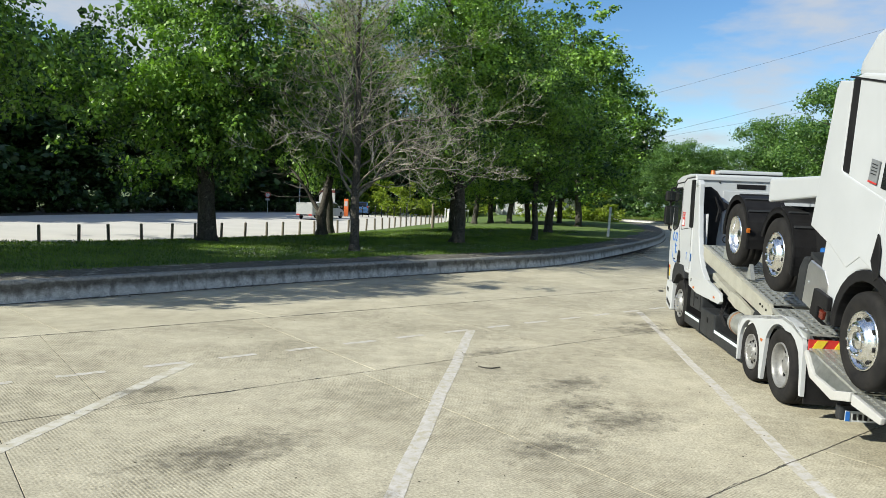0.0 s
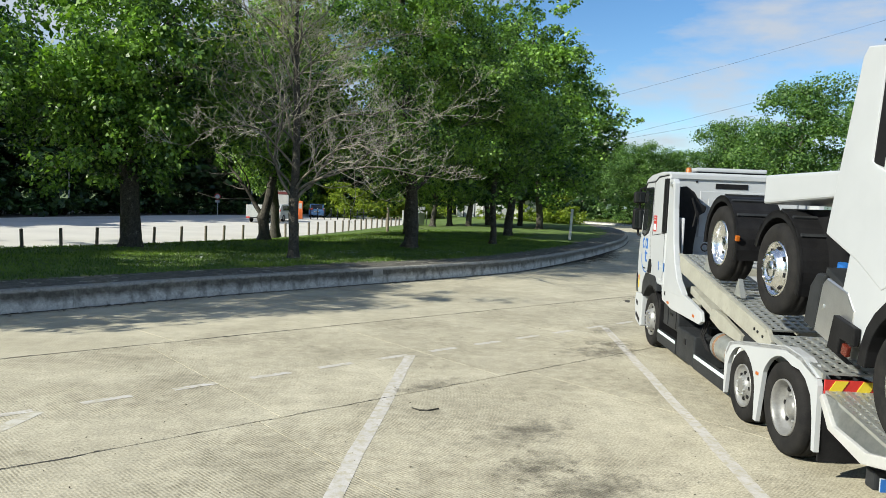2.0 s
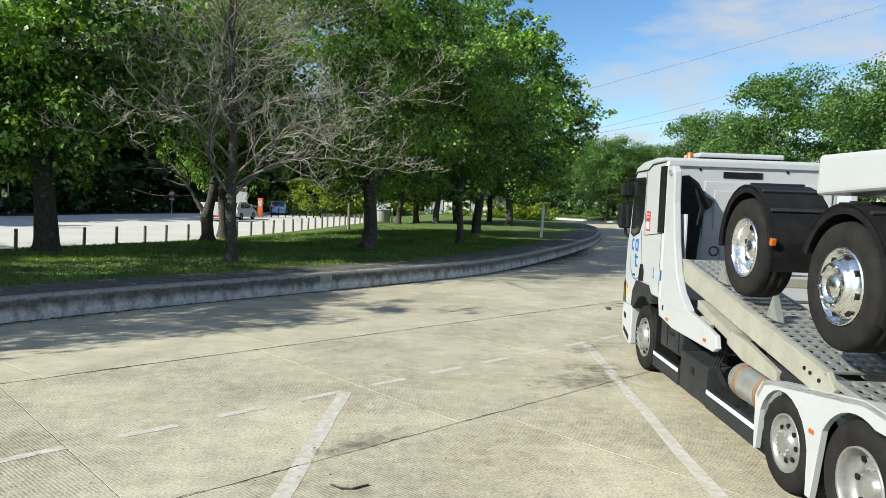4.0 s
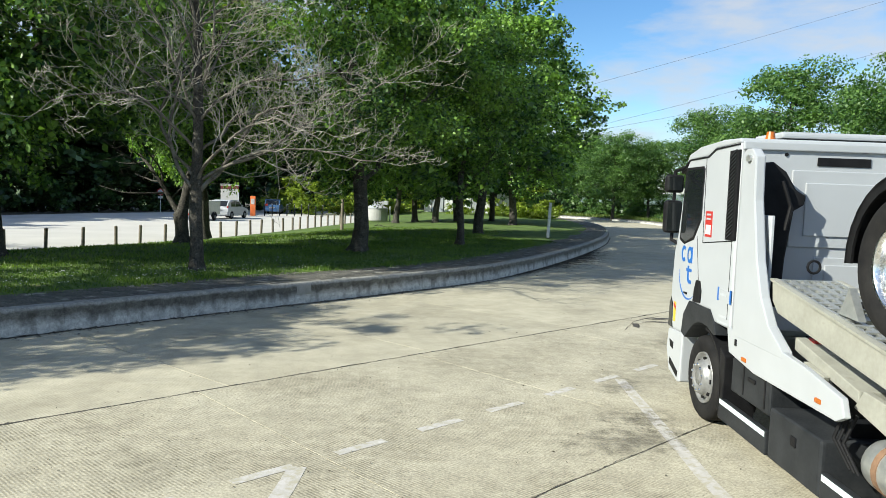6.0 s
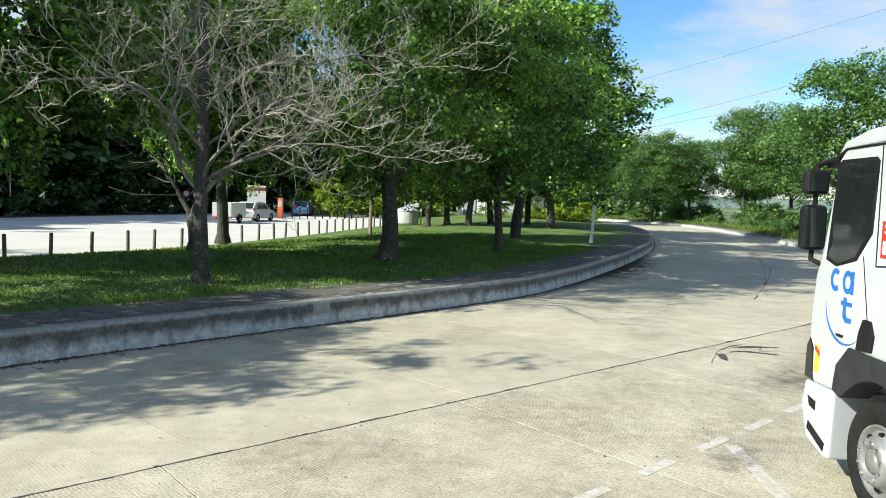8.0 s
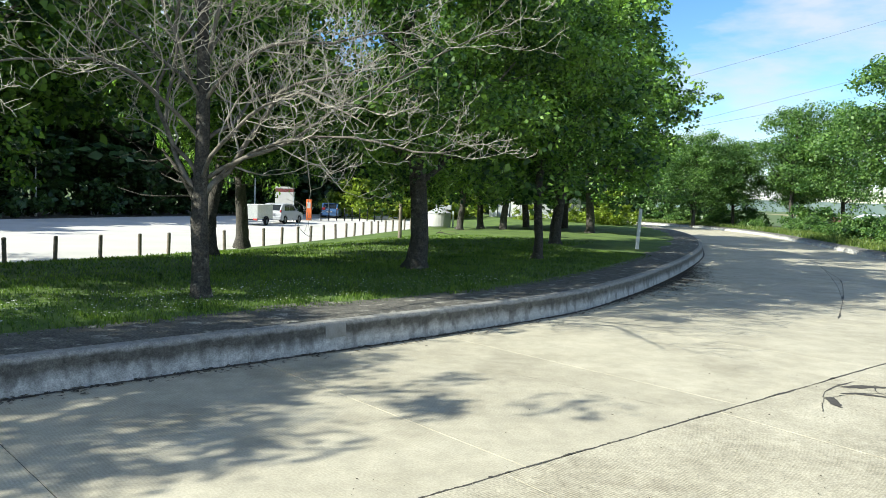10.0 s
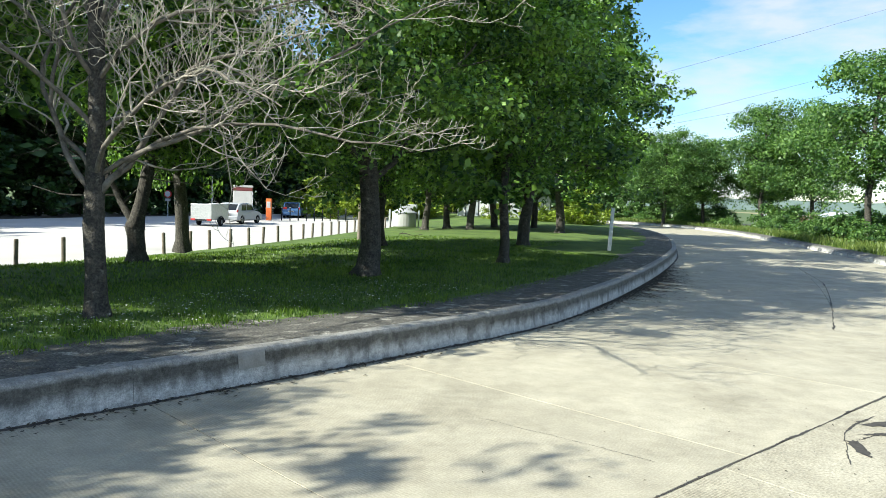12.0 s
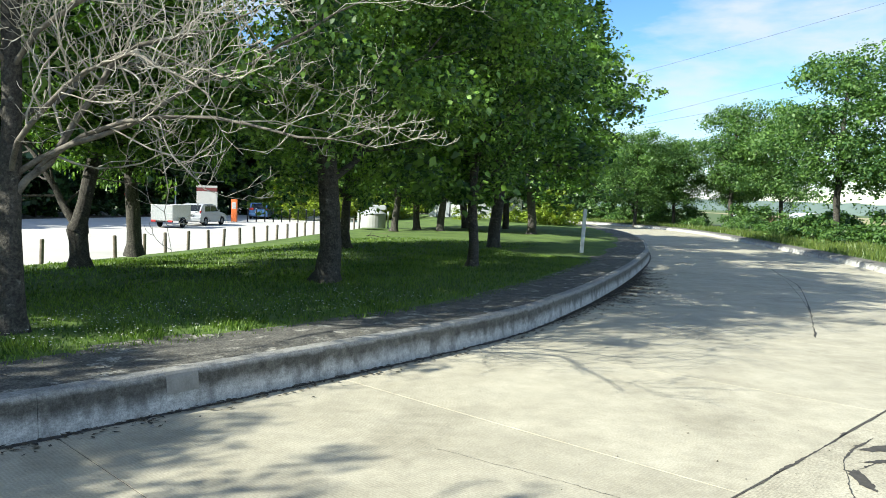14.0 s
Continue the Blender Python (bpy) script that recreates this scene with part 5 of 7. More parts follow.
        for xs, xi in ((x0 - 0.05, x0 + 0.05), (x1 + 0.05, x1 - 0.05)):
            skirt = tp("tail_skirt", prism(lip + under, min(xs, xs + 0.05 * (1 if xi > xs else -1)), max(xs, xs + 0.05 * (1 if xi > xs else -1)), 0.012), M_WHITE_DULL, T, "white pressed edge of the tail ramp")
            top = bmesh.new()
            a = [top.verts.new((xs + (0.04 if xi > xs else -0.04), y, z - 0.006)) for y, z in lip]
            b = [top.verts.new((xi, y, 0.697 + (y - 13.10) * 0.165)) for y, z in lip]
            for i in range(3):
                top.faces.new((a[i], a[i + 1], b[i + 1], b[i]))
            bmesh.ops.solidify(top, geom=top.faces[:], thickness=0.006)
            tp("side_plate", top, M_STEEL, skirt)
            tp("tail_skirt", prism([(13.07, 0.70), (12.45, 0.63), (12.48, 0.555), (13.08, 0.58)], min(xs, xs + 0.05 * (1 if xi > xs else -1)), max(xs, xs + 0.05 * (1 if xi > xs else -1)), 0.012), M_WHITE_DULL, T)
        grating(T, "tail_track", 13.12, 14.38, x0 + 0.05, x1 - 0.05, lambda y: 0.71 + (y - 13.12) * 0.165, M_STEEL, cols=6, slot=0.045, rib=0.03)
        grating(T, "tail_track", 12.46, 13.06, x0 + 0.02, x1 - 0.02, lambda y: 0.63 + (y - 12.46) * 0.115, M_STEEL, cols=6, slot=0.045, rib=0.03)
    for y in (18.6, 17.4, 16.4, 15.2, 14.3):
        tp("cross_tube", box((5.1, y, (zr(y) if y > 15.7 else 1.15) - 0.2), (6.3, y + 0.08, (zr(y) if y > 15.7 else 1.15) - 0.08), 0.01), M_BEAM, T)
    tp("strap_ratchet", tube([(4.7, 18.3, zr(18.3) + 0.03), (4.95, 18.2, zr(18.2) + 0.05), (5.1, 18.05, zr(18.05) + 0.03)], 0.03), M_BLACK, T)
    tp("winch_ring", tube([(4.90 + 0.06 * math.cos(a * 0.524), 19.1, 1.98 + 0.06 * math.sin(a * 0.524)) for a in range(13)], 0.012, 6), M_BLACK, T)
    for y in (18.05, 16.93):
        tp("wheel_chock", prism([(y - 0.12, zr(y) + 0.0), (y + 0.12, zr(y) + 0.02), (y + 0.02, zr(y) + 0.24)], 4.56, 4.62), M_STEEL, T)
    # twin rear wheels and their white wings
    wing = [(16.92, 0.2), (16.94, 0.74), (16.82, 0.90), (16.6, 0.96), (15.15, 1.19), (14.80, 1.16), (14.46, 1.03), (14.42, 0.95), (14.40, 0.30), (14.46, 0.30)]
    wing += [(14.49, 0.60), (14.55, 0.82), (14.68, 0.95), (14.82, 1.01)] + arc(15.22, 0.50, 0.555, 112, 30, 9) + [(15.80, 0.24), (15.82, 0.16), (15.90, 0.16)] + arc(16.38, 0.44, 0.475, 168, 22, 10) + [(16.87, 0.22)]
    for x0 in (XL - 0.02, XR - 0.03):
        tp("wing", prism(wing, x0, x0 + 0.05), M_WHITE, T, "white twin wheel wing")
        tp("wing_top", prism([(16.92, 0.74), (16.80, 0.90), (16.6, 0.96), (15.15, 1.18), (14.80, 1.15), (14.44, 1.02), (14.46, 1.00), (14.82, 1.11), (15.15, 1.14), (16.58, 0.92), (16.77, 0.87), (16.89, 0.72)], min(x0, x0 + 0.6 if x0 > 5 else x0), x0 + (0.13 if x0 < 5 else 0.05)), M_WHITE, T)
    # hazard panel and number plate with bars
    hz = tp("hazard_panel", box((4.50, 14.385, 0.88), (5.30, 14.405, 1.02), 0.004), M_RED, T, "red and yellow hazard panel")
    for i in range(3):
        tp("hazard_stripe", prism([(4.52 + 0.26 * i, 0.885), (4.64 + 0.26 * i, 0.885), (4.72 + 0.26 * i, 1.015), (4.60 + 0.26 * i, 1.015)], 14.376, 14.386, axis="y"), M_YELLOW, hz)
    tp("rear_bumper", box((4.56, 13.56, 0.27), (6.86, 13.70, 0.44), 0.02), M_DARK, T)
    pl = tp("number_plate", box((4.60, 13.535, 0.27), (5.12, 13.55, 0.39), 0.004), M_GREYFILM, T, "number plate")
    tp("plate_band", box((4.602, 13.525, 0.275), (4.645, 13.536, 0.385)), M_BLUE, pl)
    for i in range(7):
        tp("plate_bar", box((4.68 + 0.06 * i, 13.526, 0.295), (4.715 + 0.06 * i, 13.536, 0.36)), M_BLACK, pl)
    tp("rear_mud_flap", box((4.5, 14.42, 0.20), (5.1, 14.45, 0.98), 0.006), M_BLACK, T)
    for sgn, x in ((-1, 4.48), (1, 6.94)):
        for nm, y, R, st, rm in (("front", 20.45, 0.50, "bulge", M_RIM), ("tag", 15.82, 0.44, "flat", M_RIM), ("drive", 14.66, 0.505, "deep", M_RIM)):
            w = empty("wheel")
            w.parent = T
            wheel(w, x, y, R, R, sgn, 0.30, rm, st, TB)
    for y, z in ((20.45, 0.5), (16.38, 0.44), (15.22, 0.5)):
        tp("axle", bar((4.75, y, z), (6.67, y, z), 0.08, seg=12), M_BLACK, T)
    T.matrix_basis = LORRY_TURN @ Matrix.Translation(TB)
    return T


transporter()


# ---- the tractor unit that it carries, backwards ----
def tractor_unit():
    c, s = math.cos(radians(12.9)), math.sin(radians(12.9))
    base = Vector((5.71, 17.1, 2.14))
    Mx = Matrix(((-1, 0, 0, base.x), (0, -c, -s, base.y), (0, -s, c, base.z), (0, 0, 0, 1)))
    T = new("tractor_unit")
    T.matrix_basis = LORRY_TURN @ Mx @ Matrix.Translation((0, 1.9, -0.52))
    off = Matrix.Translation((0, -1.9, 0.52))
    tagged(T, "white lorry tractor unit with chrome rims loaded backwards on the transporter", "tractor unit")

    CHASSIS = ((-2.0, 0.70, 0.74, 2.1, 3.05, 6.0), (-2.0, 0.70, 0.97, 2.33, 3.80, 6.75))
    CAB = ((2.0, 2.8, 3.05, 6.0), (2.72, 3.50, 3.80, 6.75))

    def lp(name, bm, material, parent=T, label="", smooth=False):
        old_y, new_y = CAB if name in ("cab", "high_roof") else CHASSIS
        if name in ("tank", "tank_end", "tank_top", "filler_cap", "tank_bolt", "side_bracket", "lamp_lens"):
            for v in bm.verts:
                v.co.y = float(np.interp(v.co.y, (1.9, 2.12, 2.82, 3.12), (2.86, 3.10, 3.52, 3.93)))
                v.co.z = max(v.co.z, 0.02)
        elif name not in ("catwalk_box", "marker_lamp", "mudguard", "mudguard_edge", "mudguard_rib", "wheel_arch", "side_deflector", "gap_panel"):
            for v in bm.verts:
                v.co.y = float(np.interp(v.co.y, old_y, new_y))
        bmesh.ops.transform(bm, matrix=off, verts=bm.verts)
        return part(name, bm, material, parent, label, smooth)

    X = 1.24
    for sgn in (-1, 1):
        for a, h, st in ((0.125, 0.04, "deep"), (1.985, 0.28, "bulge"), (4.68, 0.18, "bulge")):
            w = empty("wheel")
            w.parent = T
            wheel(w, X * sgn, a, h, 0.52, sgn, 0.30 if a > 2 else 0.32, M_CHROME, st, None, off)
        # segmented black mudguards over the rear wheels
        for a, h, a0, a1 in ((0.125, 0.04, -4, 195), (1.985, 0.28, -8, 172)):
            out = arc(a, h, 0.66, a0, a1, 16)
            inn = arc(a, h, 0.635, a1, a0, 16)
            x0, x1 = sorted((X * sgn, (X - 0.62) * sgn))
            g = lp("mudguard", prism(out + inn, x0, x1), M_BLACK, T, "black plastic mudguard")
            xo = X * sgn
            lp("mudguard_edge", prism(arc(a, h, 0.665, a0, a1, 16) + arc(a, h, 0.58, a1, a0, 16), min(xo, xo - 0.02 * sgn), max(xo, xo - 0.02 * sgn)), M_BLACK, g)
            for q in (50, 75, 100, 125):
                if a0 < q < a1:
                    cy, cz = a + 0.668 * math.cos(radians(q)), h + 0.668 * math.sin(radians(q))
                    rm = Matrix.Translation((0, cy, cz)) @ Matrix.Rotation(radians(q - 90), 4, "X")
                    lp("mudguard_rib", box((x0 + 0.03, -0.02, -0.012), (x1 - 0.03, 0.02, 0.014), 0.006, rm), M_DARK, g)
        xo = X * sgn
        lp("marker_lamp", box((xo - 0.025, 0.745, 0.255), (xo + 0.025, 0.80, 0.325), 0.01), M_AMBER, T, "amber marker lamp")
        # tank
        xa, xb = sorted((xo, xo - 0.62 * sgn))
        lp("tank", prism([(2.12, -0.34), (2.12, 0.50), (2.22, 0.58), (2.86, 0.58), (2.98, 0.46), (3.02, -0.1), (2.9, -0.34)], xa, xb, 0.03, 3), M_ALU, T, "brushed aluminium fuel tank")
        lp("tank_end", prism([(2.14, -0.38), (1.98, -0.34), (1.9, -0.2), (1.9, 0.40), (1.98, 0.56), (2.14, 0.60)], xa - 0.005, xb + 0.005, 0.04, 3), M_DARK, T)
        lp("tank_top", prism([(2.1, 0.6), (3.0, 0.5), (3.0, 0.55), (2.1, 0.66)], xa + 0.05, xb - 0.02, 0.01), M_DARK, T)
        lp("filler_cap", bar((xo - 0.22 * sgn, 2.04, 0.58), (xo - 0.22 * sgn, 2.04, 0.68), 0.06, seg=16), M_BLUE, T, "blue filler cap")
        for h in (-0.15, 0.3):
            lp("tank_bolt", bar((xo - 0.01 * sgn, 2.3, h), (xo + 0.012 * sgn, 2.3, h), 0.025, seg=10), M_STEEL, T)
        lamp = lp("side_bracket", prism([(2.82, 0.34), (3.1, 0.36), (3.12, 0.2), (2.95, 0.18), (2.95, 0.02), (3.1, 0.0), (3.1, -0.12), (2.8, -0.12)], min(xo, xo + 0.06 * sgn), max(xo, xo + 0.06 * sgn), 0.012), M_BLACK, T)
        lp("lamp_lens", box((min(xo, xo + 0.045 * sgn), 2.97, 0.05), (max(xo, xo + 0.045 * sgn), 3.04, 0.15), 0.01), mat("dark_red_lens", (0.07, 0.012, 0.008), (0.11, 0.02, 0.012), 8, 0.25), lamp)
        # side deflector behind the cab
        lp("side_deflector", prism([(2.98, 0.97), (3.04, 2.62), (3.10, 2.72), (3.42, 2.74), (3.53, 1.78), (3.62, 1.74), (4.6, 1.66), (4.6, 0.92), (4.3, 0.97), (4.05, 0.77), (3.6, 0.89)], min(xo, xo - 0.05 * sgn), max(xo, xo - 0.05 * sgn), 0.015), M_WHITE, T, "white side deflector")
        lp("gap_panel", prism([(3.43, 2.76), (3.58, 2.78), (3.71, 1.75), (3.545, 1.76)], min(xo - 0.006 * sgn, xo - 0.06 * sgn), max(xo - 0.006 * sgn, xo - 0.06 * sgn)), M_BLACK, T)
        lb = lp("label_plate", prism(quad(3.435, 1.764, 3.615, 2.004), min(xo, xo + 0.008 * sgn), max(xo, xo + 0.008 * sgn)), mat("dull_grey_film", (0.13, 0.14, 0.15), (0.18, 0.19, 0.20), 8, 0.5, fine=40), T, "grey label plate with a red foot")
        lp("label_foot", prism(quad(3.435, 1.764, 3.615, 1.782), min(xo, xo + 0.011 * sgn), max(xo, xo + 0.011 * sgn)), M_RED, lb)
        for i in range(4):
            lp("label_bar", prism(quad(3.465, 1.854 + 0.033 * i, 3.585, 1.864 + 0.033 * i), min(xo, xo + 0.011 * sgn), max(xo, xo + 0.011 * sgn)), M_DARK, lb)
        lp("wheel_arch", prism(arc(4.68, 0.18, 0.74, -5, 190, 14) + arc(4.68, 0.18, 0.62, 190, -5, 14), min(xo + 0.01 * sgn, xo - 0.25 * sgn), max(xo + 0.01 * sgn, xo - 0.25 * sgn), 0.01), M_BLACK, T)
        lp("door_handle", prism([(3.826, 1.023), (3.966, 0.843), (4.026, 0.903), (3.966, 1.173), (3.866, 1.323)], min(xo, xo + 0.02 * sgn), max(xo, xo + 0.02 * sgn), 0.008), M_BLACK, T)
    # cab
    shell = [(2.74, 0.55), (2.74, 2.74), (2.78, 2.80), (2.9, 2.84), (4.7, 2.9), (4.85, 2.7), (5.0, 1.6), (5.05, 0.5), (5.0, -0.1), (4.70, -0.1)] + arc(3.93, 0.18, 0.74, 0, 178, 12) + [(2.8, 0.1)]
    cab = lp("cab", prism(shell, -X + 0.01, X - 0.01, 0.04, 3), M_WHITE, T)
    lp("high_roof", prism([(2.72, 2.78), (2.74, 2.95), (2.95, 3.25), (3.4, 3.5), (4.2, 3.55), (4.72, 3.2), (4.78, 2.85)], -X + 0.03, X - 0.03, 0.08, 3), M_WHITE, T)
    lp("roof_seam", box((-X - 0.002, 2.75, 2.765), (X + 0.002, 4.7, 2.785)), M_BLACK, cab)
    lp("windscreen", prism([(4.92, 2.62), (5.03, 1.7), (5.04, 1.7), (4.94, 2.63)], -X + 0.12, X - 0.12), M_GLASS_DARK, cab)
    for sgn in (-1, 1):
        lp("side_window", prism([(3.7, 1.75), (4.75, 1.75), (4.62, 2.55), (3.7, 2.55)], min(X * sgn, (X - 0.02) * sgn), max(X * sgn, (X - 0.02) * sgn)), M_GLASS_DARK, cab)
    lp("bumper", box((-X, 4.7, -0.5), (X, 5.1, 0.1), 0.05), M_WHITE, T)
    # frame, saddle plate, white tank cover behind the cab, hoses
    for x in (-0.42, 0.34):
        lp("frame_rail", box((x, -0.75, 0.0), (x + 0.08, 4.9, 0.26), 0.01), M_BLACK, T)
    lp("saddle_plate", box((-0.45, 0.3, 0.42), (0.45, 1.1, 0.5), 0.03), M_BLACK, T)
    lp("catwalk_box", prism([(1.30, 0.87), (1.24, 1.21), (3.0, 1.60), (3.0, 1.33)], -1.15, 1.20, 0.04, 3), M_WHITE, T, "white box behind the cab")
    lp("catwalk_support", prism([(1.0, 0.3), (1.0, 0.80), (2.6, 1.24), (2.6, 0.3)], -1.0, 0.95, 0.01), M_BLACK, T)
    for i in range(4):
        lp("air_hose", tube([(-0.5 + 0.12 * i, 2.6, 1.0), (-0.6 + 0.13 * i, 2.0, 0.78 + 0.03 * i), (-0.7 + 0.12 * i, 1.6, 0.72)], 0.022), M_BLACK, T)
    lp("hose_bracket", prism([(1.5, 0.6), (1.9, 0.82), (2.2, 0.8), (2.2, 0.72), (1.9, 0.72), (1.55, 0.52)], -0.95, -0.4, 0.01), M_BLACK, T)
    return T


tractor_unit()


# ---- posts, signs, parked car and trailer, small buildings, wires ----
def fence_posts():
    s0 = FENCE_S[np.argmin(np.hypot(FENCE[:, 0] + 19.5, FENCE[:, 1] - 27.0))] + 0.55
    bm = lathe([(0.0, -0.2), (0.062, -0.2), (0.062, 0.76), (0.055, 0.785), (0.0, 0.80)], 12, axis="z")
    first = part("wooden_post", bm, M_WOOD, None, smooth=False)
    tagged(first, "weathered round wooden post at the lawn edge", "post", "posts along the car park")
    for i in range(38):
        s = s0 + i * 1.43
        j = min(int(s / 0.25), len(FENCE) - 1)
        x, y = FENCE[j]
        m = pose(x, y, 0.07, random.uniform(-2, 2), random.uniform(-2, 2), random.uniform(0, 360))
        if i == 0:
            first.matrix_basis = m
        else:
            copy_thing(first, m)


fence_posts()
tagged(part("wooden_stake", bar((-3.4, 52.7, 0.2), (-3.38, 52.7, 2.1), 0.10, 0.08, 12), M_WOOD), "thick weathered wooden stake on the lawn", "stake")

def fallen_branch():
    rng = np.random.RandomState(61)
    pts = [(Vector((-0.62 + 0.155 * i, 0.05 * math.sin(i * 1.3), 0.10 + 0.05 * math.sin(i * 0.9))), 0.028 - 0.0022 * i) for i in range(9)]
    limbs = [(1, pts)]
    for i in (1, 3, 5, 7):
        p = pts[i][0]
        d = Vector((rng.uniform(-0.3, 0.4), rng.uniform(-0.4, 0.4), rng.uniform(-0.1, 0.5)))
        limbs.append((2, [(p + d * 0.25 * k, 0.012 - 0.003 * k) for k in range(3)]))
    V, F = limb_mesh(limbs, sides=(6, 6, 4))
    b = raw("fallen_branch", V, F, M_BARK)
    b.matrix_basis = pose(-1.15, 56.0, 0.42)
    tagged(b, "dark fallen branch lying on the sunlit lawn", "branch")


fallen_branch()

tw = part("fallen_twig", tube([(0.22, 15.69, 0.012), (0.32, 15.61, 0.012), (0.42, 15.61, 0.012), (0.55, 15.71, 0.012)], 0.009, 5), M_BARK)
tagged(tw, "thin curved dead twig lying on the concrete", "twig")

M_POLE = mat("pale_galvanised_pole", (0.48, 0.50, 0.50), (0.62, 0.64, 0.64), 4, 0.5, metal=0.3, fine=30)
kp = empty("marker_post", (7.78, 49.6, 0.45), "pale metal marker post leaning at the path edge", "post")
part("pole", prism([(-0.075, 0), (0.075, 0), (0.14, 1.86), (0.0, 1.9)], -0.05, 0.05, 0.01, axis="y"), M_POLE, kp)
part("base_plate", box((-0.12, -0.1, -0.03), (0.12, 0.1, 0.02), 0.01), M_POLE, kp)


def lamp_pole(x, y, z, h, label):
    e = empty("lamp_post", (x, y, z), label, "lamp post")
    part("pole", bar((0, 0, 0), (0, 0, h), 0.07, 0.045, 10), M_POLE, e)
    part("collar", bar((0, 0, 0), (0, 0, 0.35), 0.1, 0.09, 10), M_POLE, e)
    part("lamp_head", box((-0.12, -0.35, h - 0.04), (0.12, 0.12, h + 0.06), 0.03), M_DARK, e)
    return e


lamp_pole(-31.4, 66.5, 0.0, 3.6, "slim grey lamp post before the dark woods")
lamp_pole(-19.8, 80, 0.0, 3.6, "slim grey lamp post beyond the parked trailer")


def small_sign(x, y, z, h):
    e = empty("road_sign", (x, y, z), "small round road sign on a thin pole", "road sign")
    part("pole", bar((0, 0, 0), (0, 0, h), 0.03, 0.03, 8), M_POLE, e)
    disc = part("sign_disc", bar((0, -0.04, h - 0.05), (0, -0.06, h - 0.05), 0.3, 0.3, 24), M_RED, e, "red sign disc")
    part("sign_field", bar((0, -0.06, h - 0.05), (0, -0.066, h - 0.05), 0.22, 0.22, 24), M_GREYFILM, disc)
    part("sign_plate", box((-0.22, -0.06, h - 0.62), (0.22, -0.04, h - 0.42), 0.005), M_WHITE_DULL, e)


small_sign(-22.0, 76.0, 0.0, 2.0)

board = empty("information_board", (-15.8, 75.5, 0.0), "tall white information board with a dark red head", "sign board")
part("panel", box((-0.75, -0.06, 0.5), (0.75, 0.06, 2.42), 0.02), M_WHITE_DULL, board)
part("head", box((-0.78, -0.08, 2.42), (0.78, 0.08, 2.7), 0.02), mat("maroon_paint", (0.10, 0.02, 0.02), (0.14, 0.03, 0.03), 3, 0.5), board, "dark red head panel")
part("cap", box((-0.8, -0.1, 2.7), (0.8, 0.1, 2.86), 0.02), M_WHITE_DULL, board)
for x in (-0.78, 0.72):
    part("leg", box((x, -0.05, 0.0), (x + 0.08, 0.05, 2.4), 0.01), M_POLE, board)

totem = empty("ticket_totem", (-14.3, 77.8, 0.0), "slim orange-red totem beside the car park entrance", "totem")
part("body", box((-0.22, -0.15, 0.0), (0.22, 0.15, 1.85), 0.03), mat("orange_paint", (0.62, 0.13, 0.03), (0.70, 0.18, 0.05), 3, 0.45), totem)
part("face", box((-0.16, -0.165, 1.1), (0.16, -0.148, 1.6), 0.01), M_GREYFILM, totem)
part("foot", box((-0.28, -0.2, -0.05), (0.28, 0.2, 0.06), 0.02), M_DARK, totem)
for i in range(3):
    part("face_bar", box((-0.12, -0.172, 1.2 + 0.12 * i), (0.12, -0.163, 1.25 + 0.12 * i)), M_WHITE_DULL, totem)


def bollards():
    first = None
    for i in range(9):
        m = pose(-13.4 + 0.62 * i, 78.5 + 0.35 * i, 0.03)
        if first is None:
            first = empty("steel_bollard", label="dark steel bollard by the car park entrance", category="bollard", group="bollards at the entrance")
            part("tube", bar((0, 0, 0), (0, 0, 1.1), 0.05, seg=10), M_DARK, first)
            part("cap", bar((0, 0, 1.1), (0, 0, 1.14), 0.055, 0.03, 10), M_GREYFILM, first)
            first.matrix_basis = m
        else:
            copy_thing(first, m)


bollards()


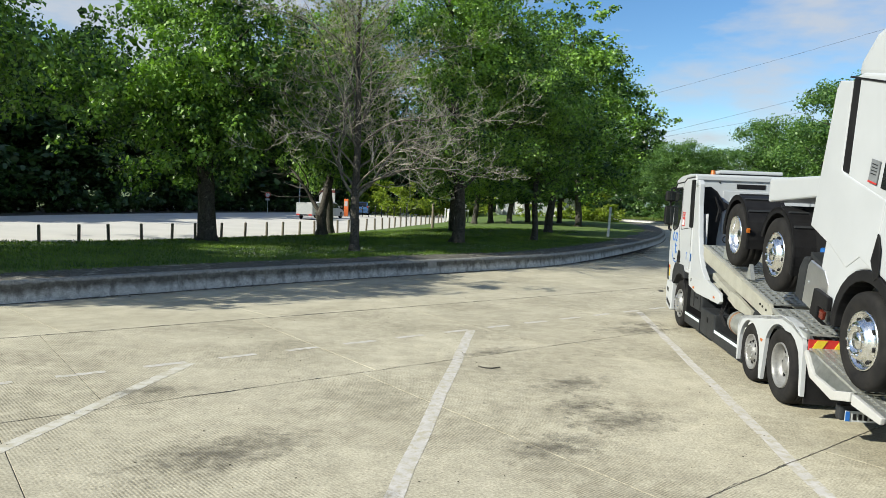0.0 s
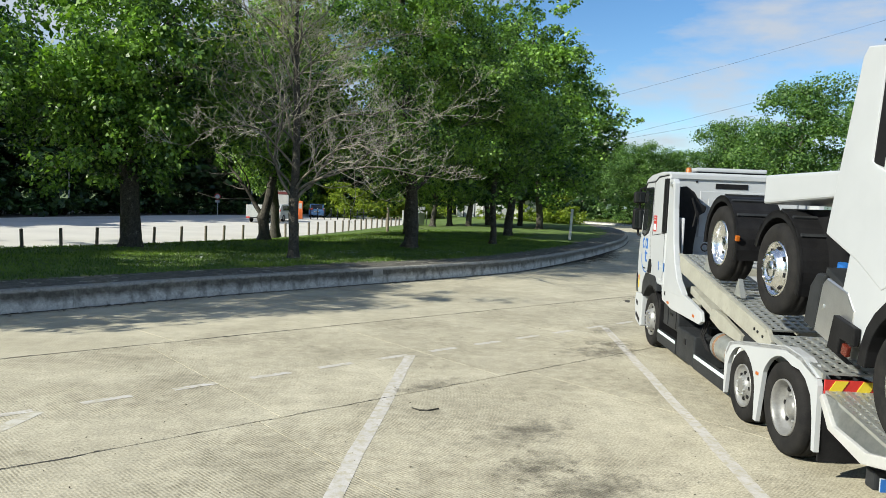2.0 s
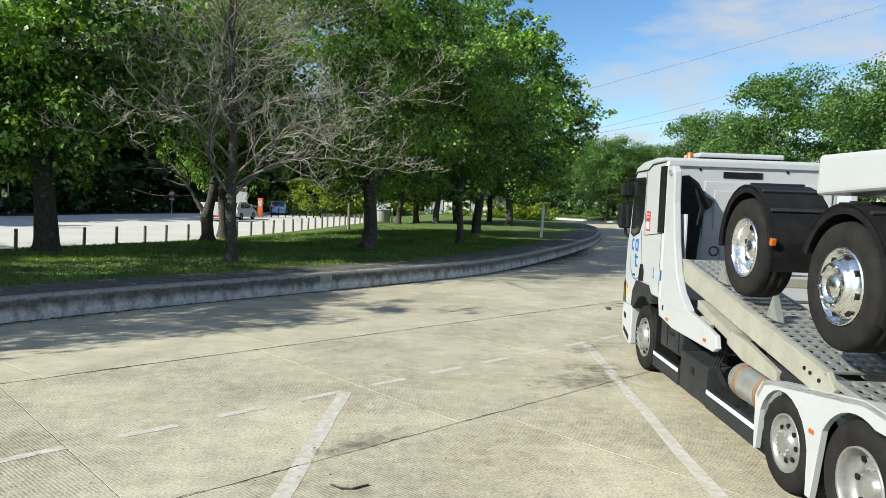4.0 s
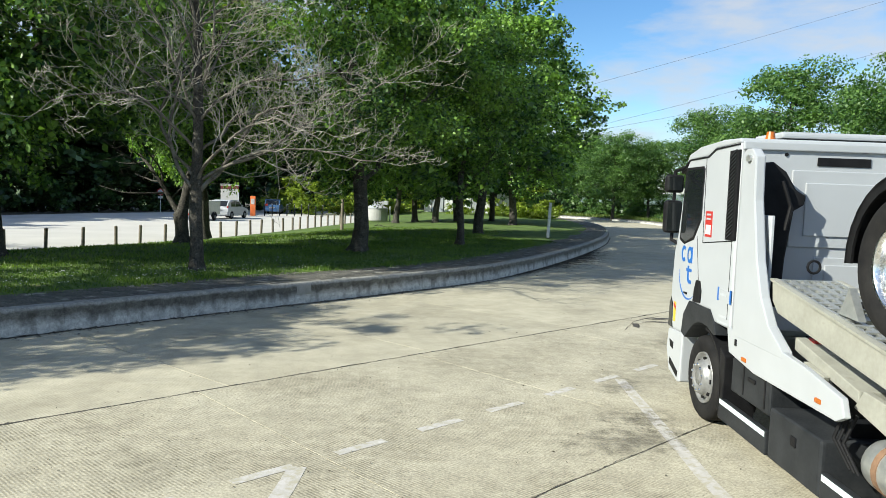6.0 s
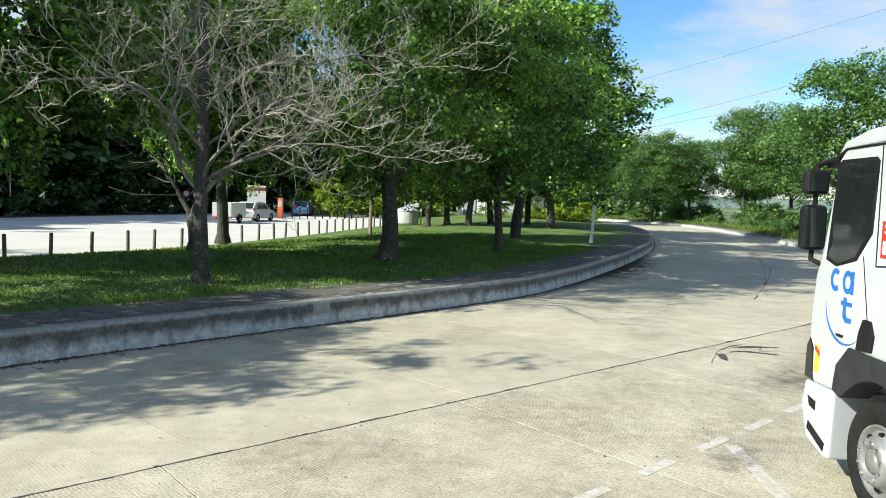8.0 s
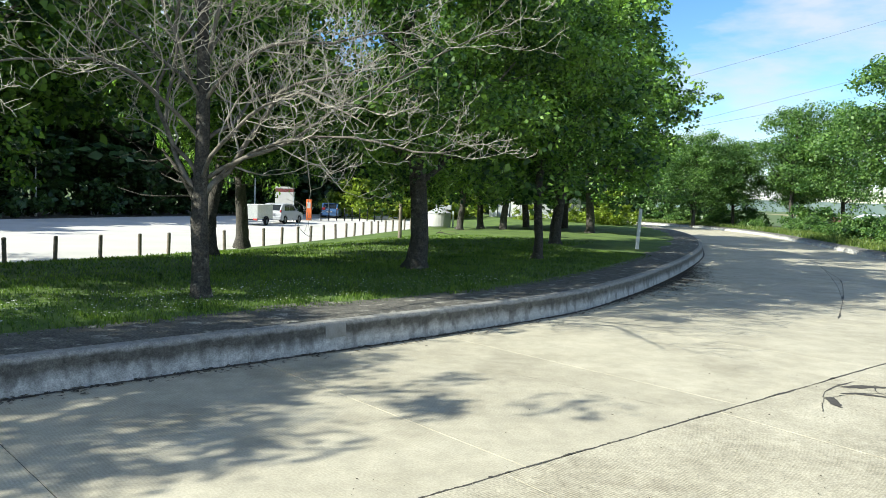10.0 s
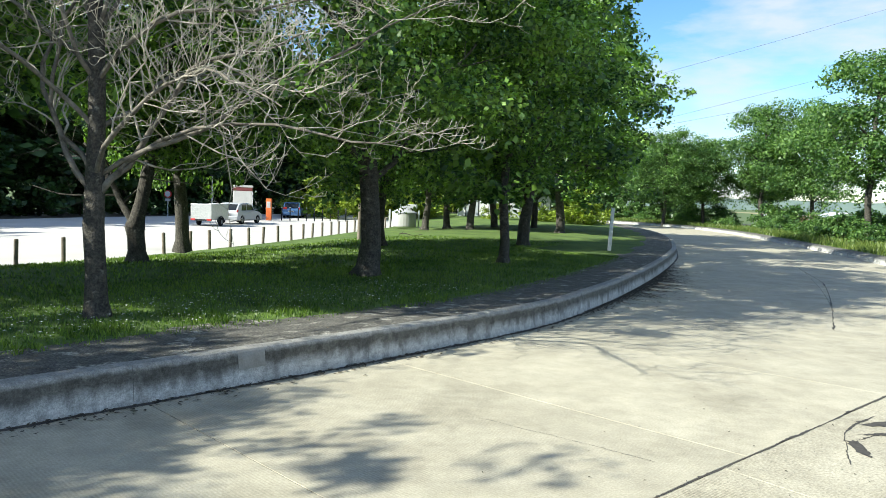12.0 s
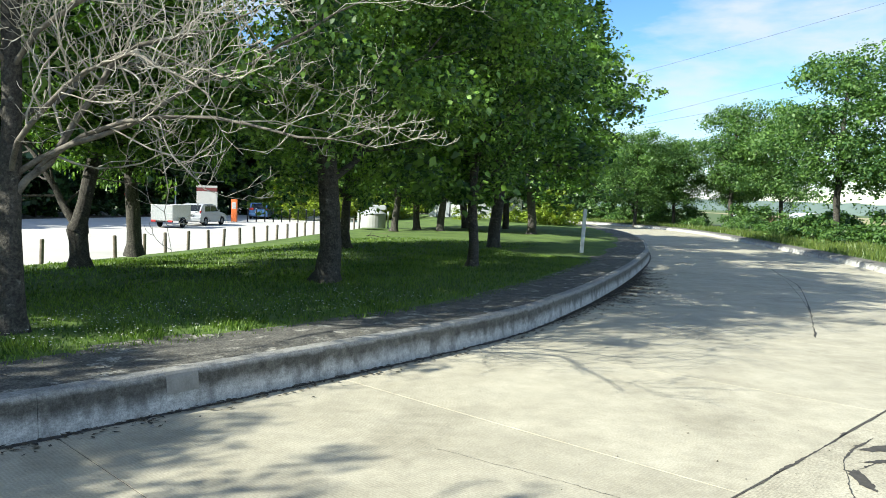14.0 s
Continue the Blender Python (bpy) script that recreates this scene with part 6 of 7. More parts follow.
def hatchback(name, x, y, z, turn, paint, label):
    """A small five-door car, nose along +x."""
    c = empty(name, label=label, category="car")
    low = [(-1.86, 0.28), (-1.92, 0.55), (-1.90, 0.82), (-1.78, 0.95), (0.75, 0.96), (1.55, 0.84), (1.88, 0.66), (1.93, 0.40), (1.85, 0.22)]
    low += arc(1.24, 0.30, 0.34, -10, 190, 8) + arc(-1.2, 0.30, 0.34, -10, 190, 8)
    body = part("body", prism(low, -0.84, 0.84, 0.05, 3, axis="y"), paint, c)
    top = [(-1.84, 0.93), (-1.70, 1.22), (-1.45, 1.46), (-0.9, 1.52), (-0.1, 1.50), (0.35, 1.40), (1.0, 0.94)]
    cab = part("cabin", prism(top, -0.76, 0.76, 0.06, 3, axis="y"), paint, c)
    for sgn in (-1, 1):
        for pts in ([(-1.25, 0.98), (-1.2, 1.38), (-0.55, 1.42), (-0.52, 0.98)], [(-0.45, 0.98), (-0.48, 1.42), (0.25, 1.33), (0.72, 0.98)]):
            part("side_window", prism(pts, 0.748 * sgn, 0.772 * sgn, axis="y"), M_GLASS_DARK, cab)
        part("door_mirror", box((0.55, 0.80 * sgn - 0.06, 0.98), (0.70, 0.80 * sgn + 0.12 * sgn, 1.1), 0.03), paint, c)
        part("tail_lamp", box((-1.9, 0.56 * sgn - 0.14, 0.85), (-1.72, 0.56 * sgn + 0.22 * sgn, 1.05), 0.03), M_RED, c, "red tail lamp")
        part("headlamp", box((1.62, 0.62 * sgn - 0.14, 0.62), (1.88, 0.62 * sgn + 0.16 * sgn, 0.76), 0.03), M_GREYFILM, c)
        part("door_handle", box((-0.42, 0.835 * sgn, 0.84), (-0.25, 0.855 * sgn, 0.87), 0.006), paint, body)
        for px in (1.24, -1.2):
            w = empty("wheel")
            w.parent = c
            m = Matrix.Translation((px, 0.82 * sgn, 0.30)) @ Matrix.Rotation(radians(-90 * sgn), 4, "Z")
            bm = lathe([(0.17, 0.02), (0.19, -0.01), (0.27, -0.015), (0.295, 0.02), (0.30, 0.06), (0.30, 0.15), (0.28, 0.18), (0.1, 0.18)], 24)
            bmesh.ops.transform(bm, matrix=m @ Matrix.Diagonal((1, 1, 1, 1)), verts=bm.verts)
            part("tyre", bm, M_RUBBER, w, smooth=True)
            bm = lathe([(0.185, 0.02), (0.17, 0.0), (0.1, 0.02), (0.0, 0.015)], 20)
            bmesh.ops.transform(bm, matrix=m, verts=bm.verts)
            part("rim", bm, M_RIM, w, smooth=True)
    part("rear_window", prism([(-1.83, 1.0), (-1.72, 1.22), (-1.52, 1.42), (-1.50, 1.40), (-1.68, 1.2), (-1.8, 0.98)], -0.62, 0.62, axis="y"), M_GLASS_DARK, cab)
    part("windscreen", prism([(0.42, 1.36), (0.98, 0.97), (1.0, 0.98), (0.44, 1.385)], -0.64, 0.64, axis="y"), M_GLASS_DARK, cab)
    part("rear_bumper", box((-1.97, -0.8, 0.30), (-1.80, 0.8, 0.58), 0.05), paint, c)
    pl = part("number_plate", box((-1.945, -0.26, 0.62), (-1.93, 0.26, 0.73), 0.004), M_WHITE_DULL, c)
    part("plate_bar", box((-1.952, -0.18, 0.655), (-1.944, 0.18, 0.695)), M_DARK, pl)
    c.matrix_basis = pose(x, y, z, 0, 0, turn)
    return c


hatchback("parked_car", -14.65, 71.0, 0.05, 80, M_WHITE, "small white hatchback with a trailer parked on the asphalt")
hatchback("parked_car", -14.2, 86.5, 0.0, 96, mat("blue_car_paint", (0.04, 0.10, 0.22), (0.06, 0.13, 0.27), 2, 0.3, coat=0.5), "dark blue car parked beyond the entrance bollards")


def trailer():
    t = empty("box_trailer", label="small grey galvanised box trailer behind the white car", category="trailer")
    for sgn in (-1, 1):
        w = part("side_panel", box((-1.2, 0.72 * sgn - 0.02, 0.45), (1.2, 0.72 * sgn + 0.02, 1.46), 0.008), M_STEEL, t)
        for z in (0.62, 0.88, 1.14, 1.38):
            part("rib", box((-1.18, 0.745 * sgn - 0.012, z), (1.18, 0.745 * sgn + 0.012, z + 0.05), 0.006), M_STEEL, w)
        part("wheel_guard", prism(arc(0.0, 0.3, 0.36, 0, 180, 10) + arc(0.0, 0.3, 0.33, 180, 0, 10), 0.76 * sgn - 0.09, 0.76 * sgn + 0.09, axis="y"), M_DARK, t)
        e = empty("wheel")
        e.parent = t
        bm = lathe([(0.13, 0.0), (0.26, 0.0), (0.28, 0.03), (0.28, 0.12), (0.25, 0.15), (0.1, 0.15)], 20)
        bmesh.ops.transform(bm, matrix=Matrix.Translation((0, 0.84 * sgn, 0.28)) @ Matrix.Rotation(radians(-90 * sgn), 4, "Z"), verts=bm.verts)
        part("tyre", bm, M_RUBBER, e, smooth=True)
        bm = lathe([(0.14, 0.0), (0.1, 0.03), (0.0, 0.02)], 16)
        bmesh.ops.transform(bm, matrix=Matrix.Translation((0, 0.845 * sgn, 0.28)) @ Matrix.Rotation(radians(-90 * sgn), 4, "Z"), verts=bm.verts)
        part("rim", bm, M_RIM, e, smooth=True)
        part("tail_lamp", box((-1.27, 0.55 * sgn - 0.15, 0.38), (-1.22, 0.55 * sgn + 0.15, 0.5), 0.01), M_RED, t, "red tail lamp")
    for xx in (-1.2, 1.2):
        p = part("end_panel", box((xx - 0.02, -0.7, 0.45), (xx + 0.02, 0.7, 1.46), 0.008), M_STEEL, t)
        for z in (0.62, 0.88, 1.14, 1.38):
            part("rib", box((xx - 0.032, -0.68, z), (xx + 0.032, 0.68, z + 0.05), 0.006), M_STEEL, p)
    part("floor", box((-1.2, -0.7, 0.46), (1.2, 0.7, 0.5)), M_DARK, t)
    part("lamp_board", box((-1.25, -0.72, 0.36), (-1.2, 0.72, 0.47), 0.01), M_DARK, t)
    part("drawbar", bar((1.2, 0, 0.44), (2.3, 0, 0.42), 0.04), M_STEEL, t)
    t.matrix_basis = pose(-15.2, 66.2, 0.05, 0, 0, 83)


trailer()

bn = empty("waste_container", (-2.56, 70.6, 0.28), "round grey concrete waste container with a pale lid", "container")
part("drum", lathe([(0.0, 0.0), (0.85, 0.0), (0.88, 0.05), (0.88, 0.95), (0.84, 1.0), (0.0, 1.0)], 28, axis="z"), mat("container_concrete", (0.36, 0.36, 0.35), (0.46, 0.46, 0.45), 2, 0.85, fine=20), bn)
part("lid", lathe([(0.92, 0.98), (0.92, 1.04), (0.4, 1.3), (0.0, 1.36)], 28, axis="z"), M_GREYFILM, bn)
part("hood", box((-0.3, -0.2, 1.28), (0.9, 0.7, 1.62), 0.05), M_GREYFILM, bn)
for x in (-1.05, 1.05):
    part("guard_post", box((x - 0.06, -0.1, 0.0), (x + 0.06, 0.1, 1.2), 0.02), M_POLE, bn)


def service_building():
    b = empty("service_building", (6.4, 96.5, 0.0), "low white service building with dark doors behind the trees", "building")
    part("wall", box((-5.0, 0, 0), (5.0, 5, 3.0), 0.02), mat("white_render", (0.62, 0.62, 0.60), (0.74, 0.74, 0.72), 0.8, 0.85, fine=15), b)
    part("roof", box((-5.4, -0.5, 3.0), (5.4, 5.4, 3.2), 0.03), M_DARK, b, "dark flat roof")
    for x0, w in ((-4.1, 1.3), (-1.6, 1.1), (0.6, 1.1), (2.8, 1.4)):
        d = part("door", box((x0, -0.06, 0.05), (x0 + w, 0.02, 2.25), 0.01), M_GREYFILM, b)
        part("door_frame", box((x0 - 0.08, -0.04, 0.0), (x0 + w + 0.08, 0.01, 2.35), 0.01), M_DARK, d)
    part("plinth", box((-5.05, -0.05, 0), (5.05, 5.05, 0.25), 0.01), M_KERB, b)


service_building()


def shed(x, y, w, h, wall_mat, label):
    b = empty("farm_shed", (x, y, -0.15), label, "shed")
    part("wall", prism([(-w / 2, 0), (w / 2, 0), (w / 2, h * 0.6), (0, h), (-w / 2, h * 0.6)], 0, 8, axis="y"), wall_mat, b)
    part("roof", prism([(-w / 2 - 0.3, h * 0.56), (0, h + 0.08), (w / 2 + 0.3, h * 0.56), (w / 2 + 0.3, h * 0.5), (0, h), (-w / 2 - 0.3, h * 0.5)], -0.3, 8.3, axis="y"), M_GREYFILM, b)
    part("door", box((-w * 0.15, -0.03, 0), (w * 0.15, 0.03, h * 0.45), 0.01), M_DARK, b)


shed(88, 178, 5.4, 2.3, M_WHITE_DULL, "small white farm shed across the field")
shed(76, 178, 6.6, 1.9, mat("red_brown_cladding", (0.20, 0.10, 0.075), (0.28, 0.15, 0.11), 2, 0.85), "low red-brown farm shed across the field")

# wheat field and wooded rise beyond the verge
tagged(raw("wheat_field", [(95, 120, -0.09), (520, 120, -0.09), (520, 420, -0.09), (150, 420, -0.09)], [(0, 1, 2, 3)],
           mat("ripe_wheat", (0.26, 0.24, 0.11), (0.34, 0.30, 0.15), 0.05, 0.95, fine=2, world_coords=True)), "pale ripe wheat field beyond the verge", "field", kind="structure")


def rise():
    V, F = [], []
    for i in range(121):
        a = -80 + 160 * i / 120
        r = 900 + 60 * noise.noise((i * 0.09, 3.1, 0))
        x, y = r * math.sin(radians(a)), r * math.cos(radians(a))
        top = 5 + 6 * noise.noise((i * 0.07, 0.2, 0)) + 3.0 * noise.noise((i * 0.9, 5.0, 0)) + (5 if a > 15 else 0)
        V += [(x, y, -1.0), (x * 1.02, y * 1.02, max(top, 2.0)), (x * 1.4, y * 1.4, max(top, 2.0) + 4)]
    for i in range(120):
        for j in range(2):
            q = 3 * i + j
            F.append((q, q + 3, q + 4, q + 1))
    # the distance haze is put into the woods' pale grey-green colour
    tagged(raw("backdrop", V, F, mat("far_woods_with_haze", (0.09, 0.13, 0.12), (0.13, 0.175, 0.15), 0.02, 0.95, fine=0.1, world_coords=True)), "low wooded rise on the horizon, coloured pale for haze", "hills", kind="structure")


rise()

M_WIRE = mat("dark_cable", (0.05, 0.05, 0.055), (0.08, 0.08, 0.085), 1, 0.7)


def cable(a, b, sag, label):
    V, F = [], []
    k, r = 40, 0.022
    a, b = Vector(a), Vector(b)
    for i in range(k + 1):
        f = i / k
        p = a.lerp(b, f) - Vector((0, 0, 4 * sag * f * (1 - f)))
        for j in range(4):
            V.append((p.x, p.y + r * math.cos(j * math.pi / 2), p.z + r * math.sin(j * math.pi / 2)))
    for i in range(k):
        for j in range(4):
            q = 4 * i
            F.append((q + j, q + (j + 1) % 4, q + 4 + (j + 1) % 4, q + 4 + j))
    tagged(raw("overhead_cable", V, F, M_WIRE), label, "cable", "overhead cables")


CABLES = ((16.1, 43.8), (8.6, 34.0), (9.9, 29.0))
for za, zb in CABLES:
    cable((5, 150, za), (92, 150, zb), 0.35, "thin dark overhead power cable")


def power_mast(x, heights):
    """A tapered steel mast with an arm for each cable."""
    top = max(heights) + 0.6
    m = empty("power_mast", (x, 150.3, -0.12), "grey steel mast carrying the overhead cables", "mast")
    part("pole", bar((0, 0, 0), (0, 0, top), 0.32, 0.14, 12), M_STEEL, m)
    for z in heights:
        part("arm", box((-0.5, -0.45, z + 0.1), (0.5, 0.05, z + 0.24), 0.02), M_STEEL, m)


power_mast(5, [a for a, b in CABLES])
power_mast(92, [b for a, b in CABLES])


# ---- cracks, tar, litter, grass ----
M_TAR = mat("crack_tar", (0.028, 0.025, 0.022), (0.085, 0.078, 0.066), 8, 0.85, fine=60, world_coords=True)
M_LITTER = mat("dead_leaf_litter", (0.025, 0.022, 0.015), (0.08, 0.065, 0.04), 9, 0.95, fine=50, world_coords=True, island=0.4)


def ribbon(name, pts, w0, w1, seed, label, z=0.005, wander=0.035):
    """A ragged dark crack along a line, now a hair and now wide open."""
    P, S = spline(pts, 0.04)
    T = tangents(P)
    V, F = [], []
    for i, (p, t) in enumerate(zip(P, T)):
        n = np.array([t[1], -t[0]])
        a = 0.5 + noise.noise((S[i] * 0.9, seed, 0.0)) + 0.45 * noise.noise((S[i] * 4.0, seed, 2.0))
        b = 0.5 * noise.noise((S[i] * 15.0, seed, 5.0)) + 0.35 * noise.noise((S[i] * 33.0, seed, 6.0))
        w = w0 + (w1 - w0) * max(0.0, a * 0.8 + b - 0.15) ** 1.6
        j = wander * noise.noise((S[i] * 2.2, seed, 8.0)) + 0.3 * wander * noise.noise((S[i] * 12.0, seed, 9.0))
        q = p + n * j
        V += [(*(q - n * w * (0.5 + b)), z), (*(q + n * w * (0.5 - b)), z)]
        if i:
            F.append((2 * i - 2, 2 * i - 1, 2 * i + 1, 2 * i))
    tagged(raw(name, V, F, M_TAR), label, "crack", kind="structure")


def yard_joint(u, a, b):
    return [tuple(J_A + J_D * s + J_N * u) for s in np.arange(a, b, 2.0)]


ribbon("road_crack", yard_joint(0, -16, 22), 0.004, 0.085, 3, "dark open joint between two concrete lanes")
ribbon("road_crack", yard_joint(LANES[1], -12, 12), 0.003, 0.036, 4, "dark open joint between two concrete lanes")
ribbon("road_crack", yard_joint(LANES[2], -10, 8), 0.003, 0.03, 9, "dark open joint between two concrete lanes")
ribbon("road_crack", [(9.3, 34.2), (9.96, 35.5), (11.34, 38.2), (12.8, 41.2), (14.2, 44.3), (15.2, 47.3), (16.2, 50.2)], 0.01, 0.09, 5, "wandering dark crack across the road slabs")
ribbon("road_crack", [(1.45, 27.15), (2.35, 26.57), (3.2, 25.95)], 0.003, 0.018, 6, "fine crack across a slab")
ribbon("road_crack", [tuple(along(S0 + a, 0.075)[:2]) for a in np.arange(-16, 44, 2.0)], 0.06, 0.17, 7, "dark dirt line along the foot of the kerb")


def tar_patch(pts, seed):
    rng = np.random.RandomState(seed)
    V = []
    n = len(pts)
    mid = np.mean(np.array(pts), axis=0)
    pts = [tuple(mid + (np.array(q) - mid) * 0.72) for q in pts]
    for i in range(n):
        a, b = np.array(pts[i]), np.array(pts[(i + 1) % n])
        for f in (0, 0.12, 0.25, 0.37, 0.5, 0.62, 0.75, 0.87):
            V.append((*(a * (1 - f) + b * f + rng.normal(0, 0.009, 2)), 0.0055))
    tagged(raw("tar_patch", V, [tuple(range(len(V)))], M_TAR), "dark spilled tar repair on the concrete", "tar patch", kind="structure")


tar_patch([(5.62, 27.12), (6.1, 27.26), (6.85, 26.95), (6.8, 26.85), (6.05, 27.10)], 1)
tar_patch([(5.56, 26.95), (5.75, 26.98), (5.66, 26.5), (5.52, 26.2), (5.45, 26.45)], 2)
tar_patch([(5.86, 27.46), (6.5, 27.72), (7.2, 27.6), (6.6, 27.5), (6.1, 27.38)], 3)


ribbon("road_crack", [(5.2, 26.1), (5.6, 26.95), (5.95, 27.42), (6.5, 27.9)], 0.004, 0.05, 14, "ragged crack between the tar repairs")
ribbon("road_crack", [(5.7, 26.9), (6.3, 27.2), (7.4, 27.2), (8.4, 27.5)], 0.004, 0.05, 15, "ragged crack between the tar repairs")
ribbon("road_crack", [(6.6, 26.9), (6.5, 27.3), (6.7, 27.75)], 0.004, 0.04, 16, "ragged crack between the tar repairs")


def flat_bits(name, n, place_fn, size, material, label, category, seed, z=0.012):
    rng = np.random.RandomState(seed)
    V, F = [], []
    for i in range(n):
        x, y, zz = place_fn(rng)
        a, r = rng.uniform(0, 6.28), size * rng.uniform(0.4, 1.3)
        b = len(V)
        for k in range(4):
            q = a + k * 1.5708
            rr = r * (1.0 if k % 2 else rng.uniform(0.3, 0.6))
            V.append((x + rr * math.cos(q), y + rr * math.sin(q), zz + z + rng.uniform(0, 0.012)))
        F.append((b, b + 1, b + 2, b + 3))
    ob = raw(name, V, F, material)
    tagged(ob, label, category, kind="stuff")


def litter_at(rng):
    pile = rng.uniform() < 0.6
    s = S0 + (rng.normal(21.8, 2.6) if pile else rng.choice([rng.uniform(14, 27), rng.uniform(-6, 30)]))
    p = along(s, abs(rng.normal(0, 0.55 if pile and noise.noise((s * 2.1, 4.0, 0.0)) > -0.1 else 0.16)) + 0.03)
    return p.x, p.y, 0.0


flat_bits("leaf_litter", 9000, litter_at, 0.046, M_LITTER, "dead dark leaves gathered along the kerb foot", "leaf litter", 11)


def path_at(rng):
    p = along(S0 + rng.uniform(-14, 26), -rng.uniform(0.1, 1.6))
    return p.x, p.y, 0.466


flat_bits("path_debris", 3800, path_at, 0.02, mat("path_crumbs", (0.05, 0.043, 0.03), (0.26, 0.23, 0.17), 14, 0.95, fine=70, world_coords=True, island=0.6),
          "twigs, dead leaves and crumbs strewn on the path", "debris", 13)


def grit_at(rng):
    s = S0 + rng.uniform(-16, 12)
    u = rng.uniform(4, 16)
    p = along(s, u)
    return p.x, p.y, 0.0


flat_bits("grit", 1500, grit_at, 0.014, M_LITTER, "scattered grit and leaf crumbs on the concrete", "grit", 12, 0.003)


def lawn_z(x, y):
    d = LAWN_XY - np.array([x, y])
    i = int(np.argmin((d * d).sum(1)))
    return LAWN_Z[i]


LAWN_XY = np.array([v[:2] for v in LAWN_V])
LAWN_Z = np.array([v[2] for v in LAWN_V])


def grass(name, n, spot, h, material, label, seed, lean=0.35, width=0.012):
    rng = np.random.RandomState(seed)
    P = spot(rng, n)
    n = len(P)
    a = rng.uniform(0, 6.283, n)
    hh = h * rng.uniform(0.4, 1.35, n)
    w = width * rng.uniform(0.7, 1.4, n)
    d = np.column_stack([np.cos(a), np.sin(a), np.zeros(n)])
    t = np.column_stack([rng.normal(0, lean, n), rng.normal(0, lean, n), np.ones(n)]) * hh[:, None]
    V = np.empty((n, 3, 3))
    V[:, 0], V[:, 1], V[:, 2] = P - d * w[:, None], P + d * w[:, None], P + t
    me = bpy.data.meshes.new(name)
    me.vertices.add(n * 3)
    me.vertices.foreach_set("co", V.reshape(-1))
    me.loops.add(n * 3)
    me.loops.foreach_set("vertex_index", np.arange(n * 3, dtype=np.int32))
    me.polygons.add(n)
    me.polygons.foreach_set("loop_start", np.arange(0, n * 3, 3, dtype=np.int32))
    me.polygons.foreach_set("loop_total", np.full(n, 3, dtype=np.int32))
    me.materials.append(material)
    me.update(calc_edges=True)
    me.validate()
    tagged(new(name, me), label, "grass", kind="stuff")


def lawn_spots(s0, s1, u0, u1, patchy=0.0):
    def spot(rng, n):
        s = S0 + rng.uniform(s0, s1, n)
        u = -rng.uniform(u0, u1, n)
        i = np.clip(s / 0.25, 0, len(KERB) - 1).astype(int)
        X = KERB[i] + KERB_N[i] * u[:, None] + rng.normal(0, 0.06, (n, 2))
        if patchy:
            keep = np.array([noise.noise((x * 0.9, y * 0.9, 1.0)) > patchy for x, y in X])
            X = X[keep]
        Z = np.empty(len(X))
        for k in range(0, len(X), 2000):
            d = X[k:k + 2000, None, :] - LAWN_NEAR[None, :, :2]
            Z[k:k + 2000] = LAWN_NEAR[np.argmin((d * d).sum(2), 1), 2]
        return np.column_stack([X, Z - 0.01])
    return spot


LAWN_NEAR = np.array([v for v in LAWN_V if -16 < v[0] < 14 and 18 < v[1] < 56])
grass("lawn_grass", 60000, lawn_spots(-8, 26, 1.35, 6.5), 0.07, M_BLADE, "short mown grass on the island lawn", 21)
grass("lawn_grass", 36000, lawn_spots(-10, 32, 5.0, 15.0), 0.075, M_BLADE, "short mown grass on the island lawn", 22, width=0.02)
grass("tall_grass", 9000, lawn_spots(2, 13, 1.3, 2.9, 0.12), 0.11, M_BLADE, "longer sunlit grass along the path edge", 23, 0.3)


def verge_spots(rng, n):
    s = rng.uniform(60, 150, n)
    u = rng.uniform(0.75, 7.0, n) ** 1.0
    i = np.clip(s / 0.5, 0, len(RIGHT) - 1).astype(int)
    X = RIGHT[i] + RIGHT_N[i] * u[:, None]
    return np.column_stack([X, np.full(n, 0.24)])


M_WEED = leaf_mat("bright_weeds", (0.06, 0.11, 0.02), (0.17, 0.22, 0.05), (1.2, 1.3, 0.6), 0.3)
grass("verge_grass", 26000, verge_spots, 0.42, M_WEED, "bright green weeds and long grass on the verge", 24, 0.3, 0.035)


def clover_at(rng):
    s = S0 + rng.uniform(-1, 12)
    u = -rng.uniform(1.8, 4.2)
    p = along(s, u)
    return p.x, p.y, lawn_z(p.x, p.y) + 0.05


flat_bits("clover_flowers", 1300, clover_at, 0.021, mat("clover_white", (0.65, 0.66, 0.60), (0.78, 0.78, 0.72), 3, 0.8), "small white clover flowers in the lawn", "flowers", 31, 0.02)


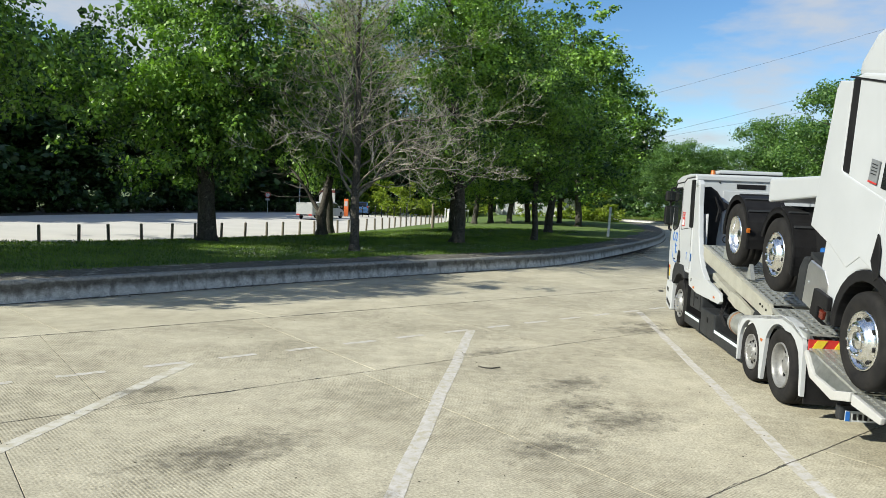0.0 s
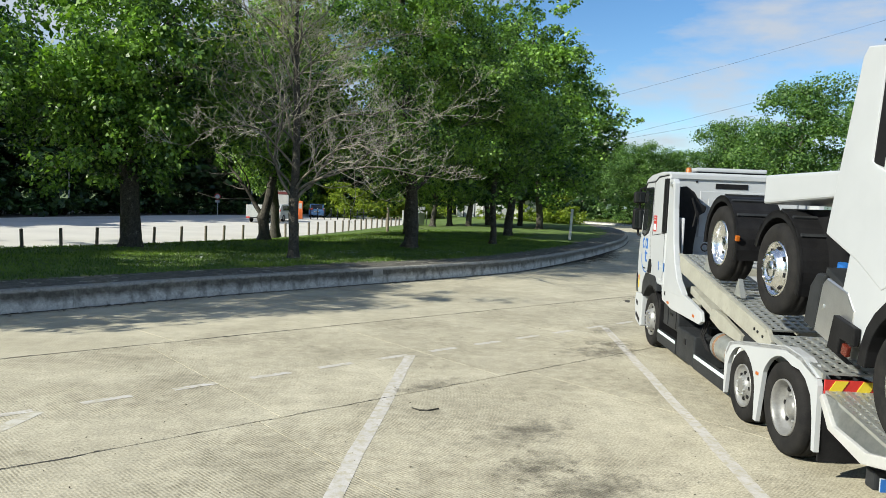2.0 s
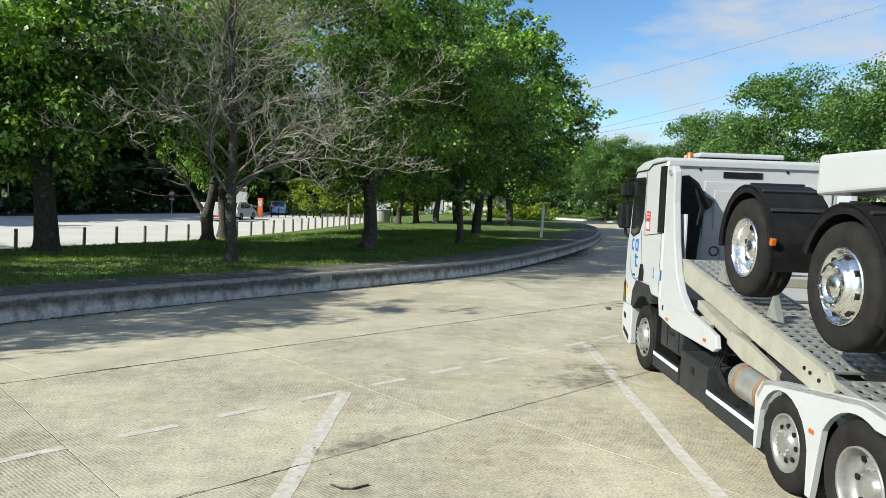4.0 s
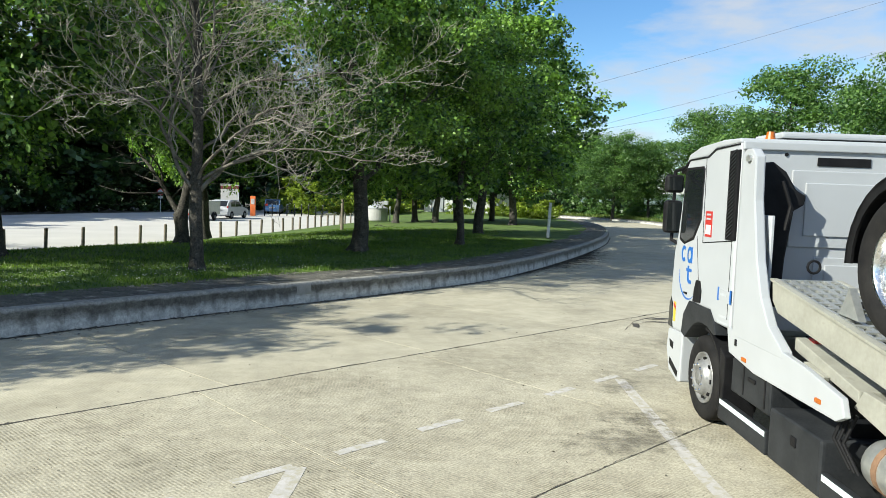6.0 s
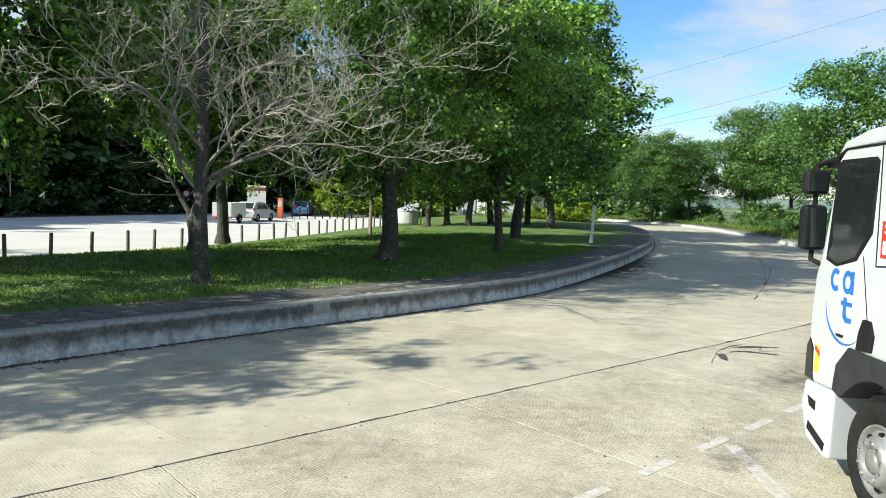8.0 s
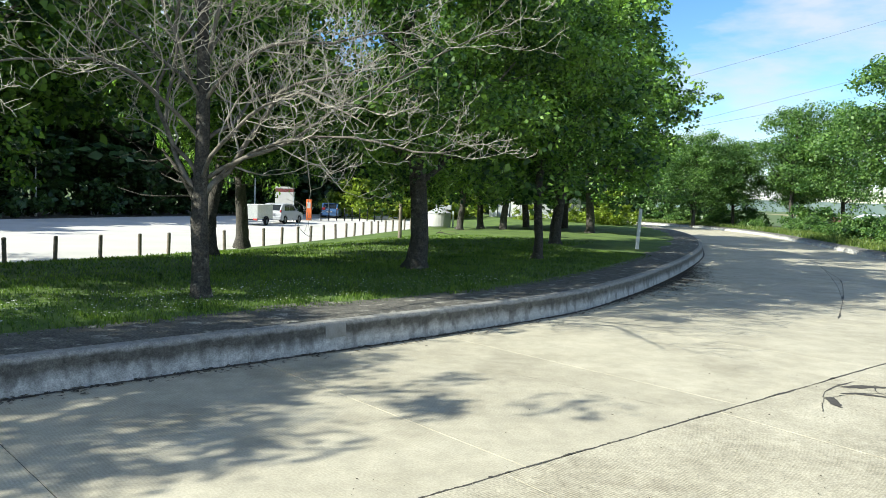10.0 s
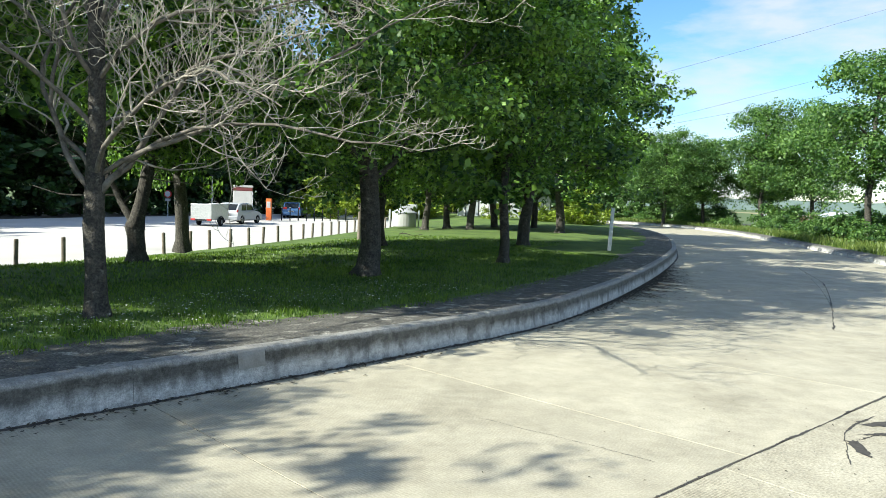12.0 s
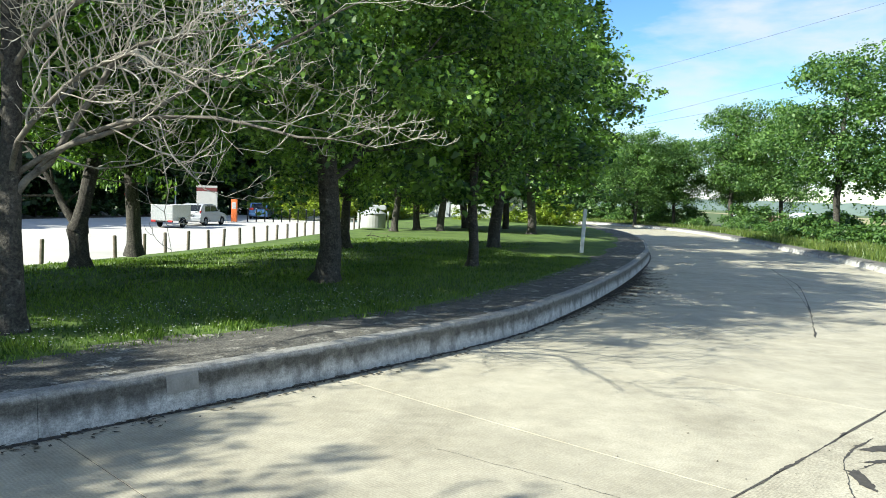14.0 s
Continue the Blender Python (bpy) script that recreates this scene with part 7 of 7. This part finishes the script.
# dark oil and tyre stains soaked into the concrete
def stain_mat():
    m = mat("oil_stain", (0.045, 0.04, 0.033), (0.09, 0.08, 0.065), 3, 0.8, world_coords=True)
    nt = m.node_tree
    k = nt.links.new
    out, p = nt.nodes["Material Output"], nt.nodes["Principled BSDF"]
    ob = nt.nodes.new("ShaderNodeTexCoord").outputs["Object"]
    ln = nt.nodes.new("ShaderNodeVectorMath")
    ln.operation = "LENGTH"
    k(ob, ln.inputs[0])
    pos = nt.nodes.new("ShaderNodeNewGeometry").outputs["Position"]
    n = nt.nodes.new("ShaderNodeTexNoise")
    n.inputs["Scale"].default_value, n.inputs["Detail"].default_value, n.inputs["Roughness"].default_value = 5.0, 8.0, 0.75
    k(pos, n.inputs["Vector"])
    a = nt.nodes.new("ShaderNodeMath")
    a.operation = "MULTIPLY_ADD"
    a.inputs[1].default_value = -0.34
    k(ln.outputs["Value"], a.inputs[0])
    k(n.outputs["Fac"], a.inputs[2])
    r = nt.nodes.new("ShaderNodeMapRange")
    r.inputs["From Min"].default_value, r.inputs["From Max"].default_value, r.inputs["To Max"].default_value = 0.27, 0.56, 0.5
    k(a.outputs[0], r.inputs["Value"])
    tr = nt.nodes.new("ShaderNodeBsdfTransparent")
    mx = nt.nodes.new("ShaderNodeMixShader")
    k(r.outputs["Result"], mx.inputs["Fac"])
    k(tr.outputs["BSDF"], mx.inputs[1])
    k(p.outputs["BSDF"], mx.inputs[2])
    k(mx.outputs["Shader"], out.inputs["Surface"])
    return m


M_STAIN = stain_mat()
for i, (x, y, sx, sy, rz) in enumerate(((1.55, 15.0, 0.9, 0.5, 40), (2.0, 13.4, 0.9, 0.6, 30), (1.05, 12.3, 0.8, 0.5, 35), (1.5, 13.9, 0.7, 0.4, 45), (3.4, 19.6, 0.9, 0.6, 20), (3.7, 20.4, 0.6, 0.5, 0),
                                        (-3.9, 13.4, 0.6, 0.3, 30), (-2.2, 11.6, 1.2, 0.6, 45), (-0.9, 10.2, 1.0, 0.5, 40), (6.2, 25.2, 1.0, 0.6, 40), (0.4, 16.8, 0.8, 0.3, 42), (3.9, 21.8, 0.5, 0.35, 40))):
    st = raw("oil_stain", [(-1.1, -1.1, 0), (1.1, -1.1, 0), (1.1, 1.1, 0), (-1.1, 1.1, 0)], [(0, 1, 2, 3)], M_STAIN)
    st.matrix_basis = pose(x, y, 0.0042 + 0.0002 * i, 0, 0, rz) @ Matrix.Diagonal((sx * 1.35, sy * 1.2, 1, 1))
    tagged(st, "dark oily stain soaked into the concrete", "stain", kind="structure")

# mortar repair on the kerb face
pm = empty("mortar_patch", label="pale mortar repair on the kerb face", category="repair", kind="structure")
kerb_length("patch", along, S0 + 4.9, S0 + 5.3, [(0.022, 0.21), (0.005, 0.385), (-0.009, 0.43), (-0.033, 0.459), (-0.1, 0.471)], pm,
            mat("pale_mortar", (0.22, 0.215, 0.19), (0.34, 0.33, 0.30), 5, 0.9, world_coords=True))

build_slabs()
